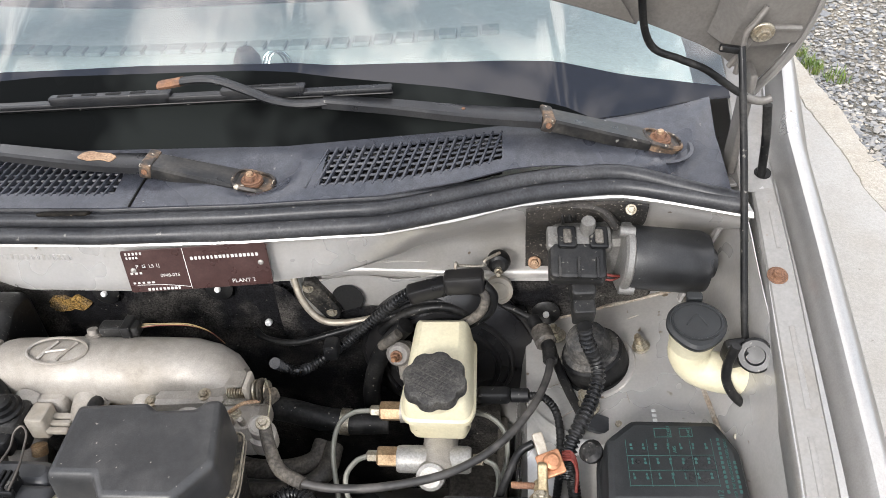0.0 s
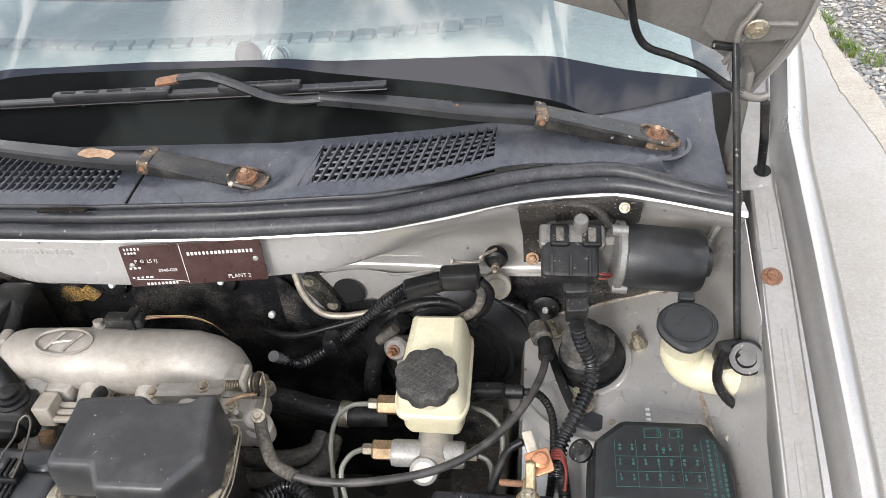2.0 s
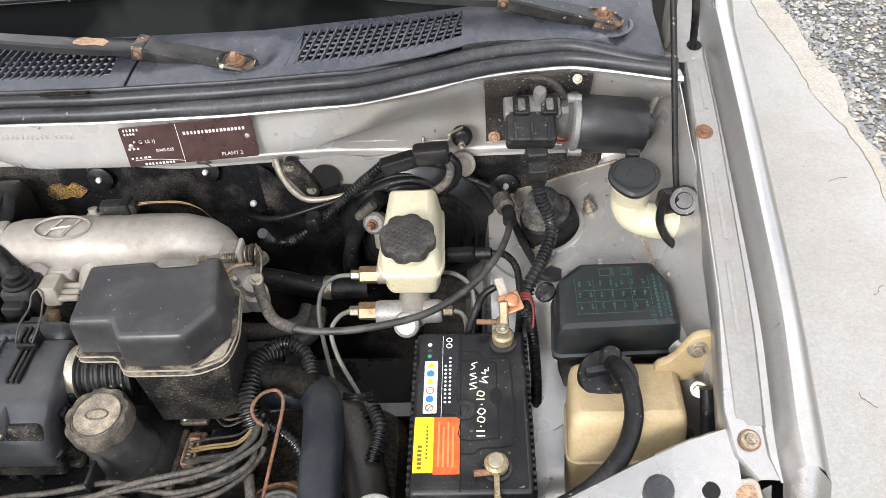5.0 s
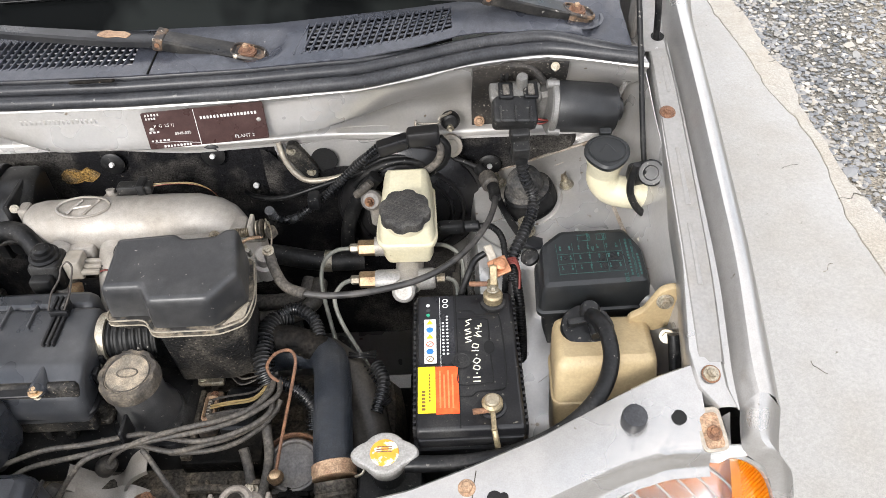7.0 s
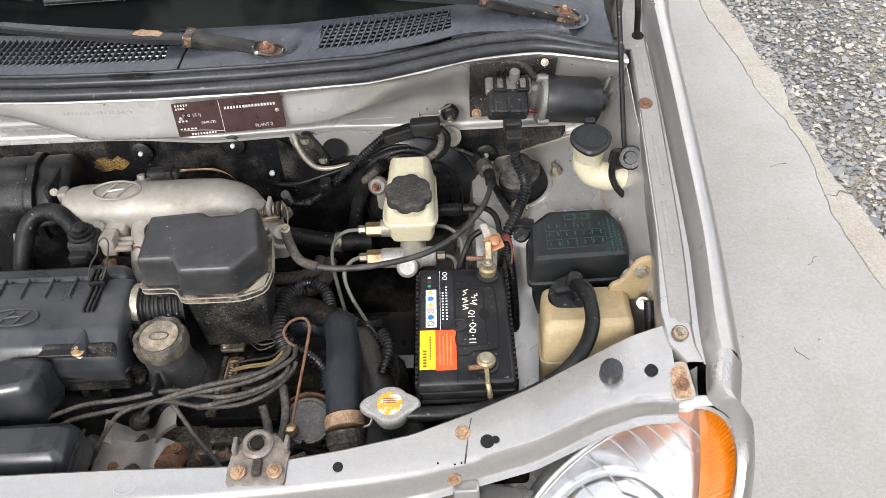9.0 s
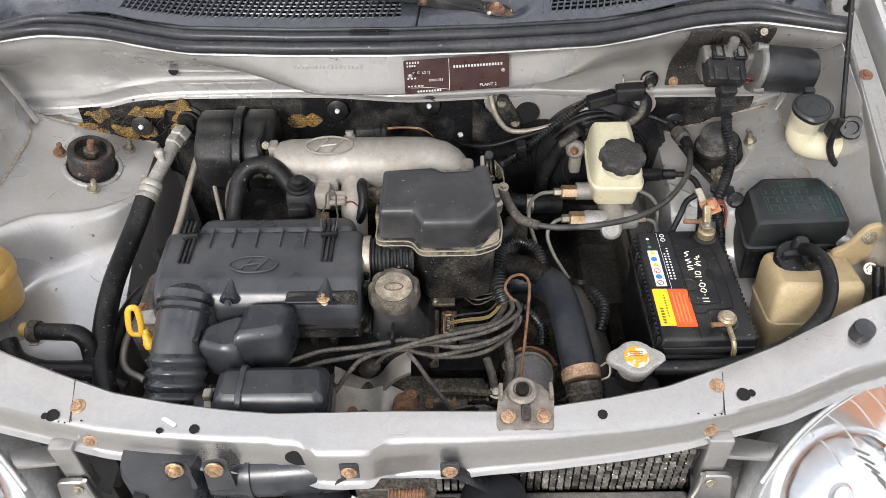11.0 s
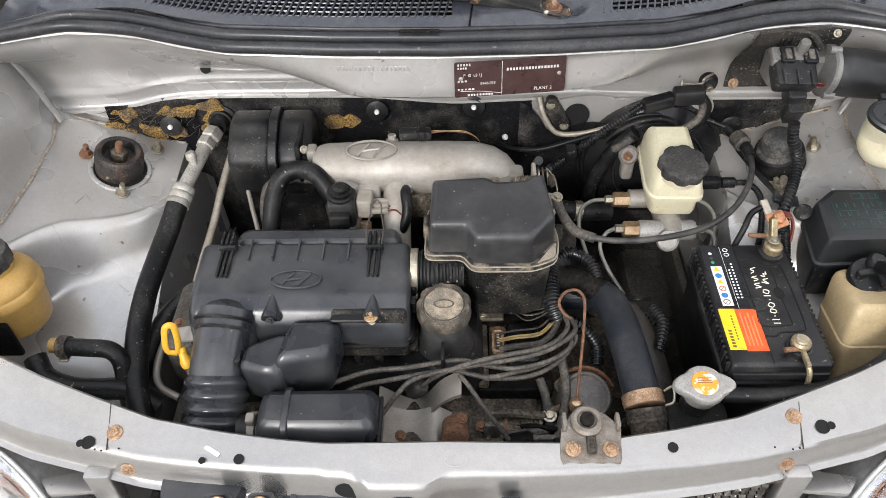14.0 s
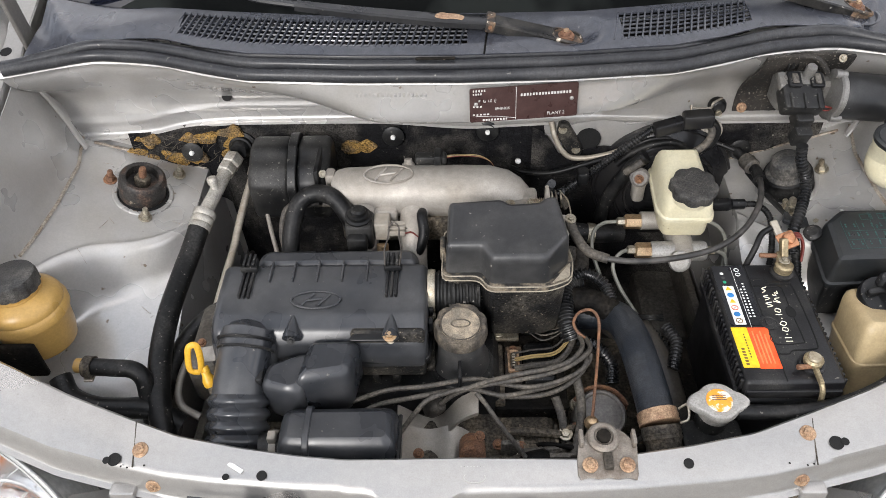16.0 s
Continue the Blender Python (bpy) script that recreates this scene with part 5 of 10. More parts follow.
# ---- bonnet stay, hose and wiring at the hinge ----
def build_stay():
    s = thing("bonnet_stay", "black steel bonnet stay rod in a plastic clip", "bonnet stay", (0.667, -0.105, 0.955))
    part("rod", tube([(0.668, -0.108, 0.962), (0.664, -0.095, 0.99), (0.657, -0.03, 1.12), (0.6515, 0.022, 1.214), (0.650, 0.027, 1.222)], 0.0036, 10, 5), RUBBER, s)
    part("clip", box(-0.016, -0.010, 0, 0.010, 0.012, 0.026, 0.004, m=pose(0.660, -0.112, 0.945, 10, 0, 12)), PLASTIC, s, "black plastic rod clip")
    part("clip_eye", lathe([(0.0155, 0), (0.0175, 0.002), (0.0175, 0.009), (0.0155, 0.011), (0.010, 0.011), (0.009, 0.003), (0.002, 0.003)], aim((0.672, -0.124, 0.966), (-0.30, -0.75, 0.6)), n=24), PLASTIC, s)
    part("pin", tube([(0.668, 0.028, 1.262), (0.660, 0.028, 1.248), (0.653, 0.029, 1.236), (0.6525, 0.031, 1.212), (0.651, 0.034, 1.194)], 0.0030, 8, 5), UNDERSHADE, s, "bent grey steel pin")
    part("retainer", box(-0.010, -0.0035, -0.0035, 0.012, 0.0035, 0.0035, 0.0015, m=pose(0.640, 0.028, 1.222, 0, 10, 0)), RUBBER, s)
    solo("washer_hose", tube([(0.648, -0.135, 0.989), (0.644, -0.135, 0.968), (0.645, -0.135, 0.943), (0.655, -0.135, 0.920), (0.668, -0.135, 0.905), (0.678, -0.135, 0.899)], 0.0050, 10, 6), RUBBER, "thin black rubber washer hose beside the wing", "hose")
    solo("screen_wash_hose", tube([(0.545, -0.06, 1.47), (0.548, -0.01, 1.36), (0.553, 0.02, 1.275), (0.567, 0.034, 1.226), (0.597, 0.040, 1.208), (0.624, 0.042, 1.195), (0.654, 0.045, 1.172), (0.668, 0.046, 1.163)], 0.0038, 10, 6), RUBBER, "black rubber washer hose running under the bonnet", "hose")
    solo("hose_sleeve", tube([(0.664, 0.046, 1.165), (0.676, 0.047, 1.158), (0.687, 0.048, 1.156), (0.695, 0.048, 1.159)], 0.0043, 10, 4), UNDERSHADE, "short grey-brown hose sleeve by the hinge", "hose sleeve")
    solo("hinge_rod", tube([(0.6935, 0.050, 1.150), (0.7015, 0.056, 1.10), (0.7080, 0.064, 1.03)], 0.0046, 10, 4), RUBBER, "thin black rod beside the bonnet hinge", "rod")


build_stay()


# ---- identification plate ----
def build_plate():
    p = thing("identification_plate", "dark brown riveted metal identification plate", "plate", (0.092, -0.066, 0.995))
    tilt = pose(0.0925, -0.0580, 1.029, 83, 0, 5.4)
    part("sheet", tub(rect(-0.0785, -0.0265, 0.0785, 0.0265), [(0, 0), (0.001, 0), (0.0013, 0.0004)], r=0.003, m=tilt), PLATE, p)
    for s in (-1, 1):
        part("rivet", lathe([(0.0032, 0.001), (0.0030, 0.002), (0.0012, 0.0028)], tilt @ pose(s * 0.0695, 0.002, 0), n=12), ALU, p)
    writing("P  G  LS 1J", 0.0060, PRINT, p, tilt @ pose(-0.066, 0.0045, 0.0014))
    writing("0948-035", 0.0056, PRINT, p, tilt @ pose(-0.042, -0.0085, 0.0014))
    writing("PLANT 2", 0.0068, PRINT, p, tilt @ pose(0.034, -0.0215, 0.0014))
    part("rule", box(-0.0118, -0.0255, 0.0013, -0.0112, 0.0255, 0.0015, 0.0001, m=tilt), WHITE, p)
    rnd = random.Random(4)
    rows = ((-0.074, 0.0225, 5, 0.0035, 0.004), (-0.074, 0.0175, 4, 0.003, 0.0035), (-0.074, -0.002, 3, 0.0028, 0.005), (-0.074, -0.0145, 5, 0.0025, 0.005), (-0.060, -0.0235, 9, 0.0034, 0.0042), (-0.005, 0.0125, 17, 0.0042, 0.0044))
    for x, y, n, h, w in rows:
        for k in range(n):
            part("print_bar", box(x + w * k, y - h / 2, 0.0013, x + w * k + w * rnd.uniform(0.5, 0.75), y + h / 2, 0.0015, 0.0001, m=tilt), PRINT, p)
    part("scratch", tube([tilt @ vec(-0.07, -0.017, 0.0015), tilt @ vec(-0.04, -0.0185, 0.0015), tilt @ vec(-0.012, -0.023, 0.0015)], 0.0004, 5, 3), PRINT, p)


build_plate()


# ---- air cleaner and intake ----
BLACKBOLT = hex_bolt(PLASTIC)


def emblem(parent, c, a, b, normal, material, r=0.0016):
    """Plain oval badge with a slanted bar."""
    e = part("badge", ellipse_ring(c, a, b, r, normal), material, parent)
    m = aim(c, normal)
    for k, (x0, y0, x1, y1) in enumerate(((-0.55, -0.62, -0.1, 0.72), (0.1, -0.72, 0.55, 0.62), (-0.35, -0.1, 0.35, 0.12))):
        part("badge_bar", tube([m @ vec(x0 * a, y0 * b, 0), m @ vec((x0 + x1) / 2 * a, (y0 + y1) / 2 * b, 0.0006), m @ vec(x1 * a, y1 * b, 0)], r * 1.2, 6, 3), material, e)


def build_air_cleaner():
    a = thing("air_cleaner", "black plastic air cleaner housing with a clipped lid", "air cleaner", (-0.19, -0.28, 0.74))
    prof = [(-0.352, 0.792), (-0.224, 0.800), (-0.224, 0.866), (-0.230, 0.8725), (-0.290, 0.8705), (-0.318, 0.867), (-0.338, 0.858), (-0.350, 0.842), (-0.356, 0.82)]
    lid = part("lid", tub(prof, [(-0.342, 0.012), (-0.339, 0.005), (-0.334, 0.001), (-0.328, 0), (-0.060, 0), (-0.054, 0.001), (-0.050, 0.004), (-0.047, 0.011)], r=0.006, m=MX, n=3), SATIN, a, "satin black ribbed lid")
    part("lid_rim", tub([(-0.346, -0.36), (-0.043, -0.352), (-0.043, -0.218), (-0.346, -0.218)], [(0.800, 0.002), (0.803, 0), (0.808, 0), (0.811, 0.003)], r=0.016), PLASTIC, a)
    part("body", tub([(-0.338, -0.334), (-0.043, -0.330), (-0.043, -0.19), (-0.338, -0.19)], [(0.72, 0.02), (0.762, 0.003), (0.764, 0.0), (0.800, 0.0)], r=0.012), DIRTY, a)
    part("tray_rim", tub([(-0.185, -0.338), (-0.039, -0.335), (-0.039, -0.20), (-0.185, -0.20)], [(0.762, 0.001), (0.764, 0), (0.769, 0), (0.771, 0.001)], r=0.008), DIRTY, a)
    part("front_wall", box(-0.15, -0.349, 0.768, -0.05, -0.335, 0.86, 0.006), DIRTY, a)
    part("rear_hump", tub([(-0.302, -0.226), (-0.058, -0.226), (-0.066, -0.190), (-0.292, -0.190)], [(0.79, 0), (0.858, 0), (0.866, 0.004), (0.869, 0.010)], r=0.016), SATIN, a)
    for x in (-0.270, -0.237, -0.203, -0.168, -0.133):
        part("rib", box(x - 0.0014, -0.262, 0.8665, x + 0.0014, -0.2235, 0.8765, 0.001), SATIN, lid)
    for x in (-0.301, -0.097):
        c = part("clip", box(x - 0.010, -0.240, 0.870, x + 0.010, -0.2225, 0.884, 0.002), PLASTIC, a, "black plastic lid clip")
        for k in range(3):
            part("clip_slat", box(x - 0.0085 + 0.0065 * k, -0.292, 0.869, x - 0.0045 + 0.0065 * k, -0.240, 0.8765, 0.0012), PLASTIC, c)
            part("clip_tooth", box(x - 0.0085 + 0.0065 * k, -0.243, 0.8815, x - 0.0045 + 0.0065 * k, -0.220, 0.888, 0.001), PLASTIC, c)
        part("clip_bar", box(x - 0.0125, -0.246, 0.874, x + 0.0125, -0.240, 0.883, 0.0018), PLASTIC, c)
    x = -0.097
    wire = [(x - 0.010, -0.245, 0.886), (x - 0.012, -0.222, 0.893), (x - 0.008, -0.200, 0.897), (x - 0.007, -0.186, 0.905), (x, -0.180, 0.909), (x + 0.007, -0.186, 0.905), (x + 0.008, -0.200, 0.897), (x + 0.012, -0.222, 0.893), (x + 0.010, -0.245, 0.886)]
    part("wire_loop", tube(wire, 0.0013, 7, 5), STEELDARK, a, "bent spring wire clip")
    emblem(lid, (-0.200, -0.2955, 0.8715), 0.034, 0.0155, (0, -0.03, 1), SATIN)
    for x, y, z in ((-0.228, -0.350, 0.853), (-0.095, -0.350, 0.853)):
        part("boss", lathe([(0.013, 0.0), (0.012, 0.006), (0.006, 0.024), (0.0015, 0.036)], aim((x, y, z), (0, 1, 0.35)), n=16), SATIN, a)
        again("screw", BOLT if x > -0.2 else BLACKBOLT, a, (x, y - 0.004, z + 0.001), (0, -1, 0.55), 0.6)
    for y in (-0.255, -0.29, -0.315):
        part("side_tab", box(-0.047, y, 0.822, -0.040, y + 0.012, 0.842, 0.0015), PLASTIC, a)
    part("outlet_dome", lathe([(0.042, -0.03), (0.041, 0.0), (0.034, 0.018), (0.02, 0.03), (0.004, 0.034)], aim((-0.292, -0.345, 0.838), (0.02, 0.45, 0.85)), n=26), SATIN, a)
    for y, x in ((-0.345, -0.13), (-0.345, -0.10)):
        part("lug", box(x, y, 0.738, x + 0.012, y + 0.016, 0.764, 0.002), DIRTY, a)


SATIN = surf("satin_black_plastic", (0.022, 0.024, 0.028), 0.32, 0, (0.092, 0.091, 0.090), 0.6, s1=10, lo=0.42, hi=0.74, s2=1200, grain=0.15, bump=0.06, dist=0.0003, spec=0.55, spots=(0.15, 0.14, 0.12), spot_scale=170, spot_at=0.72)
STEELDARK = surf("dark_spring_steel", (0.10, 0.09, 0.08), 0.45, 0.7, bump=0.1)
build_air_cleaner()


def build_intake_hose():
    h = thing("corrugated_intake_hose", "black ribbed rubber intake hose with clamp rings", "hose", (-0.29, -0.42, 0.70))
    path = [(-0.288, -0.336, 0.852), (-0.291, -0.365, 0.838), (-0.294, -0.392, 0.822), (-0.295, -0.412, 0.809)]
    part("cuff", tube(path, 0.0355, 28, 6), SATIN, h)
    for y, z in ((-0.347, 0.847), (-0.358, 0.841)):
        part("clamp_ring", ellipse_ring((-0.2905, y, z), 0.0368, 0.0368, 0.0024, (-0.06, -0.87, -0.48)), PLASTIC, h)
    bm = bmesh.new()
    rings = []
    axis = (vec(-0.296, -0.464, 0.771) - vec(-0.295, -0.409, 0.811))
    for k in range(29):
        m = aim(vec(-0.295, -0.409, 0.811) + axis * (k / 28), axis)
        r = 0.0365 + 0.0052 * (0.5 - 0.5 * math.cos(2 * math.pi * k / 28 * 4.0)) ** 0.7
        rings.append([m @ vec(r * math.cos(2 * math.pi * j / 36), r * math.sin(2 * math.pi * j / 36), 0) for j in range(36)])
    part("bellows", strip(bm, rings), SATIN, h)
    part("tail", tube([(-0.296, -0.462, 0.772), (-0.294, -0.482, 0.752), (-0.290, -0.496, 0.715), (-0.288, -0.502, 0.66)], 0.0345, 24, 6), SATIN, h)
    for x, y, z in ((-0.318, -0.402, 0.842),):
        part("fleck", box(x, y, z, x + 0.003, y + 0.001, z + 0.003, 0.0005), STEEL, h)


build_intake_hose()


def build_duct():
    d = thing("intake_duct", "black plastic intake duct bracketed to the air cleaner", "air duct", (-0.20, -0.39, 0.775))
    part("chamber", tub([(-0.262, -0.416), (-0.225, -0.428), (-0.205, -0.425), (-0.198, -0.362), (-0.225, -0.366), (-0.258, -0.382)], [(0.775, 0.004), (0.785, 0), (0.832, 0), (0.840, 0.003), (0.844, 0.009)], r=0.010), SATIN, d, "dusty black duct")
    part("chamber", tub([(-0.216, -0.420), (-0.145, -0.408), (-0.136, -0.350), (-0.205, -0.352)], [(0.77, 0.006), (0.79, 0), (0.842, 0), (0.852, 0.004), (0.857, 0.012)], r=0.012), SATIN, d)
    part("collar", box(-0.270, -0.41, 0.79, -0.260, -0.378, 0.842, 0.003), PLASTIC, d)
    arm = tub([(-0.15, -0.358), (-0.085, -0.358), (-0.082, -0.338), (-0.10, -0.336), (-0.148, -0.348)], [(0.8545, 0.001), (0.8555, 0), (0.8575, 0), (0.8585, 0.001)], r=0.006)
    b = part("bracket", arm, PLASTIC, d)
    again("bolt", BRASSBOLT, b, (-0.096, -0.350, 0.8585), (0, -0.25, 1), 1.05)


build_duct()


def build_resonator():
    r = thing("resonator_box", "black plastic resonator box with a moulded band", "resonator box", (-0.158, -0.468, 0.745))
    part("shell", tub([(-0.234, -0.502), (-0.080, -0.502), (-0.080, -0.432), (-0.234, -0.434)], [(0.745, 0.008), (0.76, 0), (0.806, 0.001), (0.820, 0.006), (0.827, 0.016)], r=0.016), SATIN, r)
    part("band", tub([(-0.502, 0.742), (-0.4315, 0.742), (-0.4315, 0.818), (-0.442, 0.8295), (-0.490, 0.8295), (-0.5035, 0.818)], [(-0.1985, 0.001), (-0.1975, 0), (-0.1915, 0), (-0.1905, 0.001)], r=0.008, m=MX), SATIN, r)
    part("neck", lathe([(0.021, 0), (0.021, 0.03)], aim((-0.262, -0.468, 0.775), (1, 0, 0)), n=20), PLASTIC, r)
    part("clamp", lathe([(0.0235, 0), (0.0235, 0.009)], aim((-0.2475, -0.468, 0.775), (1, 0, 0)), n=24), PALE, r, "cream hose clamp")
    part("clamp_lug", box(-0.2485, -0.476, 0.796, -0.2375, -0.462, 0.808, 0.002), PALE, r)
    part("edge", tube([(-0.0805, -0.502, 0.80), (-0.0795, -0.468, 0.805), (-0.0805, -0.436, 0.80)], 0.0025, 6, 4), RUBBER, r)


build_resonator()


AIRBOX = [(-0.022, -0.263), (0.027, -0.263), (0.040, -0.285), (0.116, -0.285), (0.149, -0.246), (0.138, -0.171), (0.119, -0.172), (0.108, -0.182), (0.070, -0.184), (0.058, -0.175), (-0.019, -0.180)]
FLANGELINE = [(-0.027, -0.269), (0.025, -0.269), (0.036, -0.291), (0.119, -0.291), (0.150, -0.276), (0.155, -0.240), (0.143, -0.166), (-0.024, -0.175)]


def build_airbox():
    a = thing("intake_air_box", "black plastic intake air box with a dusty base", "air box", (0.06, -0.22, 0.765))
    rings = []
    for z, d in ((0.886, 0.0), (0.930, 0.0015), (0.9365, 0.0025), (0.9405, 0.0042), (0.9422, 0.0065), (0.9428, 0.010)):
        ring = rounded(inset(AIRBOX, d), max(0.002, 0.006 - 0.3 * d), 4)
        rings.append([vec(p.x, p.y, z + 0.15 * (p.y + 0.225) * ease(0.886, 0.932, z)) for p in ring])
    part("cover", strip(bmesh.new(), rings), COVERBLACK, a, "matt black cover")
    part("flange", tub(FLANGELINE, [(0.877, 0.0015), (0.8785, 0.0), (0.886, 0.0), (0.888, 0.0015)], r=0.012), DUSTYEDGE, a, "dust-covered flange")
    for z in (0.8785, 0.8872):
        ring = rounded(inset(FLANGELINE, -0.0004), 0.012, 3)
        part("flange_bead", tube([(p.x, p.y, z) for p in ring] + [(ring[0].x, ring[0].y, z)], 0.0011, 5, 1), DUSTBEAD, a, "pale dusty bead of the flange")
    part("base", tub(FLANGELINE, [(0.768, 0.020), (0.776, 0.013), (0.879, 0.006)], r=0.012), DIRTY, a, "base caked with dust")
    part("corner_pad", tub([(0.122, -0.286), (0.148, -0.273), (0.151, -0.246)], [(0.886, 0), (0.8888, 0), (0.8892, 0.001)], r=0.004), DUSTBEAD, a)
    part("side_clip", box(-0.030, -0.225, 0.872, -0.022, -0.195, 0.895, 0.002), DUSTYEDGE, a)
    n = thing("ribbed_air_hose", "short ribbed black hose with a steel clamp", "hose", (-0.02, -0.252, 0.80))
    part("bellows", tube([(-0.042, -0.252, 0.838), (-0.015, -0.252, 0.838), (0.022, -0.248, 0.836)], 0.031, 22, 6, ribs=(0.009, 0.09)), RUBBER, n)
    part("clamp", lathe([(0.033, -0.005), (0.0335, 0.0), (0.033, 0.005)], aim((-0.043, -0.252, 0.838), (1, 0, 0)), n=28), STEEL, n, "plated worm clamp")
    part("clamp_screw", lathe([(0.006, 0), (0.006, 0.010), (0.004, 0.012)], aim((-0.043, -0.280, 0.822), (0, -1, 0.4)), n=12), STEEL, n)


COVERBLACK = surf("matt_cover_black", (0.024, 0.0245, 0.0255), 0.40, 0, (0.115, 0.111, 0.105), 0.65, s1=9, lo=0.40, hi=0.72, s2=900, grain=0.18, bump=0.10, spec=0.5, spots=(0.22, 0.205, 0.18), spot_scale=150, spot_at=0.715)
DUSTBEAD = surf("dust_bead", (0.30, 0.265, 0.205), 0.8, 0, (0.12, 0.10, 0.08), 0.7, s1=50, s2=300, bump=0.3)
DUSTYEDGE = surf("dusty_edge", (0.022, 0.021, 0.019), 0.6, 0, (0.24, 0.20, 0.145), 0.9, s1=35, lo=0.5, hi=0.66, s2=300, grain=0.3, bump=0.4)
build_airbox()


def build_filler():
    f = thing("oil_filler", "black oil filler neck with a dusty cap", "oil filler", (0, -0.31, 0.73))
    ax = vec(0.0, -0.08, 1)
    c = vec(-0.002, -0.313, 0.822)
    part("neck", lathe([(0.044, -0.09), (0.040, -0.06), (0.0335, -0.05), (0.033, -0.004), (0.031, 0.002)], aim(c, ax), n=32), COVERBLACK, f)
    cap = part("cap", lathe([(0.0345, -0.004), (0.0375, 0.0), (0.0375, 0.016), (0.0355, 0.0195), (0.0305, 0.0195), (0.029, 0.0178)], aim(c, ax), n=96, lobes=9, depth=0.075, span=(0.002, 0.0198)), DUSTCAP, f, "scalloped filler cap, brown with dust")
    part("cap_face", lathe([(0.0292, 0.017), (0.0288, 0.0186), (0.010, 0.0190)], aim(c, ax), n=32), DUSTFACE, cap)
    part("cap_mark", ellipse_ring(aim(c, ax) @ vec(0, 0, 0.0192), 0.013, 0.0065, 0.0010, ax), DUSTCAP, cap)
    part("cap_mark", ellipse_ring(aim(c, ax) @ vec(0, 0, 0.0192), 0.0275, 0.0275, 0.0010, ax), DUSTCAP, cap)


DUSTCAP = surf("dusty_cap", (0.055, 0.048, 0.040), 0.65, 0, (0.20, 0.165, 0.12), 0.7, s1=40, s2=400, grain=0.3, bump=0.4)
DUSTFACE = surf("dust_layer", (0.19, 0.165, 0.13), 0.9, 0, (0.42, 0.345, 0.25), 0.9, s1=38, lo=0.40, hi=0.62, s2=700, grain=0.25, bump=0.5, dist=0.0008)
build_filler()


# ---- inlet manifold ----
DULLALULIP = surf("worn_casting_edge", (0.55, 0.52, 0.46), 0.45, 0.5, (0.35, 0.31, 0.26), 0.6, s1=40, s2=400, bump=0.2)


def build_manifold():
    p = thing("intake_manifold", "cast aluminium intake manifold with an oval badge", "intake manifold", (-0.05, -0.06, 0.80))
    bm = bmesh.new()
    rings = []
    for x, cy, cz, ry, rz in ((-0.204, -0.058, 0.874, 0.022, 0.018), (-0.202, -0.058, 0.874, 0.028, 0.024), (-0.194, -0.058, 0.872, 0.034, 0.031), (-0.18, -0.058, 0.870, 0.038, 0.036), (-0.10, -0.059, 0.869, 0.041, 0.040), (0.0, -0.060, 0.868, 0.042, 0.041), (0.045, -0.060, 0.867, 0.042, 0.040), (0.075, -0.062, 0.862, 0.040, 0.037), (0.095, -0.066, 0.856, 0.036, 0.031), (0.108, -0.070, 0.852, 0.026, 0.02)):
        rings.append([vec(x, cy + ry * math.cos(t), cz + rz * math.sin(t)) for t in [2 * math.pi * k / 28 for k in range(28)]])
    strip(bm, rings)
    body = part("plenum", bm, CASTAL, p)
    emblem(body, (-0.112, -0.0665, 0.9088), 0.038, 0.0185, (0, -0.19, 1), CASTAL, 0.0017)
    for k, x in enumerate((-0.15, -0.075, 0.0, 0.055)):
        part("runner", tube([(x, -0.075, 0.86), (x, -0.11, 0.845), (x, -0.15, 0.80), (x, -0.175, 0.74)], 0.021, 16, 5), CASTAL, p)
    part("gasket_flange", tub([(0.012, -0.118), (0.100, -0.112), (0.112, -0.080), (0.060, -0.083), (0.018, -0.092)], [(0.845, 0.001), (0.848, 0), (0.872, 0), (0.877, 0.004)], r=0.010), CASTAL, p)
    for x, y, z in ((0.075, -0.105, 0.877), (0.012, -0.112, 0.872), (0.105, -0.10, 0.872)):
        again("bolt", BOLT, p, (x, y, z), (0, -0.3, 1), 0.85)
    lip = spline([(0.014, -0.102, 0.868), (0.018, -0.090, 0.880), (0.045, -0.080, 0.886), (0.085, -0.074, 0.882), (0.110, -0.074, 0.874), (0.113, -0.090, 0.866)], 5)
    part("flange_lip", tube(lip, 0.0022, 7, 1), DULLALULIP, p, "bright edge of the casting flange")
    part("front_boss", box(-0.136, -0.112, 0.838, -0.100, -0.082, 0.868, 0.005), CASTAL, p)
    part("end_pad", box(0.094, -0.098, 0.852, 0.118, -0.066, 0.880, 0.005), CASTAL, p)
    part("sensor_neck", lathe([(0.016, 0), (0.0165, 0.004), (0.013, 0.007)], aim((-0.062, -0.082, 0.850), (0, -0.8, 0.5)), n=20), CASTAL, p)
    part("end_lug", box(-0.214, -0.062, 0.872, -0.198, -0.038, 0.902, 0.004), CASTAL, p)
    part("stub", lathe([(0.0125, 0), (0.0125, 0.012), (0.0095, 0.014), (0.0095, 0.02)], aim((-0.062, -0.086, 0.852), (0, -0.8, 0.5)), n=18), CASTAL, p)
    part("sensor_body", lathe([(0.010, 0), (0.010, 0.006), (0.0065, 0.007), (0.0065, 0.014)], aim((-0.083, -0.035, 0.897), (0, 0.3, 1)), n=14), CASTAL, p)
    part("lower_face", box(-0.19, -0.105, 0.80, 0.07, -0.075, 0.845, 0.008), GRIME, p)
    solo("vacuum_hose", tube([(-0.062, -0.098, 0.859), (-0.061, -0.115, 0.862), (-0.058, -0.135, 0.845), (-0.068, -0.15, 0.82), (-0.085, -0.155, 0.80)], 0.0085, 12, 6), RUBBER, "short black vacuum hose on the manifold", "hose")
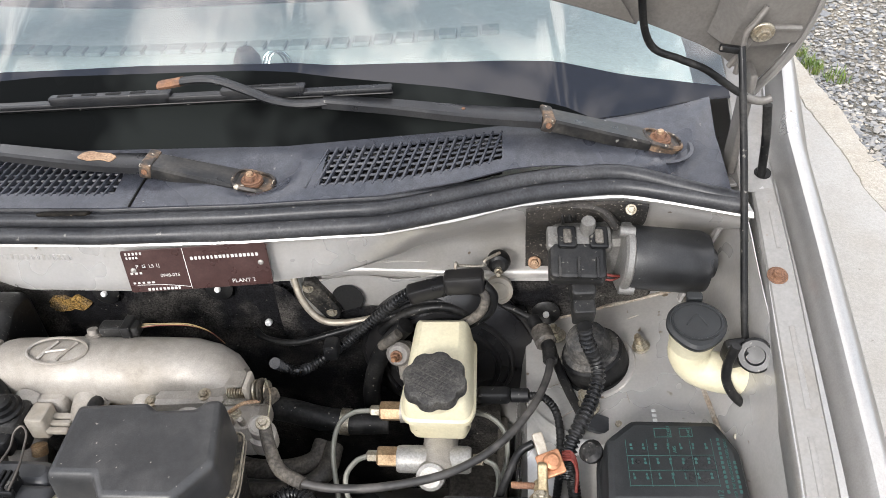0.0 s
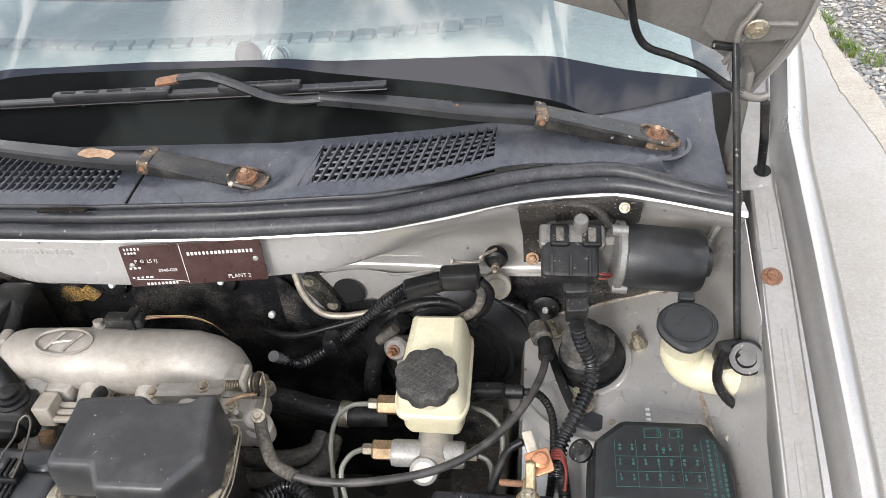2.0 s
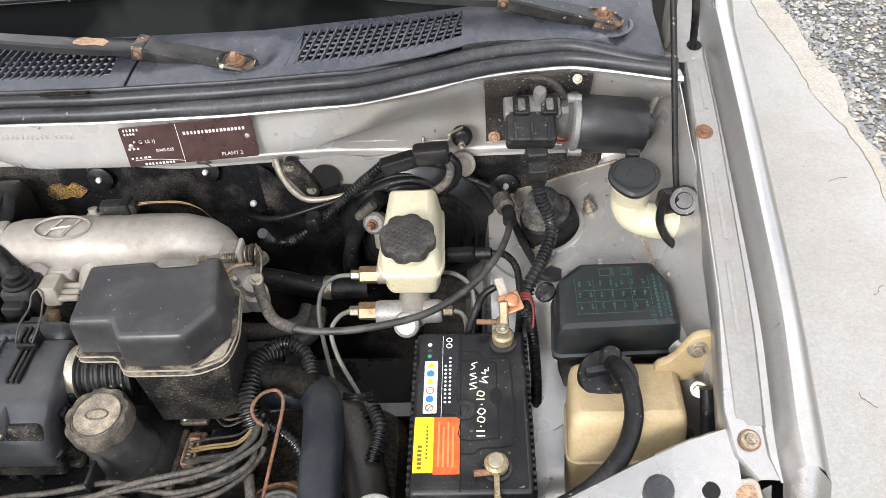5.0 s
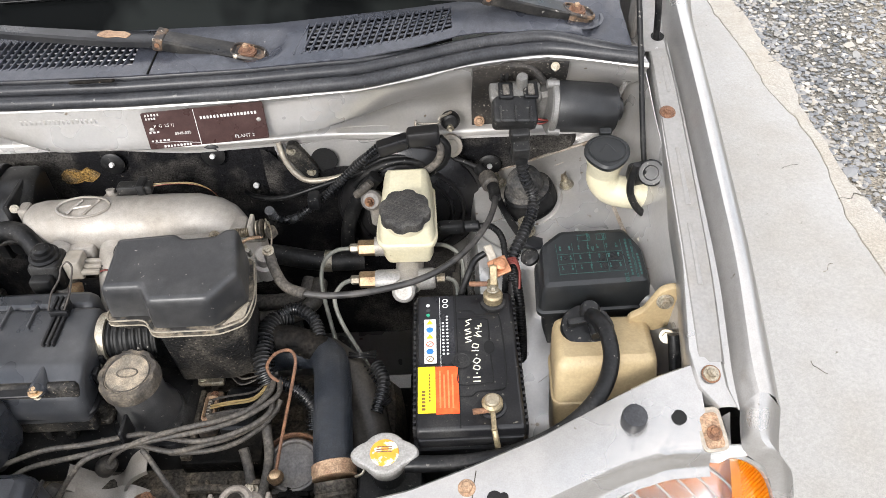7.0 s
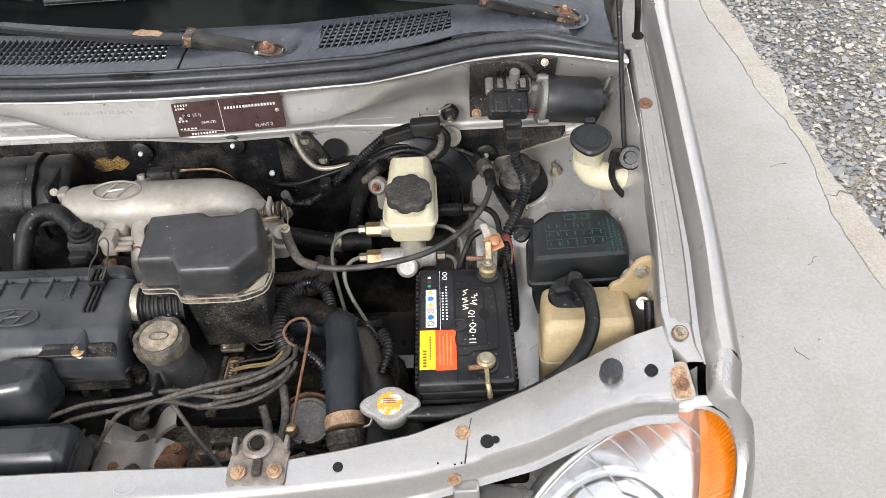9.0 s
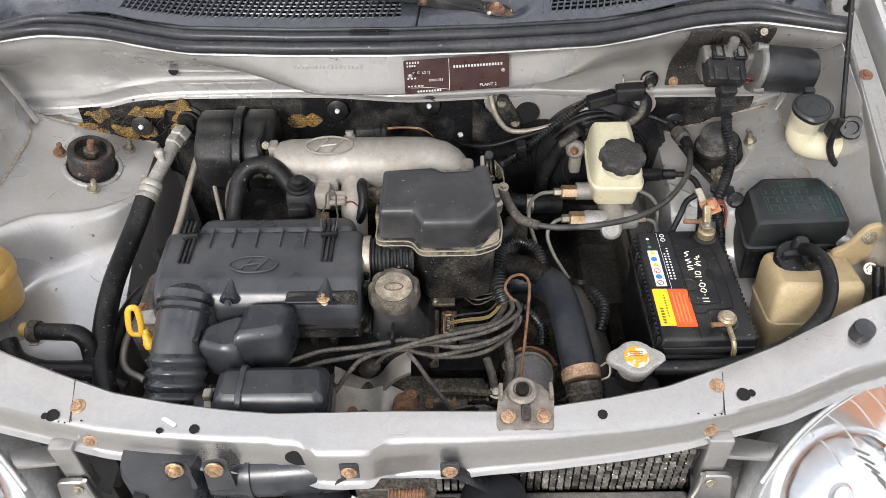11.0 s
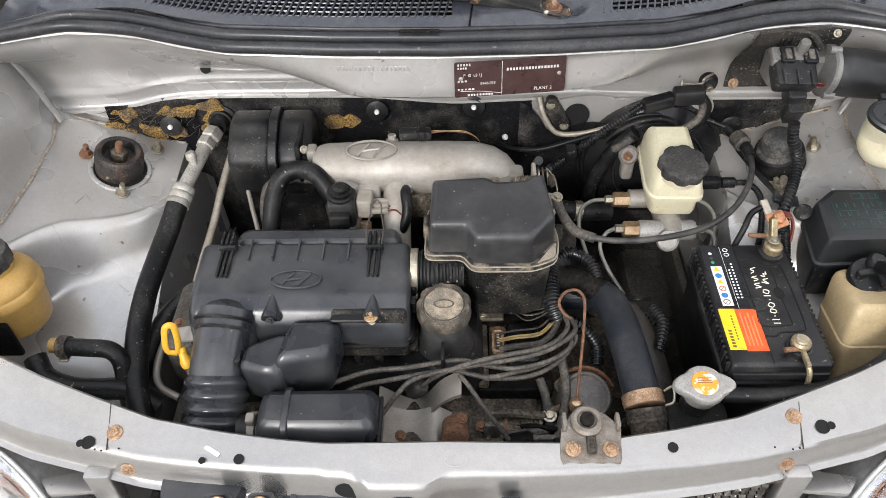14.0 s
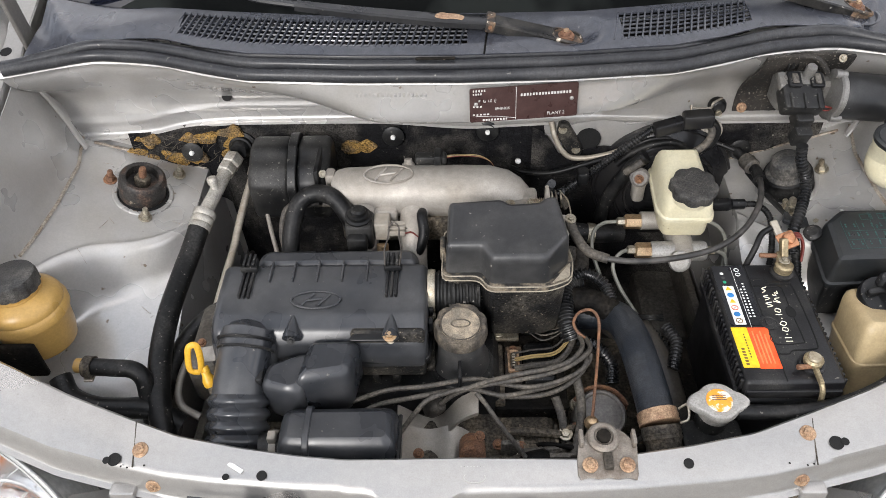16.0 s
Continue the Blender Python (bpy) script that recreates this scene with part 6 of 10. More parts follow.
    s = thing("temperature_sensor", "black sensor plug with thin coloured wires", "sensor plug", (-0.05, -0.02, 0.90))
    part("plug_body", box(-0.072, -0.038, 0.902, -0.022, -0.020, 0.917, 0.003), PLASTIC, s)
    part("plug_latch", box(-0.042, -0.042, 0.899, -0.030, -0.016, 0.921, 0.002), PLASTIC, s)
    for k, m in enumerate((RED, WIREYEL, OLDRUBBER, WIREYEL)):
        part("wire", tube([(-0.022, -0.028 + 0.002 * k, 0.91), (0.0, -0.022 + 0.001 * k, 0.908), (0.03, -0.012, 0.898 + 0.001 * k), (0.05, -0.004, 0.880), (0.06, 0.005, 0.85)], 0.0007, 5, 4), m, s)


build_manifold()


DULLSTEEL = surf("dull_steel", (0.30, 0.28, 0.24), 0.5, 0.5, (0.17, 0.13, 0.09), 0.7, s1=60, s2=400, grain=0.3, bump=0.4)


def build_throttle():
    t = thing("throttle_assembly", "grimy aluminium throttle body with a cable wheel", "throttle body", (0.14, -0.10, 0.82))
    part("body", box(0.095, -0.15, 0.82, 0.145, -0.085, 0.872, 0.008), CASTAL, t)
    part("spring", tube([(0.104, -0.105, 0.880), (0.135, -0.104, 0.880)], 0.0065, 14, 20, ribs=(0.004, 0.25)), STEEL, t, "coiled return spring")
    for k, (x, r) in enumerate(((0.138, 0.013), (0.144, 0.015), (0.151, 0.012))):
        part("wheel", lathe([(r, 0), (r, 0.002), (r * 0.6, 0.003)], aim((x, -0.105, 0.884), (1, 0, 0.1)), n=20), GRIME if k == 1 else STEEL, t)
    part("lever", box(0.128, -0.118, 0.862, 0.134, -0.09, 0.902, 0.002), PALE, t)
    part("collar", lathe([(0.012, -0.01), (0.012, 0.012), (0.009, 0.014)], aim((0.150, -0.145, 0.868), (0.2, -0.4, 0.9)), n=16), CASTAL, t)
    part("elbow", lathe([(0.016, -0.02), (0.016, 0.004), (0.010, 0.008)], aim((0.148, -0.14, 0.85), (0.1, -0.2, 1)), n=16), CASTAL, t)
    part("cam_plate", tub([(-0.010, -0.008), (0.008, -0.010), (0.011, 0.003), (0.003, 0.011), (-0.009, 0.008)], [(0, 0), (0.002, 0), (0.0025, 0.0005)], r=0.005, m=aim((0.157, -0.112, 0.884), (0.8, -0.4, 0.5))), GRIME, t, "dirty cable quadrant")
    part("inner_cable", tube([(0.150, -0.098, 0.897), (0.160, -0.118, 0.894), (0.163, -0.140, 0.888), (0.161, -0.155, 0.884)], 0.0011, 6, 4), STEEL, t)
    part("link_rod", tube([(0.112, -0.132, 0.878), (0.128, -0.126, 0.886), (0.146, -0.118, 0.882)], 0.0022, 6, 4), CLAMPTAN, t)
    part("bridge", box(0.100, -0.118, 0.872, 0.150, -0.108, 0.876, 0.0012), DULLSTEEL, t)
    for k in range(3):
        part("vacuum_stub", lathe([(0.004, 0), (0.004, 0.012), (0.003, 0.014)], aim((0.104 + 0.013 * k, -0.142, 0.872), (0.1, -0.4, 1)), n=10), DULLSTEEL, t)
    again("nut", BOLT, t, (0.161, -0.156, 0.890), (0.1, -0.3, 1), 0.9)
    again("screw", BOLT, t, (0.118, -0.13, 0.873), (0, -0.2, 1), 0.8)
    again("screw", RUSTBOLT, t, (0.090, -0.122, 0.872), (0, -0.2, 1), 0.8)


build_throttle()


def build_rear_box():
    b = thing("vacuum_canister", "black two-piece plastic canister by the firewall", "canister", (-0.28, 0.0, 0.79))
    for x0, x1, nm in ((-0.345, -0.276, "shell"), (-0.268, -0.212, "shell")):
        prof = [(-0.045, 0.80), (0.052, 0.80), (0.054, 0.895), (0.042, 0.909), (0.008, 0.911), (-0.012, 0.898), (-0.030, 0.892), (-0.050, 0.872)]
        part(nm, tub(prof, [(x0, 0.010), (x0 + 0.004, 0.003), (x0 + 0.010, 0), (x1 - 0.010, 0), (x1 - 0.004, 0.003), (x1, 0.010)], r=0.010, m=MX), PLASTIC, b)
    prof = [(-0.050, 0.796), (0.057, 0.796), (0.059, 0.898), (0.044, 0.9145), (0.007, 0.9165), (-0.014, 0.903), (-0.032, 0.897), (-0.055, 0.874)]
    part("band", tub(prof, [(-0.279, 0.001), (-0.278, 0), (-0.266, 0), (-0.265, 0.001)], r=0.010, m=MX), PLASTIC, b)
    part("strap", box(-0.232, -0.056, 0.84, -0.224, 0.02, 0.909, 0.002, m=pose(0, -0.004, 0)), PLASTIC, b)
    again("bolt", BOLT, b, (-0.2175, -0.055, 0.902), (0.6, -0.8, 0.5), 0.7)
    solo("breather_hose", tube([(-0.268, -0.168, 0.78), (-0.268, -0.150, 0.81), (-0.264, -0.118, 0.848), (-0.252, -0.092, 0.874), (-0.226, -0.084, 0.886), (-0.198, -0.092, 0.884), (-0.176, -0.112, 0.866), (-0.168, -0.122, 0.85)], 0.0140, 16, 6), RUBBER, "thick curved black rubber breather hose", "hose")
    v = thing("idle_control_valve", "black idle valve with a pale wiring connector", "valve", (-0.15, -0.14, 0.83))
    part("body", box(-0.176, -0.155, 0.83, -0.134, -0.112, 0.876, 0.005), PLASTIC, v)
    part("boot", lathe([(0.020, 0), (0.0205, 0.006), (0.017, 0.008), (0.016, 0.013), (0.012, 0.014), (0.011, 0.019), (0.007, 0.021)], aim((-0.156, -0.132, 0.875), (0.05, -0.1, 1)), n=24), RUBBER, v)
    part("connector", box(-0.172, -0.170, 0.84, -0.142, -0.152, 0.864, 0.003), PLASTIC, v)
    part("block", box(-0.134, -0.142, 0.838, -0.110, -0.112, 0.870, 0.003), PALE, v, "cream wiring connector")
    for k in range(3):
        part("pin", box(-0.112, -0.142 + 0.009 * k, 0.846 + 0.002 * k, -0.086, -0.135 + 0.009 * k, 0.853 + 0.002 * k, 0.0015), PALE, v)
        part("wire", tube([(-0.086, -0.139 + 0.009 * k, 0.85 + 0.002 * k), (-0.076, -0.137 + 0.006 * k, 0.850), (-0.066, -0.14, 0.842)], 0.0014, 6, 4), (RED, OLDRUBBER, RED)[k], v)
    part("ring", lathe([(0.009, 0), (0.009, 0.012)], aim((-0.121, -0.150, 0.838), (0, -0.5, -1)), n=12), BRASS, v)
    solo("vacuum_pipe", tube([(-0.286, -0.11, 0.79), (-0.292, -0.085, 0.81), (-0.284, -0.06, 0.835), (-0.255, -0.055, 0.84), (-0.205, -0.055, 0.84)], 0.0052, 10, 5), OLDRUBBER, "thin grey vacuum pipe behind the engine", "pipe")
    solo("steel_pipe", tube([(-0.30, -0.11, 0.78), (-0.318, -0.06, 0.80), (-0.325, -0.03, 0.82), (-0.31, -0.015, 0.825), (-0.298, -0.03, 0.81)], 0.0038, 8, 5), SHIELD, "thin bent steel pipe behind the engine", "pipe")


build_rear_box()


# ---- engine core, mostly hidden ----
def build_engine():
    e = thing("engine", "grimy engine block with a black valve cover", "engine", (-0.12, -0.26, 0.26))
    part("block", box(-0.33, -0.42, 0.30, 0.10, -0.10, 0.69, 0.02), GRIME, e)
    part("valve_cover", tub([(-0.33, -0.370), (0.055, -0.370), (0.055, -0.20), (-0.33, -0.20)], [(0.68, 0), (0.735, 0.002), (0.748, 0.010)], r=0.015), PLASTIC, e, "black valve cover")
    part("gearbox", box(0.07, -0.42, 0.32, 0.32, -0.12, 0.60, 0.04), GRIME, e)
    part("filler_base", lathe([(0.055, 0), (0.052, 0.02), (0.045, 0.03)], pose(-0.001, -0.312, 0.722), n=28), PLASTIC, e)
    part("head_front", box(-0.10, -0.455, 0.60, 0.13, -0.36, 0.705, 0.01), GRIME, e)
    for k in range(5):
        part("rib", box(0.055 + 0.024 * k, -0.46, 0.655, 0.060 + 0.024 * k, -0.39, 0.712, 0.001), GRIME, e)
    part("sump_pipe", tube([(0.06, -0.405, 0.715), (0.10, -0.408, 0.718), (0.15, -0.41, 0.712)], 0.006, 8, 4), GRIME, e)
    rim = [(-0.092, 0.732), (-0.077, 0.717), (-0.048, 0.695), (-0.030, 0.704), (-0.008, 0.744), (0.021, 0.766)]
    sh = []
    for i in range(25):
        x = rim[0][0] + (rim[-1][0] - rim[0][0]) * i / 24
        z = sum(lerp(rim, x + 0.004 * q) for q in (-2, -1, 0, 1, 2)) / 5
        sh.append([vec(x, -0.375, z + 0.008), vec(x, -0.388, z + 0.005), vec(x, -0.400, z), vec(x, -0.405, z - 0.003), vec(x, -0.405, z - 0.010)])
    part("heat_shield", sheet(sh, 0.0012), SHIELD, e, "bent steel heat shield")
    for x, y, z in ((-0.06, -0.452, 0.735), (0.022, -0.43, 0.742)):
        again("bolt", RUSTBOLT, e, (x, y, z), (0, -0.5, 1), 0.8)
    part("manifold_port", lathe([(0.018, 0), (0.018, 0.03), (0.012, 0.032)], aim((0.012, -0.425, 0.715), (0, -1, 0.5)), n=18), RUST, e)
    for x in (0.02, 0.07, 0.075):
        again("stud_and_nut", RUSTSTUD, e, (x, -0.455, 0.707), (0, -0.1, 1), 0.8)

    rnd = random.Random(31)
    for k in range(16):
        x, y = rnd.uniform(0.04, 0.23), rnd.uniform(-0.475, -0.33)
        again("bolt", RUSTBOLT if k % 3 else BOLT, e, (x, y, 0.704 + 0.004 * (k % 4)), (rnd.uniform(-0.3, 0.3), -0.3, 1), rnd.uniform(0.7, 1.1))
    for k in range(9):
        x = rnd.uniform(0.035, 0.20)
        z = rnd.uniform(0.70, 0.735)
        w = rnd.uniform(0.02, 0.06)
        part("bracket", box(x, -0.47 + 0.008 * k, z - 0.03, x + w, -0.462 + 0.008 * k, z, 0.002), (GRIME, DARK, CANGREYDIRT, GRIME, CANGREYDIRT)[k % 5], e)
    for k in range(6):
        x = 0.06 + 0.028 * k
        part("lower_pipe", tube([(x - 0.02, -0.44 + 0.01 * k, 0.700), (x, -0.452 + 0.012 * (k % 3), 0.718), (x + 0.05, -0.43, 0.712), (x + 0.08, -0.40, 0.69)], 0.004 + 0.0015 * (k % 2), 8, 5), (GRIME, OLDRUBBER, DARK)[k % 3], e)
    low = []
    for i in range(21):
        x = -0.100 + 0.122 * i / 20
        dip = 0.016 * math.exp(-((x + 0.048) / 0.030) ** 2)
        top = 0.722 - dip - 0.030 * ease(-0.02, 0.022, x)
        low.append([vec(x, -0.398, top + 0.006), vec(x, -0.408, top), vec(x, -0.428, top - 0.004 - 0.003 * math.sin(38 * x)), vec(x, -0.448, top - 0.006), vec(x, -0.474, top - 0.012), vec(x, -0.486, top - 0.030), vec(x, -0.488, 0.62)])
    part("exhaust_face", sheet(low, 0.0012), SHIELD, e, "pale steel exhaust shield")
    part("front_casting", box(0.05, -0.475, 0.62, 0.16, -0.45, 0.700, 0.006), CANGREYDIRT, e)
    for z in (0.672, 0.688):
        part("casting_rib", box(0.052, -0.480, z, 0.158, -0.472, z + 0.004, 0.001), CANGREYDIRT, e)


CANGREYDIRT = surf("dirty_casting", (0.13, 0.12, 0.105), 0.6, 0.2, (0.05, 0.042, 0.034), 0.7, s1=26, s2=300, grain=0.4, bump=0.6)
build_engine()


def build_ignition():
    g = thing("ignition_module", "corroded ignition module with bare wire ends", "ignition module", (0.075, -0.29, 0.70))
    part("base", box(0.045, -0.375, 0.70, 0.15, -0.235, 0.725, 0.004), DARK, g)
    part("bracket", box(0.048, -0.26, 0.735, 0.085, -0.238, 0.742, 0.002), STEEL, g)
    again("bolt", BOLT, g, (0.054, -0.248, 0.742), (0, -0.1, 1), 0.9)
    part("rail", box(0.046, -0.37, 0.722, 0.060, -0.262, 0.733, 0.002), GRIME, g)
    part("plate", tub([(0.062, -0.336), (0.086, -0.336), (0.088, -0.270), (0.063, -0.270)], [(0.725, 0), (0.7365, 0), (0.738, 0.001)], r=0.006), RUSTPAINT, g)
    part("socket", tub(rect(0.066, -0.322, 0.083, -0.282), [(0.737, 0), (0.7445, 0), (0.7455, 0.002), (0.742, 0.004)], r=0.006), CLAMPTAN, g, "corroded tan socket")
    part("socket_well", box(0.0705, -0.316, 0.740, 0.0785, -0.288, 0.7462, 0.002), GRIME, g)
    for k in range(5):
        part("pin", box(0.0725, -0.314 + 0.005 * k, 0.744, 0.0765, -0.312 + 0.005 * k, 0.7475, 0.0005), PALEPIPE, g)
    for y in (-0.330, -0.276):
        again("screw", RUSTBOLT, g, (0.075, y, 0.738), (0, 0, 1), 0.6)
    part("coil", box(0.090, -0.335, 0.712, 0.135, -0.262, 0.738, 0.006), PLASTIC, g)
    for k, (y, m) in enumerate(((-0.290, OLDRUBBER), (-0.300, WIREYEL), (-0.304, WIREYEL), (-0.318, OLDRUBBER))):
        part("wire", tube([(0.076, y, 0.745), (0.10, y, 0.752), (0.135, y + 0.006, 0.752), (0.155, y + 0.02, 0.765), (0.165, -0.27, 0.775)], 0.0045 if k == 3 else 0.0016, 7, 4), m, g)
    b = thing("bare_wire_bundle", "tangled bundle of bare grey wires", "wires", (0.10, -0.25, 0.74))
    rnd = random.Random(2)
    for k in range(10):
        j = rnd.uniform(-0.012, 0.012)
        part("wire", tube([(0.078, -0.250 + j * 0.3, 0.748), (0.096, -0.248 + j, 0.758), (0.116, -0.262 + j * 1.4, 0.762 + j * 0.3), (0.138, -0.262 + j, 0.764), (0.155, -0.255 + j * 0.5, 0.77)], 0.0013, 5, 4), OLDRUBBER if k % 3 else RUBBER, b)


build_ignition()


DARKBOOT = surf("dusty_boot", (0.022, 0.020, 0.018), 0.6, 0, (0.085, 0.075, 0.06), 0.7, s1=30, s2=300, grain=0.4, bump=0.4)


def build_plug_leads():
    group = "spark plug leads"
    lab = "thick grey spark plug lead crossing the engine"
    for pts in ([(-0.20, -0.410, 0.765), (-0.150, -0.400, 0.780), (-0.102, -0.387, 0.788), (-0.049, -0.382, 0.790), (0.013, -0.372, 0.792), (0.05, -0.378, 0.790), (0.085, -0.383, 0.788), (0.122, -0.377, 0.788), (0.154, -0.363, 0.790), (0.171, -0.345, 0.790), (0.170, -0.325, 0.788)],
                [(-0.165, -0.420, 0.755), (-0.119, -0.407, 0.780), (-0.069, -0.396, 0.783), (-0.018, -0.386, 0.784), (0.013, -0.383, 0.784), (0.054, -0.391, 0.780), (0.09, -0.384, 0.780), (0.126, -0.373, 0.780), (0.156, -0.355, 0.780), (0.175, -0.338, 0.782), (0.180, -0.325, 0.785)],
                [(-0.088, -0.430, 0.745), (-0.065, -0.414, 0.772), (-0.045, -0.402, 0.788), (-0.01, -0.392, 0.793), (0.03, -0.386, 0.797), (0.08, -0.378, 0.799), (0.117, -0.370, 0.800), (0.150, -0.354, 0.799), (0.178, -0.325, 0.795), (0.176, -0.295, 0.785)],
                [(-0.030, -0.388, 0.758), (-0.014, -0.390, 0.780), (0.008, -0.390, 0.796), (0.039, -0.383, 0.803), (0.08, -0.374, 0.806), (0.117, -0.366, 0.806), (0.148, -0.350, 0.803), (0.168, -0.32, 0.795), (0.168, -0.29, 0.785)],
                [(0.018, -0.388, 0.782), (0.030, -0.400, 0.775), (0.052, -0.424, 0.755), (0.074, -0.444, 0.735), (0.090, -0.458, 0.718)],
                [(0.050, -0.390, 0.776), (0.094, -0.387, 0.772), (0.128, -0.378, 0.772), (0.158, -0.358, 0.775), (0.177, -0.333, 0.778)]):
        solo("spark_plug_lead", tube(pts, 0.0034, 10, 6), OLDRUBBER, lab, "ignition lead", group)
    for x, y, z, d in ((-0.030, -0.388, 0.756, (-0.45, 0.2, -0.6)), (-0.09, -0.413, 0.75, (-0.4, -0.5, -0.5))):
        solo("plug_boot", lathe([(0.0075, 0), (0.0115, 0.006), (0.013, 0.026), (0.011, 0.03)], aim((x, y, z), d), n=14), DARKBOOT, "grey rubber spark plug boot", "plug boot", "spark plug boots")
    solo("lead_separator", box(-0.006, -0.383, 0.775, -0.001, -0.352, 0.808, 0.0015), PLASTIC, "small black plastic lead separator clip", "clip")


build_plug_leads()


def build_distributor():
    d = thing("distributor", "grey round distributor housing with rusty clamp", "distributor", (0.192, -0.38, 0.66))
    ax = (0.05, -0.35, 1)
    part("housing", lathe([(0.036, -0.05), (0.036, 0.0), (0.033, 0.004), (0.030, 0.004), (0.028, 0.001), (0.010, 0.003), (0.004, 0.003)], aim((0.194, -0.382, 0.722), ax), n=32), CANGREY, d)
    part("strap", tube([aim((0.194, -0.382, 0.722), ax) @ vec(0.041 * math.cos(a), 0.041 * math.sin(a), -0.004) for a in [0.2 + 0.25 * k for k in range(10)]], 0.003, 6, 2, flat=2.0), RUST, d)
    w = thing("brown_wire_loop", "stiff brown wire bent into a loop", "wire", (0.18, -0.33, 0.72))
    part("wire", tube([(0.180, -0.300, 0.785), (0.165, -0.292, 0.794), (0.160, -0.278, 0.800), (0.170, -0.262, 0.803), (0.187, -0.258, 0.803), (0.196, -0.272, 0.80), (0.194, -0.30, 0.79), (0.187, -0.345, 0.772), (0.180, -0.385, 0.752), (0.177, -0.402, 0.742)], 0.0022, 8, 6), RUST, w)
    part("end_ball", lathe([(0.003, -0.008), (0.009, -0.004), (0.0105, 0.002), (0.007, 0.009), (0.002, 0.011)], aim((0.176, -0.406, 0.735), (0, 0, 1)), n=14), BRASS, w)
    for pts in ([(0.130, -0.365, 0.74), (0.138, -0.39, 0.725), (0.143, -0.42, 0.70), (0.144, -0.45, 0.66)], [(0.160, -0.345, 0.76), (0.165, -0.38, 0.74), (0.158, -0.42, 0.72), (0.145, -0.448, 0.705), (0.12, -0.455, 0.69)]):
        solo("engine_hose", tube(pts, 0.0065, 10, 5), OLDRUBBER, "grey rubber hose low on the engine", "hose", "small engine hoses")
    solo("hose_junction", lathe([(0.012, -0.02), (0.015, -0.012), (0.015, 0.014), (0.010, 0.02)], aim((0.098, -0.452, 0.715), (1, 0.1, 0.2)), n=16), DARK, "dirty black rubber hose junction", "hose")


CANGREY = surf("grey_painted_metal", (0.16, 0.15, 0.14), 0.5, 0.2, (0.27, 0.24, 0.2), 0.6, s1=20, s2=300, grain=0.2, bump=0.3)
build_distributor()


def build_harness():
    group = "corrugated wiring conduits"
    lab = "black corrugated wiring conduit beside the air box"
    for pts, r in (([(0.160, -0.29, 0.775), (0.152, -0.27, 0.79), (0.150, -0.235, 0.80), (0.158, -0.205, 0.80), (0.175, -0.19, 0.79)], 0.0145),
                   ([(0.158, -0.20, 0.80), (0.185, -0.185, 0.805), (0.212, -0.20, 0.80), (0.222, -0.225, 0.79)], 0.0095),
                   ([(0.170, -0.285, 0.77), (0.195, -0.292, 0.76), (0.215, -0.31, 0.745), (0.215, -0.335, 0.73)], 0.010),
                   ([(0.228, -0.235, 0.76), (0.26, -0.25, 0.765), (0.290, -0.275, 0.75), (0.312, -0.30, 0.73)], 0.010),
                   ([(0.300, -0.262, 0.77), (0.31, -0.29, 0.765), (0.300, -0.325, 0.75)], 0.009)):
        solo("wiring_conduit", tube(pts, r, 12, 6, ribs=(0.0054, 0.30)), CONDUIT, lab, "wiring conduit", group)
    solo("harness_tape", tube([(0.155, -0.225, 0.79), (0.19, -0.228, 0.788), (0.225, -0.238, 0.775)], 0.020, 14, 6, ribs=(0.010, 0.05)), DARK, "taped wiring loom beside the engine", "wiring loom")
    for k in range(4):
        solo("loom_wire", tube([(0.262, -0.252 + 0.003 * k, 0.775), (0.280, -0.258 + 0.002 * k, 0.782), (0.298, -0.252 + 0.004 * k, 0.772)], 0.0016, 6, 4), RUBBER, "thin wire leaving a taped loom", "wire", "loom wires")


build_harness()


# ---- radiator hoses, cap ----
def woven(pts, r):
    """A cloth-covered hose: a fine diamond weave raised on the tube."""
    line = spline(pts, 36)
    rings, up, run = [], None, 0.0
    for i, p in enumerate(line):
        d = (line[min(i + 1, len(line) - 1)] - line[max(i - 1, 0)]).normalized()
        if i:
            run += (p - line[i - 1]).length
        up = vec(0, 0, 1) if up is None else up
        up = (up - d * up.dot(d)).normalized()
        side = d.cross(up)
        ring = []
        for j in range(96):
            a = 2 * math.pi * j / 96
            k = r * (1 + 0.010 * math.sin(16 * a + 900 * run) * math.sin(16 * a - 900 * run))
            ring.append(p + (side * math.cos(a) + up * math.sin(a)) * k)
        rings.append(ring)
    return strip(bmesh.new(), rings)



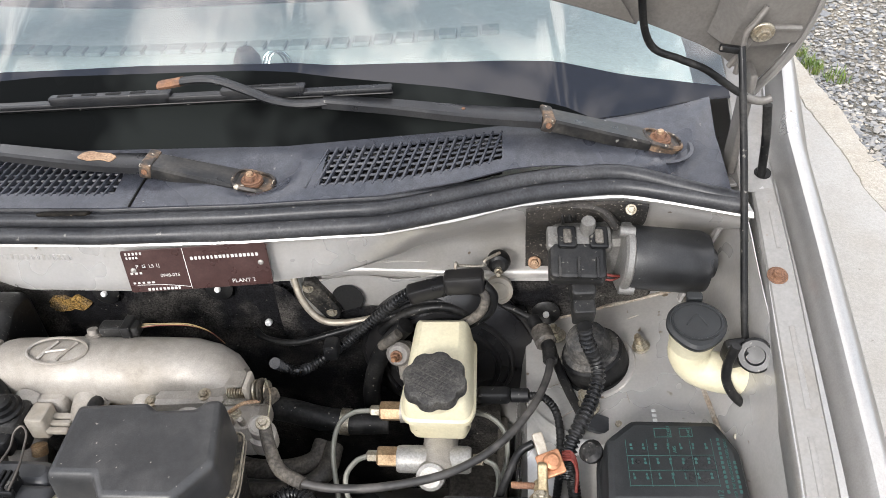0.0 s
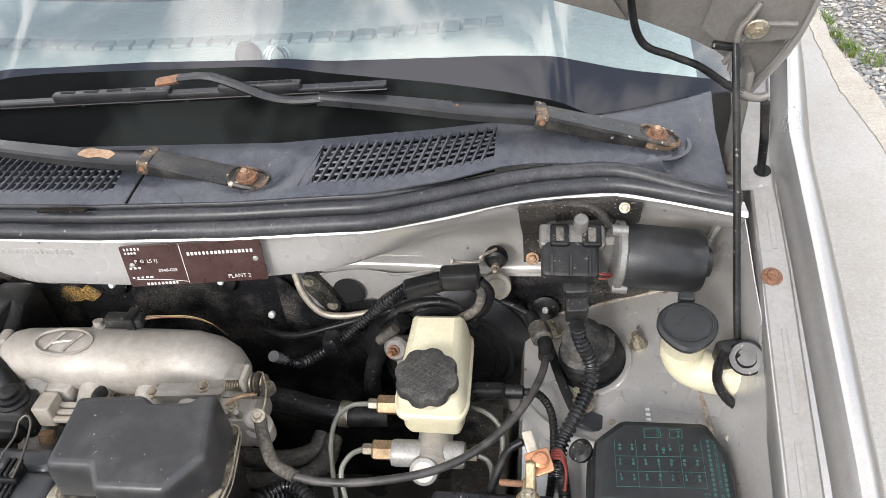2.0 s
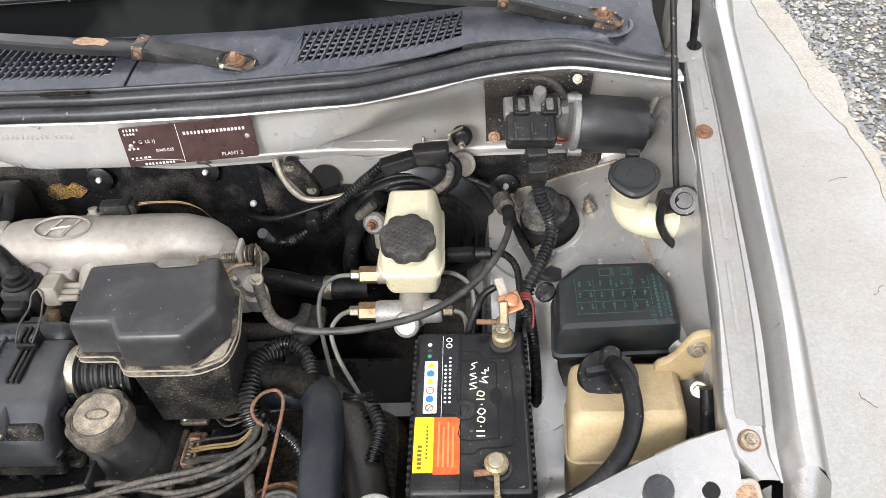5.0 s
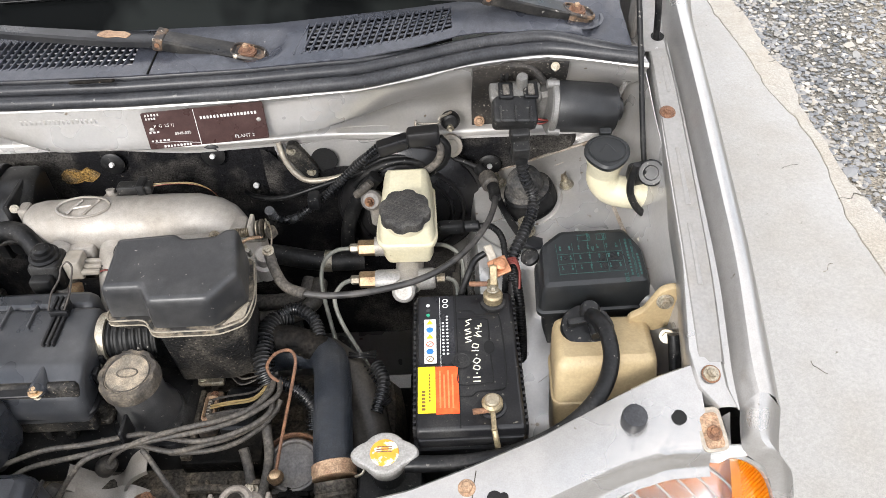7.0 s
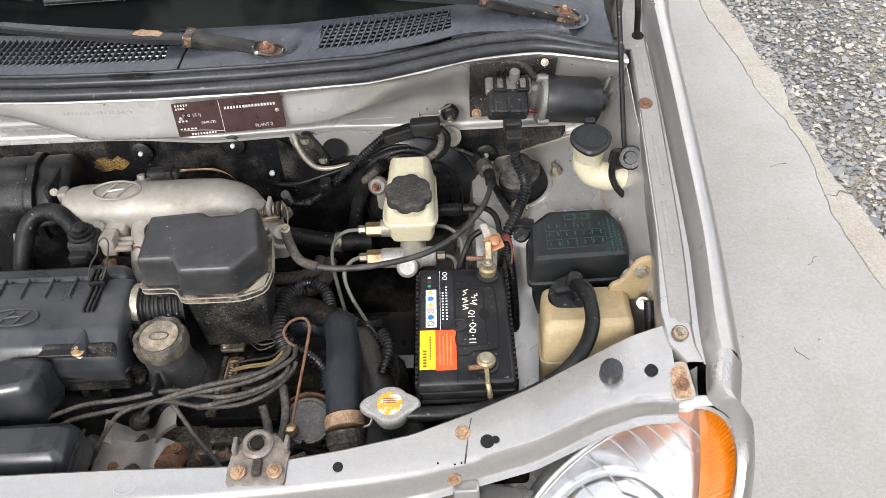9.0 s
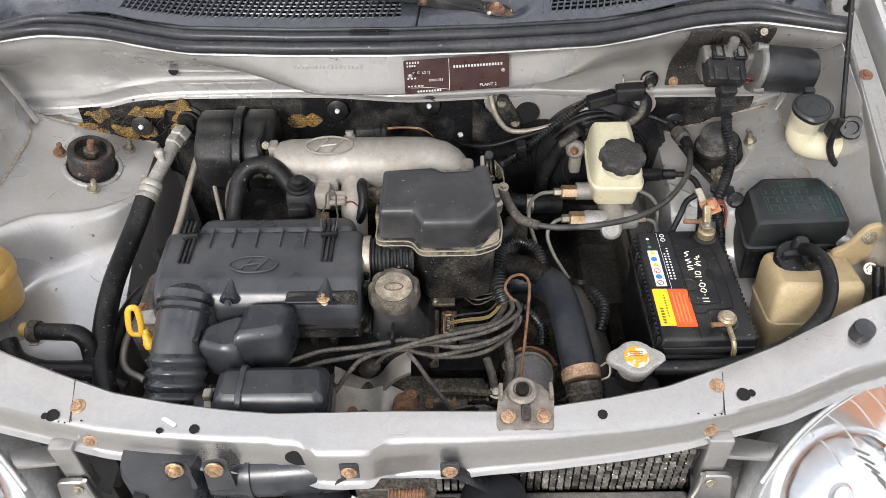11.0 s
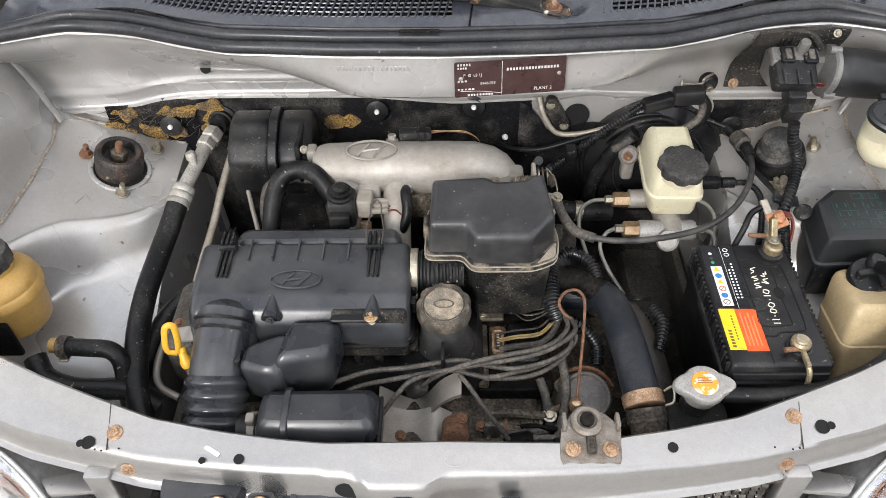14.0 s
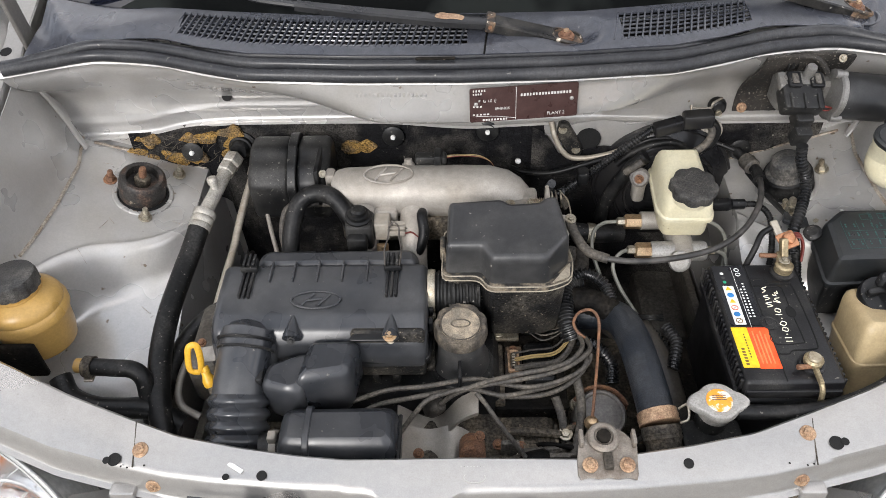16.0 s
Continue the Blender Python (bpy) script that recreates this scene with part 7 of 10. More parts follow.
def build_rad_hoses():
    h = thing("radiator_hose", "large black rubber radiator hose with rusty clamp", "radiator hose", (0.22, -0.33, 0.70))
    part("hose", woven([(0.140, -0.222, 0.752), (0.180, -0.222, 0.756), (0.212, -0.228, 0.762), (0.234, -0.250, 0.772), (0.244, -0.290, 0.780), (0.249, -0.34, 0.784), (0.253, -0.39, 0.782), (0.257, -0.432, 0.775)], 0.0242), HOSECLOTH, h)
    part("clamp", lathe([(0.0256, -0.009), (0.0268, -0.008), (0.0264, -0.003), (0.0274, 0.0), (0.0264, 0.003), (0.0268, 0.008), (0.0256, 0.009)], aim((0.2565, -0.426, 0.777), (0.14, -0.94, -0.30)), n=28), CLAMPTAN, h, "rusty tan spring clamp")
    part("clamp_ear", tube([(0.283, -0.418, 0.786), (0.294, -0.416, 0.792), (0.293, -0.434, 0.786), (0.283, -0.436, 0.78)], 0.0018, 6, 4), STEEL, h)
    part("neck", lathe([(0.0250, -0.004), (0.0262, 0.006), (0.0250, 0.009), (0.0262, 0.013), (0.0235, 0.018), (0.0235, 0.05)], aim((0.2585, -0.440, 0.772), (0.10, -0.80, -0.45)), n=24), GRIME, h)
    solo("lower_radiator_hose", tube([(0.225, -0.225, 0.75), (0.262, -0.262, 0.748), (0.287, -0.32, 0.725), (0.298, -0.38, 0.69), (0.30, -0.43, 0.63)], 0.027, 20, 6), BROWNRUB, "dark lower radiator hose behind the upper one", "radiator hose")
    c = thing("radiator_filler", "grey metal radiator filler with an orange label", "radiator filler", (0.322, -0.437, 0.77))
    m = aim((0.322, -0.437, 0.826), (0.0, -0.10, 1))
    outline = []
    for k in range(48):
        a = 2 * math.pi * k / 48
        ear = max(0, abs(math.cos(a)) - 0.80) / 0.20
        outline.append((math.cos(a) * (0.0265 + 0.0125 * ear ** 0.8), math.sin(a) * 0.0265))
    part("disc", tub(outline, [(-0.006, 0.001), (-0.004, 0), (0.002, 0), (0.0045, 0.0016), (0.0052, 0.004)], r=0.001, n=1, m=m), ALU, c)
    part("label", lathe([(0.0165, 0.0052), (0.0160, 0.0062), (0.004, 0.0064)], m, n=28), ORANGE, c, "peeling orange warning label")
    for k in range(3):
        part("print_bar", box(-0.009, 0.003 - 0.003 * k, 0.0063, 0.009, 0.0042 - 0.003 * k, 0.0067, 0.0001, m=m @ pose(0, 0.003, 0)), RUST, c)
    part("collar", lathe([(0.022, -0.022), (0.0235, -0.012), (0.0235, -0.004)], m, n=28), ALU, c)
    part("neck", lathe([(0.0195, -0.055), (0.0195, -0.02)], m, n=24), PLASTIC, c)
    part("tank_top", box(0.282, -0.485, 0.742, 0.362, -0.425, 0.775, 0.006), PLASTIC, c)
    solo("overflow_hose", tube([(0.345, -0.446, 0.818), (0.42, -0.450, 0.824), (0.480, -0.443, 0.834), (0.532, -0.425, 0.850), (0.568, -0.398, 0.868), (0.586, -0.362, 0.880), (0.586, -0.330, 0.892), (0.579, -0.304, 0.889), (0.575, -0.288, 0.878)], 0.0098, 14, 6), RUBBER, "black rubber overflow hose to the coolant tank", "hose")


HOSECLOTH = surf("woven_rubber", (0.015, 0.018, 0.023), 0.5, 0, (0.050, 0.051, 0.052), 0.6, s1=12, s2=600, grain=0.35, bump=0.6, dist=0.0008, spec=0.35)
build_rad_hoses()


# ---- brakes ----
def build_brakes():
    r = thing("brake_fluid_reservoir", "cream plastic brake fluid reservoir with black cap", "fluid reservoir", (0.345, -0.07, 0.82))
    body = [(0.309, -0.124), (0.381, -0.126), (0.388, -0.108), (0.385, 0.006), (0.308, 0.008), (0.302, -0.100)]
    part("lower_shell", tub(body, [(0.815, 0.014), (0.818, 0.009), (0.826, 0.006), (0.850, 0.005), (0.853, 0.002)], r=0.014), CREAM, r)
    part("seam", tub(body, [(0.851, 0.001), (0.8525, -0.0012), (0.8575, -0.0012), (0.860, 0.001)], r=0.014), CREAM, r)
    rings = []
    for z, d, back in ((0.858, 0.001, 0.0), (0.872, 0.003, 0.003), (0.888, 0.005, 0.008), (0.899, 0.008, 0.011), (0.906, 0.012, 0.015), (0.909, 0.018, 0.021)):
        ring = rounded(inset(body, d), max(0.004, 0.014 - 0.4 * d), 4)
        rings.append([vec(p.x, min(p.y, 0.004 - back), z - 0.012 * ease(-0.03, -0.12, p.y) * ease(0.858, 0.909, z)) for p in ring])
    part("upper_shell", strip(bmesh.new(), rings), CREAM, r)
    m = aim((0.346, -0.110, 0.900), (0.03, -0.16, 1))
    part("neck", lathe([(0.028, -0.012), (0.028, 0.008)], m, n=24), CREAM, r)
    cap = part("cap", lathe([(0.033, 0.002), (0.0358, 0.004), (0.0358, 0.015), (0.0345, 0.0175), (0.031, 0.0182), (0.010, 0.0182), (0.001, 0.0182)], m, n=96, lobes=8, depth=0.10, span=(-1, 0.0178)), CAPBLACK, r, "scalloped black screw cap")
    for k in range(9):
        w = 0.026 * math.sqrt(max(0.05, 1 - ((k - 4) / 4.6) ** 2))
        part("knurl", box(-w, -0.0009 + 0.0058 * (k - 4), 0.018, w, 0.0009 + 0.0058 * (k - 4), 0.0188, 0.0004, m=m @ pose(0, 0, 0, 0, 0, 38)), CAPBLACK, cap)
        part("knurl", box(-w, -0.0009 + 0.0058 * (k - 4), 0.018, w, 0.0009 + 0.0058 * (k - 4), 0.0188, 0.0004, m=m @ pose(0, 0, 0, 0, 0, -38)), CAPBLACK, cap)
    c = thing("brake_master_cylinder", "aluminium brake master cylinder with brassy unions", "master cylinder", (0.34, -0.07, 0.76))
    part("barrel", lathe([(0.019, 0), (0.021, 0.01), (0.0205, 0.15), (0.017, 0.165), (0.008, 0.168)], aim((0.345, 0.02, 0.795), (0, -1, 0.02)), n=24), CASTAL, c)
    part("cross_body", lathe([(0.015, 0), (0.016, 0.004), (0.016, 0.082), (0.014, 0.086)], aim((0.296, -0.130, 0.797), (1, 0, 0)), n=22), ALU, c)
    part("end_disc", lathe([(0.0165, 0), (0.0175, 0.004), (0.016, 0.010), (0.012, 0.012)], aim((0.337, -0.150, 0.795), (0, -0.75, 0.6)), n=24), ALU, c)
    part("upper_body", lathe([(0.015, 0), (0.015, 0.05)], aim((0.292, -0.060, 0.800), (1, 0, 0)), n=20), CASTAL, c)
    part("mount_flange", lathe([(0.016, 0), (0.016, 0.008), (0.012, 0.012)], aim((0.291, -0.012, 0.853), (-0.1, -1, 0.5)), n=18), CANGREY, c)
    part("mount_arm", box(0.285, -0.015, 0.80, 0.305, 0.01, 0.855, 0.005), CASTAL, c)
    again("stud_and_nut", RUSTSTUD, c, (0.288, -0.024, 0.858), (-0.15, -1, 0.5), 0.7)
    for y, x in ((-0.060, 0.292), (-0.128, 0.298)):
        part("union", lathe([(0.0125, 0), (0.0125, 0.024), (0.0105, 0.026)], aim((x, y, 0.798), (-1, 0, 0.02)), n=6), BRASS, c, "brassy hexagonal union")
        part("union_nut", lathe([(0.007, 0), (0.007, 0.012), (0.004, 0.014)], aim((x - 0.025, y, 0.799), (-1, 0, 0.02)), n=6), STEEL, c)
    part("end_nut", lathe([(0.007, 0), (0.007, 0.012)], aim((0.384, -0.130, 0.797), (1, 0, 0)), n=6), STEEL, c)
    b = thing("brake_booster", "large round black brake booster at the firewall", "brake booster", (0.345, 0.04, 0.68))
    part("drum", lathe([(0.03, -0.015), (0.055, -0.006), (0.095, 0.006), (0.112, 0.018), (0.115, 0.030), (0.110, 0.045), (0.08, 0.05)], aim((0.345, 0.022, 0.795), (0, 1, 0)), n=48), BOOST, b)
    part("rim", lathe([(0.113, 0.022), (0.118, 0.024), (0.118, 0.030), (0.113, 0.032)], aim((0.345, 0.022, 0.795), (0, 1, 0)), n=48, caps=(False, False)), BOOST, b)
    for r0, z0 in ((0.084, 0.0015), (0.066, -0.0035)):
        part("ridge", lathe([(r0 - 0.003, z0), (r0 - 0.001, z0 - 0.0035), (r0 + 0.002, z0 - 0.003), (r0 + 0.004, z0 + 0.002)], aim((0.345, 0.022, 0.795), (0, 1, 0)), n=48, caps=(False, False)), BOOST, b)
    group = "brake pipes"
    for pts in ([(0.255, -0.060, 0.799), (0.232, -0.062, 0.797), (0.215, -0.076, 0.79), (0.211, -0.105, 0.775), (0.222, -0.150, 0.755), (0.240, -0.205, 0.72), (0.25, -0.24, 0.68)],
                [(0.262, -0.128, 0.800), (0.246, -0.136, 0.797), (0.236, -0.152, 0.785), (0.246, -0.180, 0.765), (0.275, -0.22, 0.735), (0.30, -0.25, 0.70)],
                [(0.398, -0.130, 0.797), (0.410, -0.136, 0.793), (0.413, -0.15, 0.775), (0.40, -0.18, 0.73), (0.39, -0.21, 0.68)],
                [(0.365, -0.060, 0.800), (0.400, -0.072, 0.806), (0.421, -0.090, 0.795), (0.421, -0.115, 0.768), (0.405, -0.15, 0.72)]):
        solo("brake_pipe", tube(pts, 0.0032, 8, 6), PIPE, "thin grey-green steel brake pipe", "pipe", group)
    solo("fluid_level_sensor", join(box(0.388, -0.078, 0.832, 0.428, -0.060, 0.848, 0.004), lathe([(0.0085, 0), (0.0085, 0.02), (0.006, 0.022)], aim((0.428, -0.069, 0.840), (1, 0, 0)), n=14)), PLASTIC, "black level sensor plug on the reservoir", "sensor plug")
    solo("sensor_lead", tube([(0.448, -0.069, 0.84), (0.468, -0.075, 0.842), (0.482, -0.098, 0.835), (0.484, -0.13, 0.80), (0.478, -0.16, 0.75)], 0.005, 10, 6, ribs=(0.004, 0.12)), RUBBER, "black ribbed sensor lead near the tower", "wire")


CAPBLACK = surf("cap_black", (0.030, 0.029, 0.028), 0.5, 0, (0.09, 0.085, 0.075), 0.7, s1=40, s2=500, grain=0.4, bump=0.4)
BOOST = surf("booster_black", (0.010, 0.010, 0.011), 0.32, 0, (0.03, 0.028, 0.026), 0.5, s1=12, s2=200, bump=0.1)
PIPE = surf("coated_pipe", (0.22, 0.22, 0.19), 0.42, 0.4, (0.14, 0.13, 0.11), 0.5, s1=40, bump=0.1)
build_brakes()


def build_cables():
    c = thing("throttle_cable", "grey-black throttle cable sweeping past the reservoir", "cable", (0.30, -0.20, 0.83))
    part("sleeve", tube([(0.160, -0.152, 0.885), (0.168, -0.172, 0.872), (0.184, -0.196, 0.862), (0.212, -0.211, 0.860)], 0.0072, 12, 6), OLDRUBBER, c, "scuffed grey rubber sleeve")
    part("cable", tube([(0.205, -0.209, 0.860), (0.245, -0.215, 0.859), (0.300, -0.212, 0.860), (0.365, -0.195, 0.862), (0.415, -0.160, 0.864), (0.452, -0.110, 0.866), (0.470, -0.065, 0.866), (0.476, -0.03, 0.866)], 0.0046, 10, 7), CABLE, c)
    part("boot", tube([(0.475, -0.038, 0.866), (0.474, -0.018, 0.867), (0.466, 0.006, 0.868), (0.455, 0.028, 0.872)], 0.009, 12, 5), RUBBER, c)
    part("adjuster", lathe([(0.0125, -0.012), (0.0135, -0.008), (0.0135, 0.010), (0.011, 0.013)], aim((0.468, 0.000, 0.868), (0.25, -0.9, 0)), n=10), OLDRUBBER, c)
    solo("speedometer_cable", tube([(0.455, 0.028, 0.872), (0.42, 0.045, 0.878), (0.375, 0.050, 0.882), (0.325, 0.045, 0.882), (0.27, 0.030, 0.872), (0.21, 0.015, 0.862), (0.15, 0.012, 0.845), (0.105, 0.030, 0.835), (0.085, 0.05, 0.83)], 0.0042, 10, 6), RUBBER, "thin black cable along the firewall", "cable")
    solo("firewall_conduit", tube([(0.310, 0.012, 0.934), (0.279, 0.012, 0.906), (0.237, 0.012, 0.865), (0.202, 0.012, 0.832), (0.172, 0.000, 0.817), (0.160, -0.020, 0.827), (0.142, -0.020, 0.833), (0.144, -0.050, 0.872)], 0.0070, 14, 6, ribs=(0.0054, 0.30)), CONDUIT, "black corrugated conduit along the firewall", "wiring conduit")
    solo("conduit_clip", box(0.192, -0.012, 0.836, 0.210, 0.012, 0.858, 0.003), PLASTIC, "small black plastic conduit clip", "clip")
    s = thing("solenoid_valve", "black solenoid valve with grey hoses by the cowl", "solenoid valve", (0.36, 0.01, 0.92))
    part("plug_body", box(-0.030, -0.010, -0.010, 0.018, 0.010, 0.010, 0.003, m=pose(0.335, 0.012, 0.936, 0, -12, 8)), BOOST, s)
    part("coil", box(-0.022, -0.012, -0.012, 0.026, 0.012, 0.013, 0.004, m=pose(0.372, 0.014, 0.945, 0, -4, 0)), BOOST, s)
    part("bracket", tube([(0.364, 0.022, 0.948), (0.364, 0.028, 0.962), (0.368, 0.034, 0.954), (0.396, 0.034, 0.953), (0.399, 0.034, 0.962), (0.416, 0.048, 0.962)], 0.0020, 8, 4), DULLSTEEL, s, "bent wire bracket")
    part("mount", lathe([(0.014, 0), (0.015, 0.006), (0.012, 0.014), (0.008, 0.016)], aim((0.414, 0.060, 0.942), (0, -1, 0.2)), n=24), RUBBER, s)
    again("stud_and_nut", STUD, s, (0.414, 0.046, 0.938), (0, -1, 0.2), 0.7)
    for pts, m in (([(0.392, 0.012, 0.940), (0.399, 0.008, 0.925), (0.392, 0.004, 0.905), (0.370, 0.0, 0.890), (0.345, -0.002, 0.882)], OLDRUBBER), ([(0.397, 0.014, 0.942), (0.408, 0.012, 0.925), (0.403, 0.01, 0.902), (0.385, 0.01, 0.885), (0.37, 0.015, 0.87)], RUBBER)):
        part("hose", tube(pts, 0.006, 10, 6), m, s)
    for k, pts in enumerate(([(0.271, 0.036, 0.870), (0.306, 0.036, 0.891), (0.339, 0.036, 0.895), (0.373, 0.036, 0.883), (0.404, 0.036, 0.852), (0.427, 0.036, 0.811)], [(0.261, 0.030, 0.848), (0.283, 0.030, 0.870), (0.313, 0.030, 0.886), (0.346, 0.030, 0.890), (0.375, 0.030, 0.876), (0.399, 0.030, 0.846), (0.418, 0.030, 0.806)])):
        solo("vacuum_hose", tube(pts, 0.0065 if k else 0.0045, 10, 6), RUBBER, "black vacuum hose arching over the booster", "hose", "vacuum hoses")
    solo("booster_hose", tube([(0.300, 0.004, 0.884), (0.277, 0.004, 0.856), (0.256, 0.004, 0.817), (0.242, 0.004, 0.767), (0.239, 0.004, 0.715)], 0.0115, 14, 6), RUBBER, "black booster vacuum hose by the firewall", "hose")
    solo("pale_hose_end", tube([(0.292, -0.012, 0.885), (0.280, -0.012, 0.873), (0.268, -0.008, 0.860)], 0.0065, 12, 4), OLDRUBBER, "short grey hose end beside the reservoir", "hose")
    f = thing("firewall_fitting", "dirty metal fitting plate with a rubber pipe", "pipe fitting", (0.165, 0.06, 0.86))
    part("plate", tub([(0.160, 0.890), (0.186, 0.848), (0.203, 0.850), (0.206, 0.864), (0.178, 0.914), (0.163, 0.915)], [(-0.066, 0.001), (-0.064, 0), (-0.053, 0), (-0.051, 0.002)], r=0.007, m=Matrix(((1, 0, 0, 0), (0, 0, -1, 0), (0, 1, 0, 0), (0, 0, 0, 1)))), DIRTY, f, "speckled black mounting plate")
    for x, z in ((0.169, 0.904), (0.194, 0.863)):
        again("bolt", BOLT, f, (x, 0.052, z), (0, -1, 0.2), 0.8)
    part("pipe", tube([(0.150, 0.060, 0.915), (0.157, 0.050, 0.890), (0.170, 0.045, 0.866), (0.187, 0.043, 0.853), (0.215, 0.042, 0.853), (0.248, 0.042, 0.860), (0.268, 0.038, 0.872)], 0.0046, 10, 6), PALEPIPE, f, "dirty pale rubber pipe")
    solo("blanking_plug", lathe([(0.017, -0.014), (0.0185, -0.002), (0.018, 0.001), (0.013, 0.003), (0.011, 0.0015), (0.002, 0.002)], aim((0.413, 0.050, 0.899), (0, -1, 0.35)), n=24), PALE, "grey plastic blanking plug in the firewall", "blanking plug")
    h = thing("heater_hose", "black heater hose with a plated clamp", "hose", (0.18, -0.05, 0.74))
    part("hose", tube([(0.105, -0.035, 0.775), (0.14, -0.040, 0.774), (0.185, -0.048, 0.768), (0.225, -0.050, 0.764), (0.27, -0.045, 0.76)], 0.0155, 18, 6), RUBBER, h)
    part("clamp", lathe([(0.0172, -0.006), (0.0172, 0.006)], aim((0.216, -0.050, 0.765), (1, -0.04, -0.08)), n=22), STEEL, h, "plated spring clamp")
    for pts in ([(0.07, -0.09, 0.73), (0.10, -0.10, 0.732), (0.145, -0.098, 0.73), (0.178, -0.088, 0.735), (0.185, -0.065, 0.74)], [(0.065, -0.125, 0.725), (0.11, -0.132, 0.728), (0.165, -0.128, 0.73), (0.195, -0.105, 0.735), (0.20, -0.07, 0.74)]):
        solo("coolant_hose", tube(pts, 0.0125, 14, 6), OLDRUBBER, "grey coolant hose below the master cylinder", "hose", "coolant hoses")


CABLE = surf("cable_black", (0.028, 0.027, 0.026), 0.42, 0, (0.12, 0.11, 0.10), 0.5, s1=30, bump=0.05)
build_cables()


# ---- battery ----
BX0, BX1, BY0, BY1, BZ = 0.357, 0.485, -0.421, -0.206, 0.843


def build_battery():
    b = thing("car_battery", "black car battery with warning labels and corroded posts", "battery", (0.421, -0.313, 0.66))
    part("case", tub(rect(BX0 + 0.003, BY0 + 0.004, BX1 - 0.003, BY1 - 0.003), [(0.66, 0), (0.80, 0), (0.802, -0.001)], r=0.006), BATT, b)
    part("lid_rim", tub(rect(BX0 - 0.001, BY0, BX1 + 0.001, BY1), [(0.797, 0), (0.799, -0.002), (0.808, -0.002), (0.811, 0.001)], r=0.007), BATT, b)
    lid = part("lid", tub(rect(BX0, BY0, BX1, BY1), [(0.81, 0.001), (BZ - 0.004, 0.001), (BZ - 0.001, 0.003), (BZ, 0.006)], r=0.006), BATT, b, "black moulded battery lid")
    part("front_step", box(BX0 + 0.003, BY0 - 0.003, 0.815, BX1 - 0.003, BY0 + 0.004, 0.829, 0.002), BATT, b)
    for k in range(24):
        y = BY0 + 0.008 + 0.0085 * k
        for x, s in ((BX1 + 0.0005, 1), (BX0 - 0.0005, -1)):
            part("tooth", box(x - 0.0025, y, 0.815, x + 0.0025, y + 0.0045, 0.838, 0.001), BATT, lid)
    Z = BZ + 0.0002
    part("glossy_label", tub(rect(0.362, -0.325, 0.4065, -0.211), [(Z, 0), (Z + 0.0004, 0)], r=0.002), GLOSSLABEL, lid, "glossy black printed label")
    part("yellow_label", tub(rect(0.3605, -0.396, 0.3815, -0.3285), [(Z + 0.0001, 0), (Z + 0.0006, 0)], r=0.001), LABELYEL, lid, "yellow warning label")
    part("red_label", tub(rect(0.3815, -0.398, 0.4095, -0.329), [(Z + 0.0001, 0), (Z + 0.0006, 0)], r=0.001), LABELRED, lid, "orange-red warning label")
    Y = Z + 0.0007
    for k in range(4):
        part("print_bar", box(0.386 + 0.005 * k, -0.39, Y - 0.0002, 0.388 + 0.005 * k, -0.335 - 0.006 * (k % 2), Y + 0.0001, 0.0001), LABELORANGE, lid)
    for x, y0, y1, w in ((0.365, -0.392, -0.362, 0.0045), (0.3735, -0.38, -0.338, 0.002)):
        n = 6 if w > 0.003 else 9
        for k in range(n):
            yy = y0 + (y1 - y0) * k / n
            part("print_bar", box(x, yy, Y - 0.0002, x + w, yy + (y1 - y0) / n * 0.65, Y + 0.0001, 0.0001), BROWNINK, lid)
    part("symbol_strip", tub(rect(0.3685, -0.3235, 0.3835, -0.2515), [(Z + 0.0003, 0), (Z + 0.0006, 0)], r=0.001), WHITE, lid, "white strip of safety symbols")
    for k in range(6):
        y = -0.3165 + 0.0118 * k
        m = (OUTLINE, BLUEINK, OUTLINE, LABELYEL, BLUEINK, LABELYEL)[k]
        if m == OUTLINE:
            s = part("symbol", ellipse_ring((0.3755, y, Y), 0.0042, 0.0042, 0.0006, (0, 0, 1), 18), LABELRED if k == 2 else BROWNINK, lid)
            part("symbol_bar", box(-0.0035, -0.0004, 0, 0.0035, 0.0004, 0.0004, 0.0001, m=pose(0.3755, y, Y - 0.0002, 0, 0, 45)), BROWNINK, s)
        elif m == BLUEINK:
            part("symbol", lathe([(0.0045, 0), (0.0045, 0.0003)], pose(0.3755, y, Y - 0.0002), n=18), m, lid)
        else:
            part("symbol", lathe([(0.0052, 0), (0.0052, 0.0003)], pose(0.3755, y, Y - 0.0002, 0, 0, 90), n=3), m, lid)
    for k, m in enumerate((GREENDOT, OUTLINE, WHITE)):
        part("indicator", lathe([(0.0025, 0), (0.0025, 0.0003)], pose(0.3735, -0.244 + 0.0085 * k, Y - 0.0003), n=14), m, lid)
    for k in range(12):
        for j in range(2):
            if k < 10 or j == 1:
                part("print_dot", lathe([(0.0015, 0), (0.0015, 0.0003)], pose(0.3925 + 0.0052 * j, -0.309 + 0.0056 * k, Y - 0.0003), n=8), WHITE, lid)
    part("rule", box(0.3885, -0.33, Y - 0.0004, 0.3890, -0.214, Y - 0.0001, 0.0001), WHITE, lid)
    for k in range(2):
        part("symbol", ellipse_ring((0.396, -0.229 + 0.009 * k, Y - 0.0002), 0.0032, 0.003, 0.0006, (0, 0, 1), 12), WHITE, lid)
    # raised lines of the lid
    groove = [(0.4105, -0.238), (0.430, -0.240), (0.436, -0.247), (0.458, -0.249), (0.466, -0.258), (0.467, -0.352), (0.458, -0.366), (0.432, -0.368), (0.424, -0.374), (0.4105, -0.374)]
    part("groove", tube([(x, y, Z) for x, y in groove], 0.0011, 6, 3), HOLEMAT, lid)
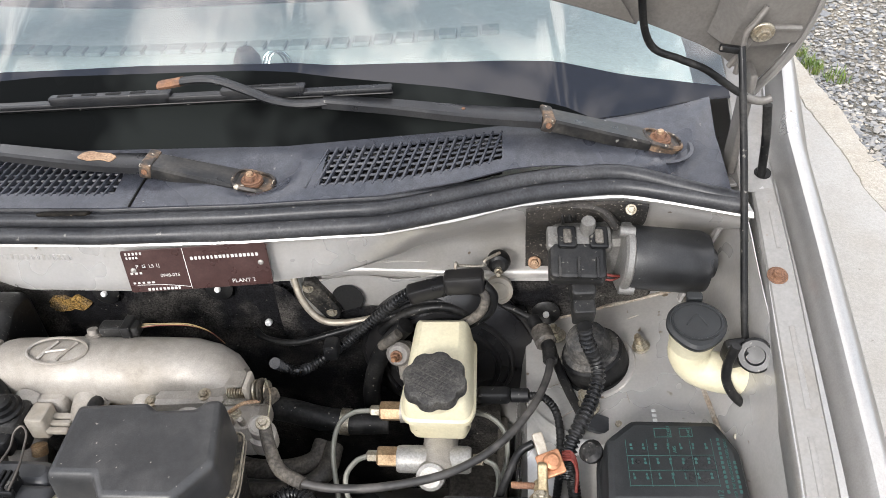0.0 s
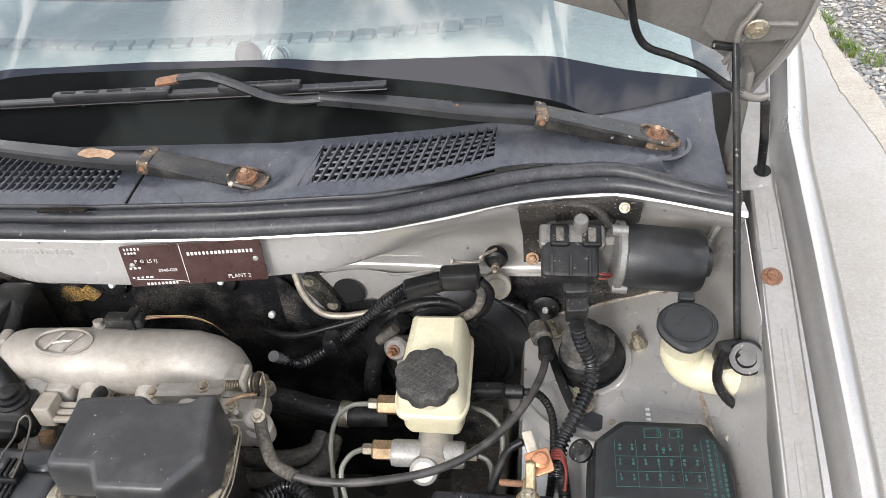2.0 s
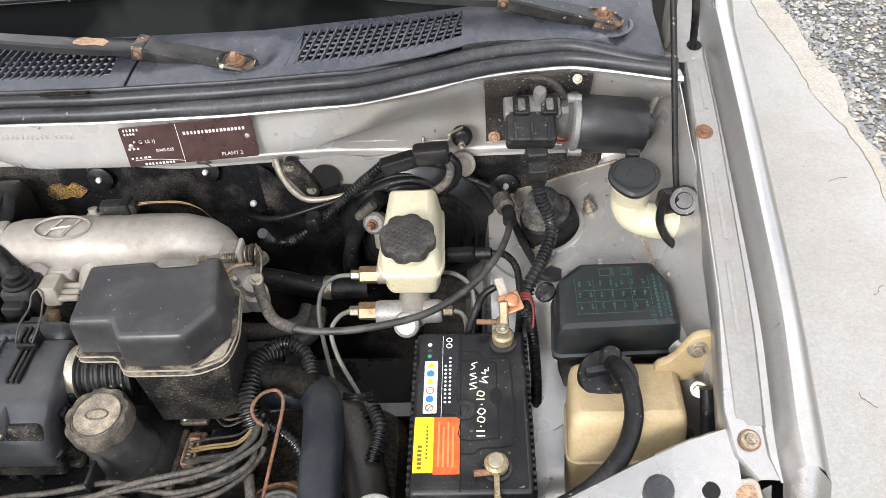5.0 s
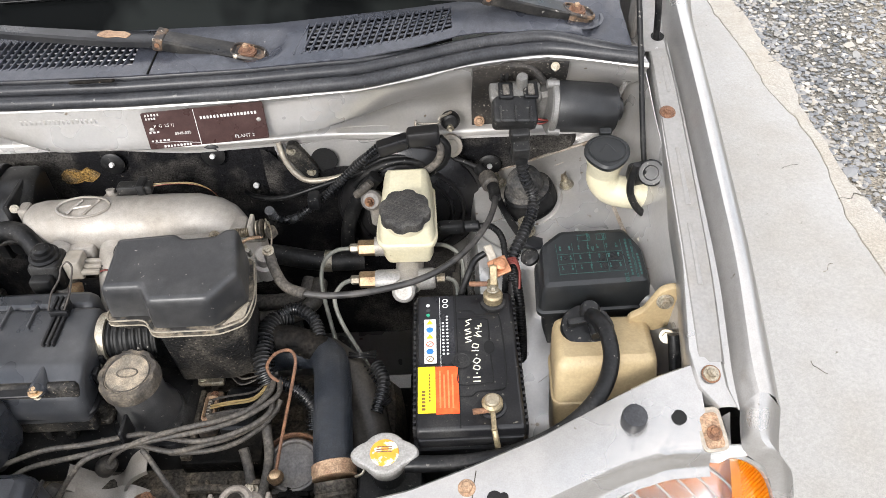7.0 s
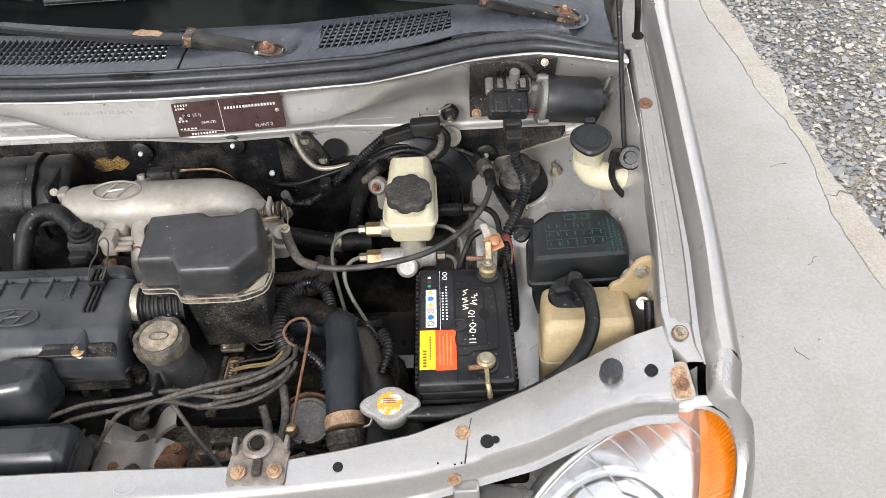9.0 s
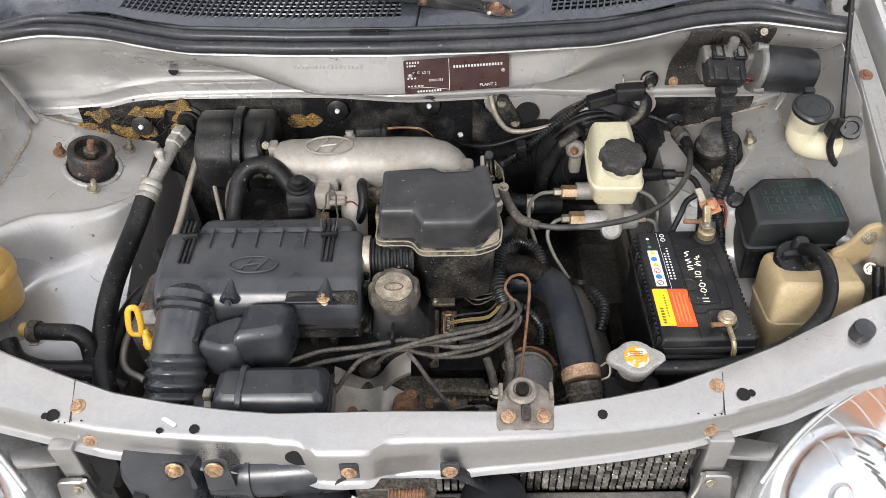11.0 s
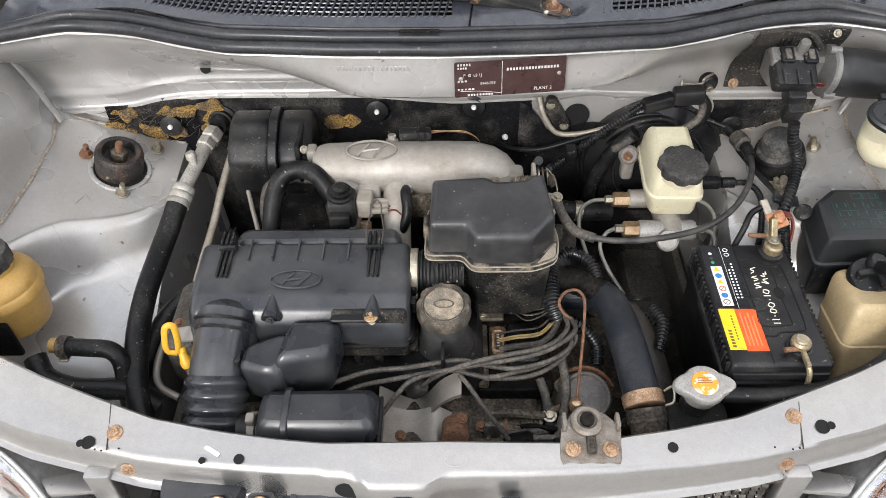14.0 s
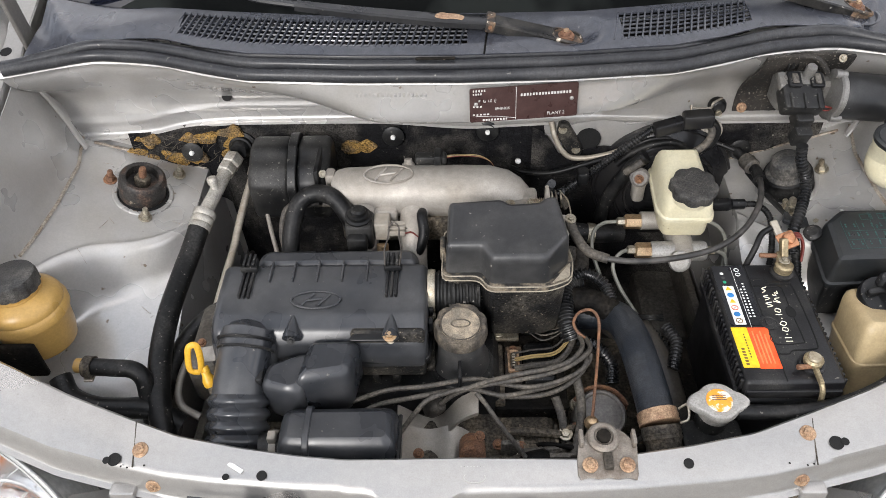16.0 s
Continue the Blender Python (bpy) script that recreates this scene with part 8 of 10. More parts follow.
    inner = [(0.4115, -0.252), (0.446, -0.254), (0.450, -0.262), (0.450, -0.290)]
    part("groove", tube([(x, y, Z) for x, y in inner], 0.0009, 6, 3), HOLEMAT, lid)
    inner = [(0.450, -0.312), (0.451, -0.350), (0.446, -0.356), (0.4105, -0.357), (0.410, -0.332)]
    part("groove", tube([(x, y, Z) for x, y in inner], 0.0009, 6, 3), HOLEMAT, lid)
    part("centre_line", box(0.4090, -0.418, Z - 0.0004, 0.4102, -0.209, Z + 0.0006, 0.0002), HOLEMAT, lid)
    part("vent_plug", lathe([(0.0125, 0), (0.0125, 0.0012), (0.0095, 0.0014), (0.0090, 0.0006), (0.0045, 0.0006), (0.004, 0.0016)], pose(0.4145, -0.320, Z), n=26), BATT, lid)
    part("recess", lathe([(0.0085, 0), (0.0085, 0.0004)], Matrix.Translation((0.449, -0.301, Z)) @ Matrix.Diagonal((0.8, 1.2, 1, 1)), n=20), HOLEMAT, lid)
    # chalk-marker strokes, unreadable
    strokes = [[(0.427, -0.353), (0.436, -0.353)], [(0.427, -0.347), (0.436, -0.347)], [(0.431, -0.341), (0.433, -0.341)], [(0.428, -0.334), (0.434, -0.336), (0.436, -0.331), (0.430, -0.329), (0.428, -0.334)],
               [(0.428, -0.323), (0.433, -0.326), (0.437, -0.321), (0.432, -0.318), (0.428, -0.323)], [(0.432, -0.313), (0.434, -0.313)], [(0.427, -0.306), (0.436, -0.306)], [(0.428, -0.300), (0.434, -0.302), (0.436, -0.297), (0.430, -0.295), (0.428, -0.300)],
               [(0.420, -0.292), (0.428, -0.290), (0.420, -0.285), (0.428, -0.283)], [(0.421, -0.279), (0.428, -0.276), (0.420, -0.272), (0.427, -0.270)], [(0.421, -0.265), (0.426, -0.261), (0.422, -0.257), (0.429, -0.254)], [(0.431, -0.281), (0.440, -0.284), (0.434, -0.277), (0.441, -0.275)], [(0.433, -0.269), (0.438, -0.271), (0.437, -0.265), (0.441, -0.267), (0.441, -0.262)]]
    for s in strokes:
        part("marker_stroke", tube([(x, y, Z + 0.0003) for x, y in s], 0.0007, 5, 3), CHALK, lid)
    # posts and clamps
    for x, y in ((0.459, -0.226), (0.447, -0.392)):
        part("post_base", lathe([(0.0165, 0), (0.0165, 0.003), (0.0135, 0.004), (0.013, 0.006)], pose(x, y, BZ), n=24), BATT, b)
        part("post", lathe([(0.0092, 0.002), (0.0086, 0.016), (0.0075, 0.0175)], pose(x, y, BZ), n=20), LEAD, b)
    p = part("clamp", lathe([(0.0125, 0.004), (0.0128, 0.016), (0.010, 0.0185)], pose(0.459, -0.226, BZ), n=20), LEADBRASS, b, "corroded brass battery clamp")
    part("clamp_lug", box(0.452, -0.222, BZ + 0.010, 0.467, -0.200, BZ + 0.020, 0.003), LEADBRASS, p)
    again("bolt", BOLT, p, (0.459, -0.222, BZ + 0.020), (0, 0.1, 1), 0.85)
    part("clamp_bolt", lathe([(0.0035, 0), (0.0035, 0.024), (0.003, 0.026)], aim((0.455, -0.207, BZ + 0.016), (-1, 0, 0.05)), n=10), RUST, p)
    q = part("clamp", lathe([(0.0120, 0.003), (0.0125, 0.012), (0.010, 0.015)], pose(0.447, -0.392, BZ), n=20), LEADBRASS, b, "corroded brass battery clamp")
    part("clamp_bolt", lathe([(0.0035, 0), (0.0035, 0.018)], aim((0.442, -0.400, BZ + 0.008), (-1, -0.1, 0)), n=10), RUST, q)
    part("strap", box(0.444, -0.428, BZ + 0.002, 0.450, -0.390, BZ + 0.010, 0.002), LEADBRASS, q)
    part("strap", tube([(0.447, -0.424, BZ + 0.006), (0.449, -0.432, BZ - 0.004), (0.451, -0.434, BZ - 0.03), (0.447, -0.434, BZ - 0.045)], 0.0035, 8, 5), LEADBRASS, q)
    part("tray", box(BX0 - 0.02, BY0 - 0.02, 0.63, BX1 + 0.02, BY1 + 0.02, 0.66, 0.006), DARK, b)
    t = thing("battery_cable_lugs", "rusty copper cable lugs above the battery post", "cable lugs", (0.462, -0.195, 0.855))
    part("plate", box(-0.013, -0.013, 0, 0.013, 0.013, 0.004, 0.002, m=pose(0.470, -0.190, 0.872, 20, -15, 15)), COPPER, t)
    part("nut", lathe([(0.009, 0), (0.009, 0.007), (0.006, 0.009)], aim((0.470, -0.190, 0.875), (0.2, -0.35, 1)), n=12), COPPER, t)
    part("lug", box(-0.006, -0.020, 0, 0.006, 0.020, 0.005, 0.002, m=pose(0.461, -0.174, 0.872, 30, 0, 20)), PALEPIPE, t)
    part("lug", box(-0.005, -0.014, 0, 0.005, 0.014, 0.012, 0.002, m=pose(0.461, -0.200, 0.868, 50, 0, 0)), LEADBRASS, t)
    for k in range(4):
        part("wire", tube([(0.482, -0.182 + 0.003 * k, 0.870), (0.492, -0.184 + 0.003 * k, 0.872), (0.497, -0.190 + 0.002 * k, 0.860), (0.496, -0.20, 0.84)], 0.0018, 6, 4), RED, t)
    solo("earth_lead", tube([(0.452, -0.170, 0.880), (0.438, -0.175, 0.872), (0.428, -0.190, 0.86), (0.418, -0.20, 0.835), (0.41, -0.205, 0.80)], 0.0045, 10, 5), RUBBER, "thin black battery lead near the clamp", "cable")
    solo("battery_cable", tube([(0.49, -0.17, 0.86), (0.495, -0.190, 0.83), (0.498, -0.205, 0.80), (0.500, -0.22, 0.76), (0.50, -0.235, 0.70)], 0.007, 12, 6, ribs=(0.004, 0.12)), RUBBER, "black ribbed battery cable beside the case", "cable")


BATT = surf("battery_black", (0.007, 0.007, 0.008), 0.40, 0, (0.045, 0.043, 0.039), 0.6, s1=16, lo=0.46, hi=0.74, s2=500, grain=0.4, bump=0.2, spots=(0.13, 0.12, 0.10), spot_scale=180, spot_at=0.69)
GLOSSLABEL = surf("black_label", (0.012, 0.012, 0.014), 0.3, 0, (0.03, 0.03, 0.03), 0.4, s1=20, bump=0)
LABELORANGE = surf("pale_red_ink", (0.85, 0.22, 0.08), 0.5, bump=0)
BROWNINK = surf("brown_ink", (0.16, 0.09, 0.02), 0.5, bump=0)
OUTLINE = surf("outline_ink", (0.05, 0.05, 0.05), 0.5, bump=0)
GREENDOT = surf("green_dot", (0.03, 0.32, 0.18), 0.5, bump=0)
CHALK = surf("chalk_marker", (0.75, 0.72, 0.58), 0.7, bump=0)
LEAD = surf("lead_post", (0.40, 0.35, 0.26), 0.5, 0.6, (0.22, 0.17, 0.10), 0.7, s1=60, s2=400, bump=0.4)
LEADBRASS = surf("corroded_brass", (0.30, 0.245, 0.15), 0.5, 0.6, (0.15, 0.12, 0.08), 0.7, s1=50, s2=400, grain=0.25, bump=0.4)
COPPER = surf("rusty_copper", (0.48, 0.24, 0.13), 0.45, 0.6, (0.28, 0.10, 0.05), 0.7, s1=60, s2=400, bump=0.4)
build_battery()


# ---- fuse box, tanks ----
def build_fuse_box():
    f = thing("fuse_box", "black plastic fuse box with faded green print", "fuse box", (0.588, -0.195, 0.80))
    shape = [(0.517, -0.247), (0.660, -0.247), (0.660, -0.185), (0.641, -0.146), (0.552, -0.143), (0.522, -0.168)]
    tilt = Matrix.Translation((0.588, -0.2, 0.885)) @ pose(0, 0, 0, 6, -2, 0) @ Matrix.Translation((-0.588, 0.2, -0.885))
    cover = part("cover", tub(shape, [(0.846, -0.001), (0.852, 0), (0.882, 0.003), (0.889, 0.006), (0.8915, 0.012)], r=0.009, m=tilt), FUSEBLACK, f)
    part("rim", tub(shape, [(0.838, -0.001), (0.840, -0.004), (0.846, -0.004), (0.848, -0.001)], r=0.010, m=tilt), FUSEBLACK, f)
    part("base", tub(shape, [(0.755, 0.012), (0.80, 0.004), (0.840, 0.002)], r=0.010, m=tilt), PLASTIC, f)
    part("front_clip", box(0.578, -0.254, 0.828, 0.604, -0.248, 0.842, 0.002, m=tilt), RUSTPAINT, f, "brown plastic clip")
    part("knob", lathe([(0.012, 0), (0.013, 0.006), (0.008, 0.010)], aim((0.514, -0.172, 0.868), (-0.5, -0.2, 1)), n=16), RUBBER, f)
    z = 0.8917
    rnd = random.Random(6)
    for k, (x, y, w) in enumerate(((0.575, -0.160, 0.016), (0.600, -0.160, 0.012))):
        for a, c, d, e in ((x, y, x + w, y + 0.0007), (x, y - 0.010, x + w, y - 0.0093), (x, y - 0.010, x + 0.0007, y), (x + w, y - 0.010, x + w + 0.0007, y)):
            part("print_line", box(a, c, z, d, e, z + 0.0003, 0.0001, m=tilt), GREENINK, cover)
    writing("START", 0.0042, GREENINK, cover, tilt @ pose(0.5905, -0.1685, z + 0.0001, 0, 0, 90))
    writing("RAD", 0.0046, GREENINK, cover, tilt @ pose(0.6105, -0.1685, z + 0.0001, 0, 0, 90))
    writing("ABS", 0.0046, GREENINK, cover, tilt @ pose(0.594, -0.188, z + 0.0001, 0, 0, 90))
    for k in range(7):
        for j in range(3):
            x, y = 0.549 + 0.0122 * k, -0.180 - 0.0165 * j
            for q in range(2):
                part("print_bar", box(x, y - 0.004 * q, z, x + rnd.uniform(0.0012, 0.0030), y - 0.004 * q + 0.0030, z + 0.0003, 0.0001, m=tilt), GREENINK, cover)
    for k in range(5):
        part("print_line", box(0.545 + 0.021 * k, -0.225, z, 0.5455 + 0.021 * k, -0.172, z + 0.0003, 0.0001, m=tilt), GREENINK, cover)
    for j in range(3):
        part("print_line", box(0.545, -0.191 - 0.0165 * j, z, 0.63, -0.1905 - 0.0165 * j, z + 0.0003, 0.0001, m=tilt), GREENINK, cover)
    writing("USE THE DESIGNATED FUSES ONLY", 0.0040, GREENINK, cover, tilt @ pose(0.6435, -0.236, z + 0.0001, 0, 0, 90))
    for k, n in ((0, 12), (2, 7)):
        for j in range(n):
            part("print_bar", box(0.6345 + 0.0058 * k, -0.232 + 0.0052 * j, z, 0.6372 + 0.0058 * k, -0.2285 + 0.0052 * j, z + 0.0003, 0.0001, m=tilt), GREENINK, cover)
    writing("0012", 0.0075, GREENINK, cover, tilt @ pose(0.631, -0.243, z + 0.0001, 0, 0, 90))
    part("bracket", box(0.655, -0.25, 0.80, 0.668, -0.215, 0.835, 0.003), PLASTIC, f)


FUSEBLACK = surf("fuse_box_black", (0.012, 0.0135, 0.0145), 0.36, 0, (0.028, 0.028, 0.028), 0.5, s1=10, s2=900, grain=0.2, bump=0.15, dist=0.0003)
build_fuse_box()


def build_coolant_tank():
    t = thing("coolant_tank", "yellowed plastic coolant tank with black cap", "coolant tank", (0.59, -0.32, 0.69))
    shape = [(0.523, -0.366), (0.648, -0.366), (0.655, -0.272), (0.530, -0.268)]
    lean = Matrix.Translation((0.59, -0.32, 0.80)) @ pose(0, 0, 0, -11, 0, 0) @ Matrix.Translation((-0.59, 0.32, -0.80))
    part("shell", tub(shape, [(0.69, 0.006), (0.70, 0.001), (0.795, 0.0)], r=0.016, m=lean), TAN, t)
    part("seam", tub(shape, [(0.794, -0.0005), (0.7955, -0.0022), (0.7995, -0.0022), (0.801, -0.0005)], r=0.017, m=lean), TAN, t)
    part("upper_shell", tub(shape, [(0.799, 0.0), (0.845, 0.0015), (0.855, 0.0035), (0.860, 0.0075), (0.862, 0.012)], r=0.014, m=lean), TAN, t)
    part("ear", tub([(0.628, 0.838), (0.662, 0.838), (0.683, 0.852), (0.686, 0.904), (0.676, 0.915), (0.658, 0.910), (0.640, 0.872), (0.622, 0.862)], [(0.272, 0.001), (0.274, 0), (0.280, 0), (0.282, 0.001)], r=0.009, m=Matrix(((1, 0, 0, 0), (0, 0, -1, 0), (0, 1, 0, 0), (0, 0, 0, 1)))), TAN, t, "moulded mounting ear")
    again("bolt", BOLT, t, (0.664, -0.283, 0.893), (-0.1, -1, 0.3), 1.15)
    again("bolt", BOLT, t, (0.664, -0.312, 0.862), (-0.3, -0.8, 0.6), 1.0)
    m = aim((0.571, -0.291, 0.852), (0, -0.19, 1))
    cap = part("cap", lathe([(0.0315, 0), (0.033, 0.003), (0.033, 0.010), (0.031, 0.014), (0.012, 0.0165)], m, n=30), PLASTIC, t, "round black push-on cap")
    part("cap_ridge", box(-0.026, -0.005, 0.012, 0.012, 0.005, 0.024, 0.003, m=m @ pose(0, 0.006, 0, 0, 0, 10)), PLASTIC, cap)
    part("cap_knob", lathe([(0.012, 0), (0.012, 0.022), (0.009, 0.026)], m @ pose(0.004, 0.018, 0.004), n=18), PLASTIC, cap)
    part("spout", lathe([(0.0075, 0), (0.0075, 0.03)], m @ pose(0.005, 0.010, 0.020) @ aim((0, 0, 0), (0.1, -1, 0.1)), n=14), PLASTIC, cap)
    solo("tank_hose", tube([(0.669, -0.318, 0.872), (0.670, -0.335, 0.85), (0.668, -0.36, 0.825), (0.66, -0.385, 0.79)], 0.0075, 12, 5), RUBBER, "short black hose beside the coolant tank", "hose")


build_coolant_tank()


def build_washer_filler():
    w = thing("washer_filler", "cream washer bottle neck with black flip cap", "washer bottle", (0.625, -0.10, 0.87))
    ax = (-0.02, -0.30, 1)
    m = aim((0.615, -0.106, 0.990), ax)
    part("neck", lathe([(0.020, -0.052), (0.0225, -0.035), (0.0225, -0.02), (0.0255, -0.014), (0.0255, -0.002)], m, n=28), CREAM, w)
    part("elbow", tube([(0.615, -0.096, 0.955), (0.616, -0.096, 0.938), (0.626, -0.099, 0.924), (0.644, -0.104, 0.920), (0.664, -0.108, 0.920), (0.684, -0.110, 0.920)], 0.0215, 20, 6), CREAM, w)
    outline = [(0.0295 * math.cos(a), 0.0255 * math.sin(a) - (0.005 * max(0, -math.sin(a)) ** 6)) for a in [2 * math.pi * k / 36 for k in range(36)]]
    cap = part("cap", tub(outline, [(-0.004, 0.001), (-0.002, 0), (0.003, 0), (0.006, 0.003)], r=0.002, n=1, m=m), FUSEBLACK, w, "black hinged cap")
    part("cap_rim", tube([m @ vec(0.0240 * math.cos(a), 0.0205 * math.sin(a), 0.0062) for a in [2 * math.pi * k / 24 for k in range(25)]], 0.0013, 6, 1), FUSEBLACK, cap)
    part("cap_hinge", box(-0.008, 0.026, -0.006, 0.008, 0.036, 0.006, 0.002, m=m), FUSEBLACK, cap)
    part("cap_mark", tube([m @ vec(x, y, 0.0062) for x, y in ((-0.010, -0.004), (0, 0.008), (0.010, -0.004))], 0.0008, 5, 4), FUSEBLACK, cap)
    again("stud_and_nut", STUD, w, (0.668, -0.148, 0.868), (-0.5, -0.6, 0.8), 0.8)


build_washer_filler()


# ---- wiper motor ----
def build_wiper_motor():
    p = thing("wiper_motor", "black wiper motor on a grey die-cast gearbox", "wiper motor", (0.53, 0.0, 0.95))
    rows = []
    for i in range(14):
        x = 0.447 + 0.130 * i / 13
        zb = 0.922 + 0.0 * i + (0.10 * max(0, i - 7) / 6)
        rows.append([vec(x, ycowl(x, max(0.909, zb + (1.062 - zb) * k / 7)) - 0.007 - 0.002 * noise.noise((x * 40, k, 0)), zb + (1.062 - zb) * k / 7) for k in range(8)])
    part("mounting_plate", sheet(rows, 0.004), SPECKLE, p, "black plate flecked with dirt")
    again("bolt", BOLT, p, (0.558, 0.000, 1.057), (0, -1, 0.6), 0.65)
    again("bolt", TANBOLT, p, (0.458, 0.066, 0.932), (0, -1, 0.4), 0.9)
    part("gear_case", tub([(0.474, -0.018), (0.560, -0.014), (0.560, 0.035), (0.474, 0.035)], [(0.975, 0.006), (0.980, 0.001), (1.018, 0.001), (1.024, 0.006)], r=0.014), DIECAST, p)
    part("gear_boss", lathe([(0.0085, 0), (0.0080, 0.042), (0.007, 0.045)], aim((0.513, 0.004, 1.008), (0, -0.35, 1)), n=18), DIECAST, p)
    part("gear_boss", lathe([(0.0075, 0), (0.0075, 0.028)], aim((0.484, -0.004, 1.008), (0, -0.2, 1)), n=14), DIECAST, p)
    part("rubber_bush", tube([(0.484, 0.02, 1.040), (0.500, 0.022, 1.042)], 0.014, 16, 8, ribs=(0.006, 0.2)), RUBBER, p)
    part("bracket_arm", tube([(0.474, 0.03, 1.04), (0.495, 0.012, 1.056), (0.525, 0.010, 1.052), (0.545, 0.006, 1.030)], 0.0095, 10, 6, flat=0.6), SPECKLE, p)
    part("flange", lathe([(0.034, 0), (0.0375, 0.002), (0.0375, 0.008), (0.035, 0.010)], aim((0.547, -0.018, 1.008), (1, 0.03, -0.14)), n=32), DIECAST, p)
    m = aim((0.556, -0.018, 1.007), (1, 0.04, -0.14))
    part("motor_case", lathe([(0.0335, 0), (0.035, 0.003), (0.0345, 0.076), (0.032, 0.083), (0.018, 0.086), (0.016, 0.093), (0.010, 0.096)], m, n=40), SMOOTHBLACK, p, "smooth black motor case")
    for y, z in ((-0.045, 0.985), (-0.02, 1.043)):
        part("lug", lathe([(0.006, 0), (0.006, 0.016)], aim((0.545, y, z), (1, 0, -0.1)), n=12), DIECAST, p)
    part("switch_box", box(-0.030, -0.020, -0.012, 0.030, 0.022, 0.014, 0.004, m=pose(0.501, -0.031, 1.006, 28, 4, 2)), PLASTIC, p)
    deck = pose(0.503, -0.012, 1.026, 24, 4, 3)
    part("deck", box(-0.034, -0.012, -0.008, 0.036, 0.016, 0.004, 0.003, m=deck), DIECAST, p)
    for x in (-0.013, 0.021):
        f = part("latch", box(x - 0.010, -0.013, 0.002, x + 0.010, 0.013, 0.009, 0.002, m=deck), PLASTIC, p, "black latch with a pale tongue")
        part("tongue", box(x - 0.0045, -0.009, 0.008, x + 0.0045, 0.008, 0.0115, 0.0015, m=deck), CANGREYDIRT, f)
    for x in (-0.020, 0.0, 0.020):
        part("cover_rib", box(x - 0.0015, -0.020, 0.012, x + 0.0015, 0.004, 0.0165, 0.0008, m=pose(0.501, -0.031, 1.006, 28, 4, 2)), PLASTIC, p)
    part("connector", box(-0.013, -0.012, -0.026, 0.013, 0.012, 0.0, 0.003, m=pose(0.508, -0.046, 0.992, 25, 0, 4)), PLASTIC, p)
    part("connector", box(-0.012, -0.010, -0.030, 0.012, 0.010, 0.0, 0.002, m=pose(0.509, -0.056, 0.972, 22, 0, 4)), PLASTIC, p)
    for k, mt in enumerate((RED, RUBBER, RED)):
        part("wire", tube([(0.525, -0.044, 1.000 + 0.003 * k), (0.536, -0.046, 0.998 + 0.003 * k), (0.546, -0.040, 0.998)], 0.0016, 6, 4), mt, p)
    solo("motor_conduit", tube([(0.509, -0.066, 0.950), (0.513, -0.068, 0.928), (0.521, -0.070, 0.908), (0.526, -0.080, 0.893), (0.521, -0.100, 0.883), (0.507, -0.130, 0.873), (0.492, -0.158, 0.862), (0.488, -0.185, 0.84)], 0.0086, 16, 7, ribs=(0.0056, 0.30)), CONDUIT, "black corrugated conduit from the wiper motor", "wiring conduit")


SMOOTHBLACK = surf("smooth_black_paint", (0.012, 0.0125, 0.0135), 0.36, 0, (0.045, 0.045, 0.045), 0.5, s1=12, s2=600, grain=0.2, bump=0.08, spots=(0.12, 0.115, 0.11), spot_scale=120, spot_at=0.72)
DIECAST = surf("die_cast", (0.20, 0.195, 0.185), 0.5, 0.5, (0.17, 0.16, 0.14), 0.5, s1=30, s2=500, grain=0.15, bump=0.3)
SPECKLE = surf("speckled_black", (0.022, 0.021, 0.020), 0.6, 0.1, (0.07, 0.06, 0.05), 0.6, s1=16, s2=500, grain=0.3, bump=0.4, spots=(0.22, 0.20, 0.17), spot_scale=300, spot_at=0.62)
build_wiper_motor()


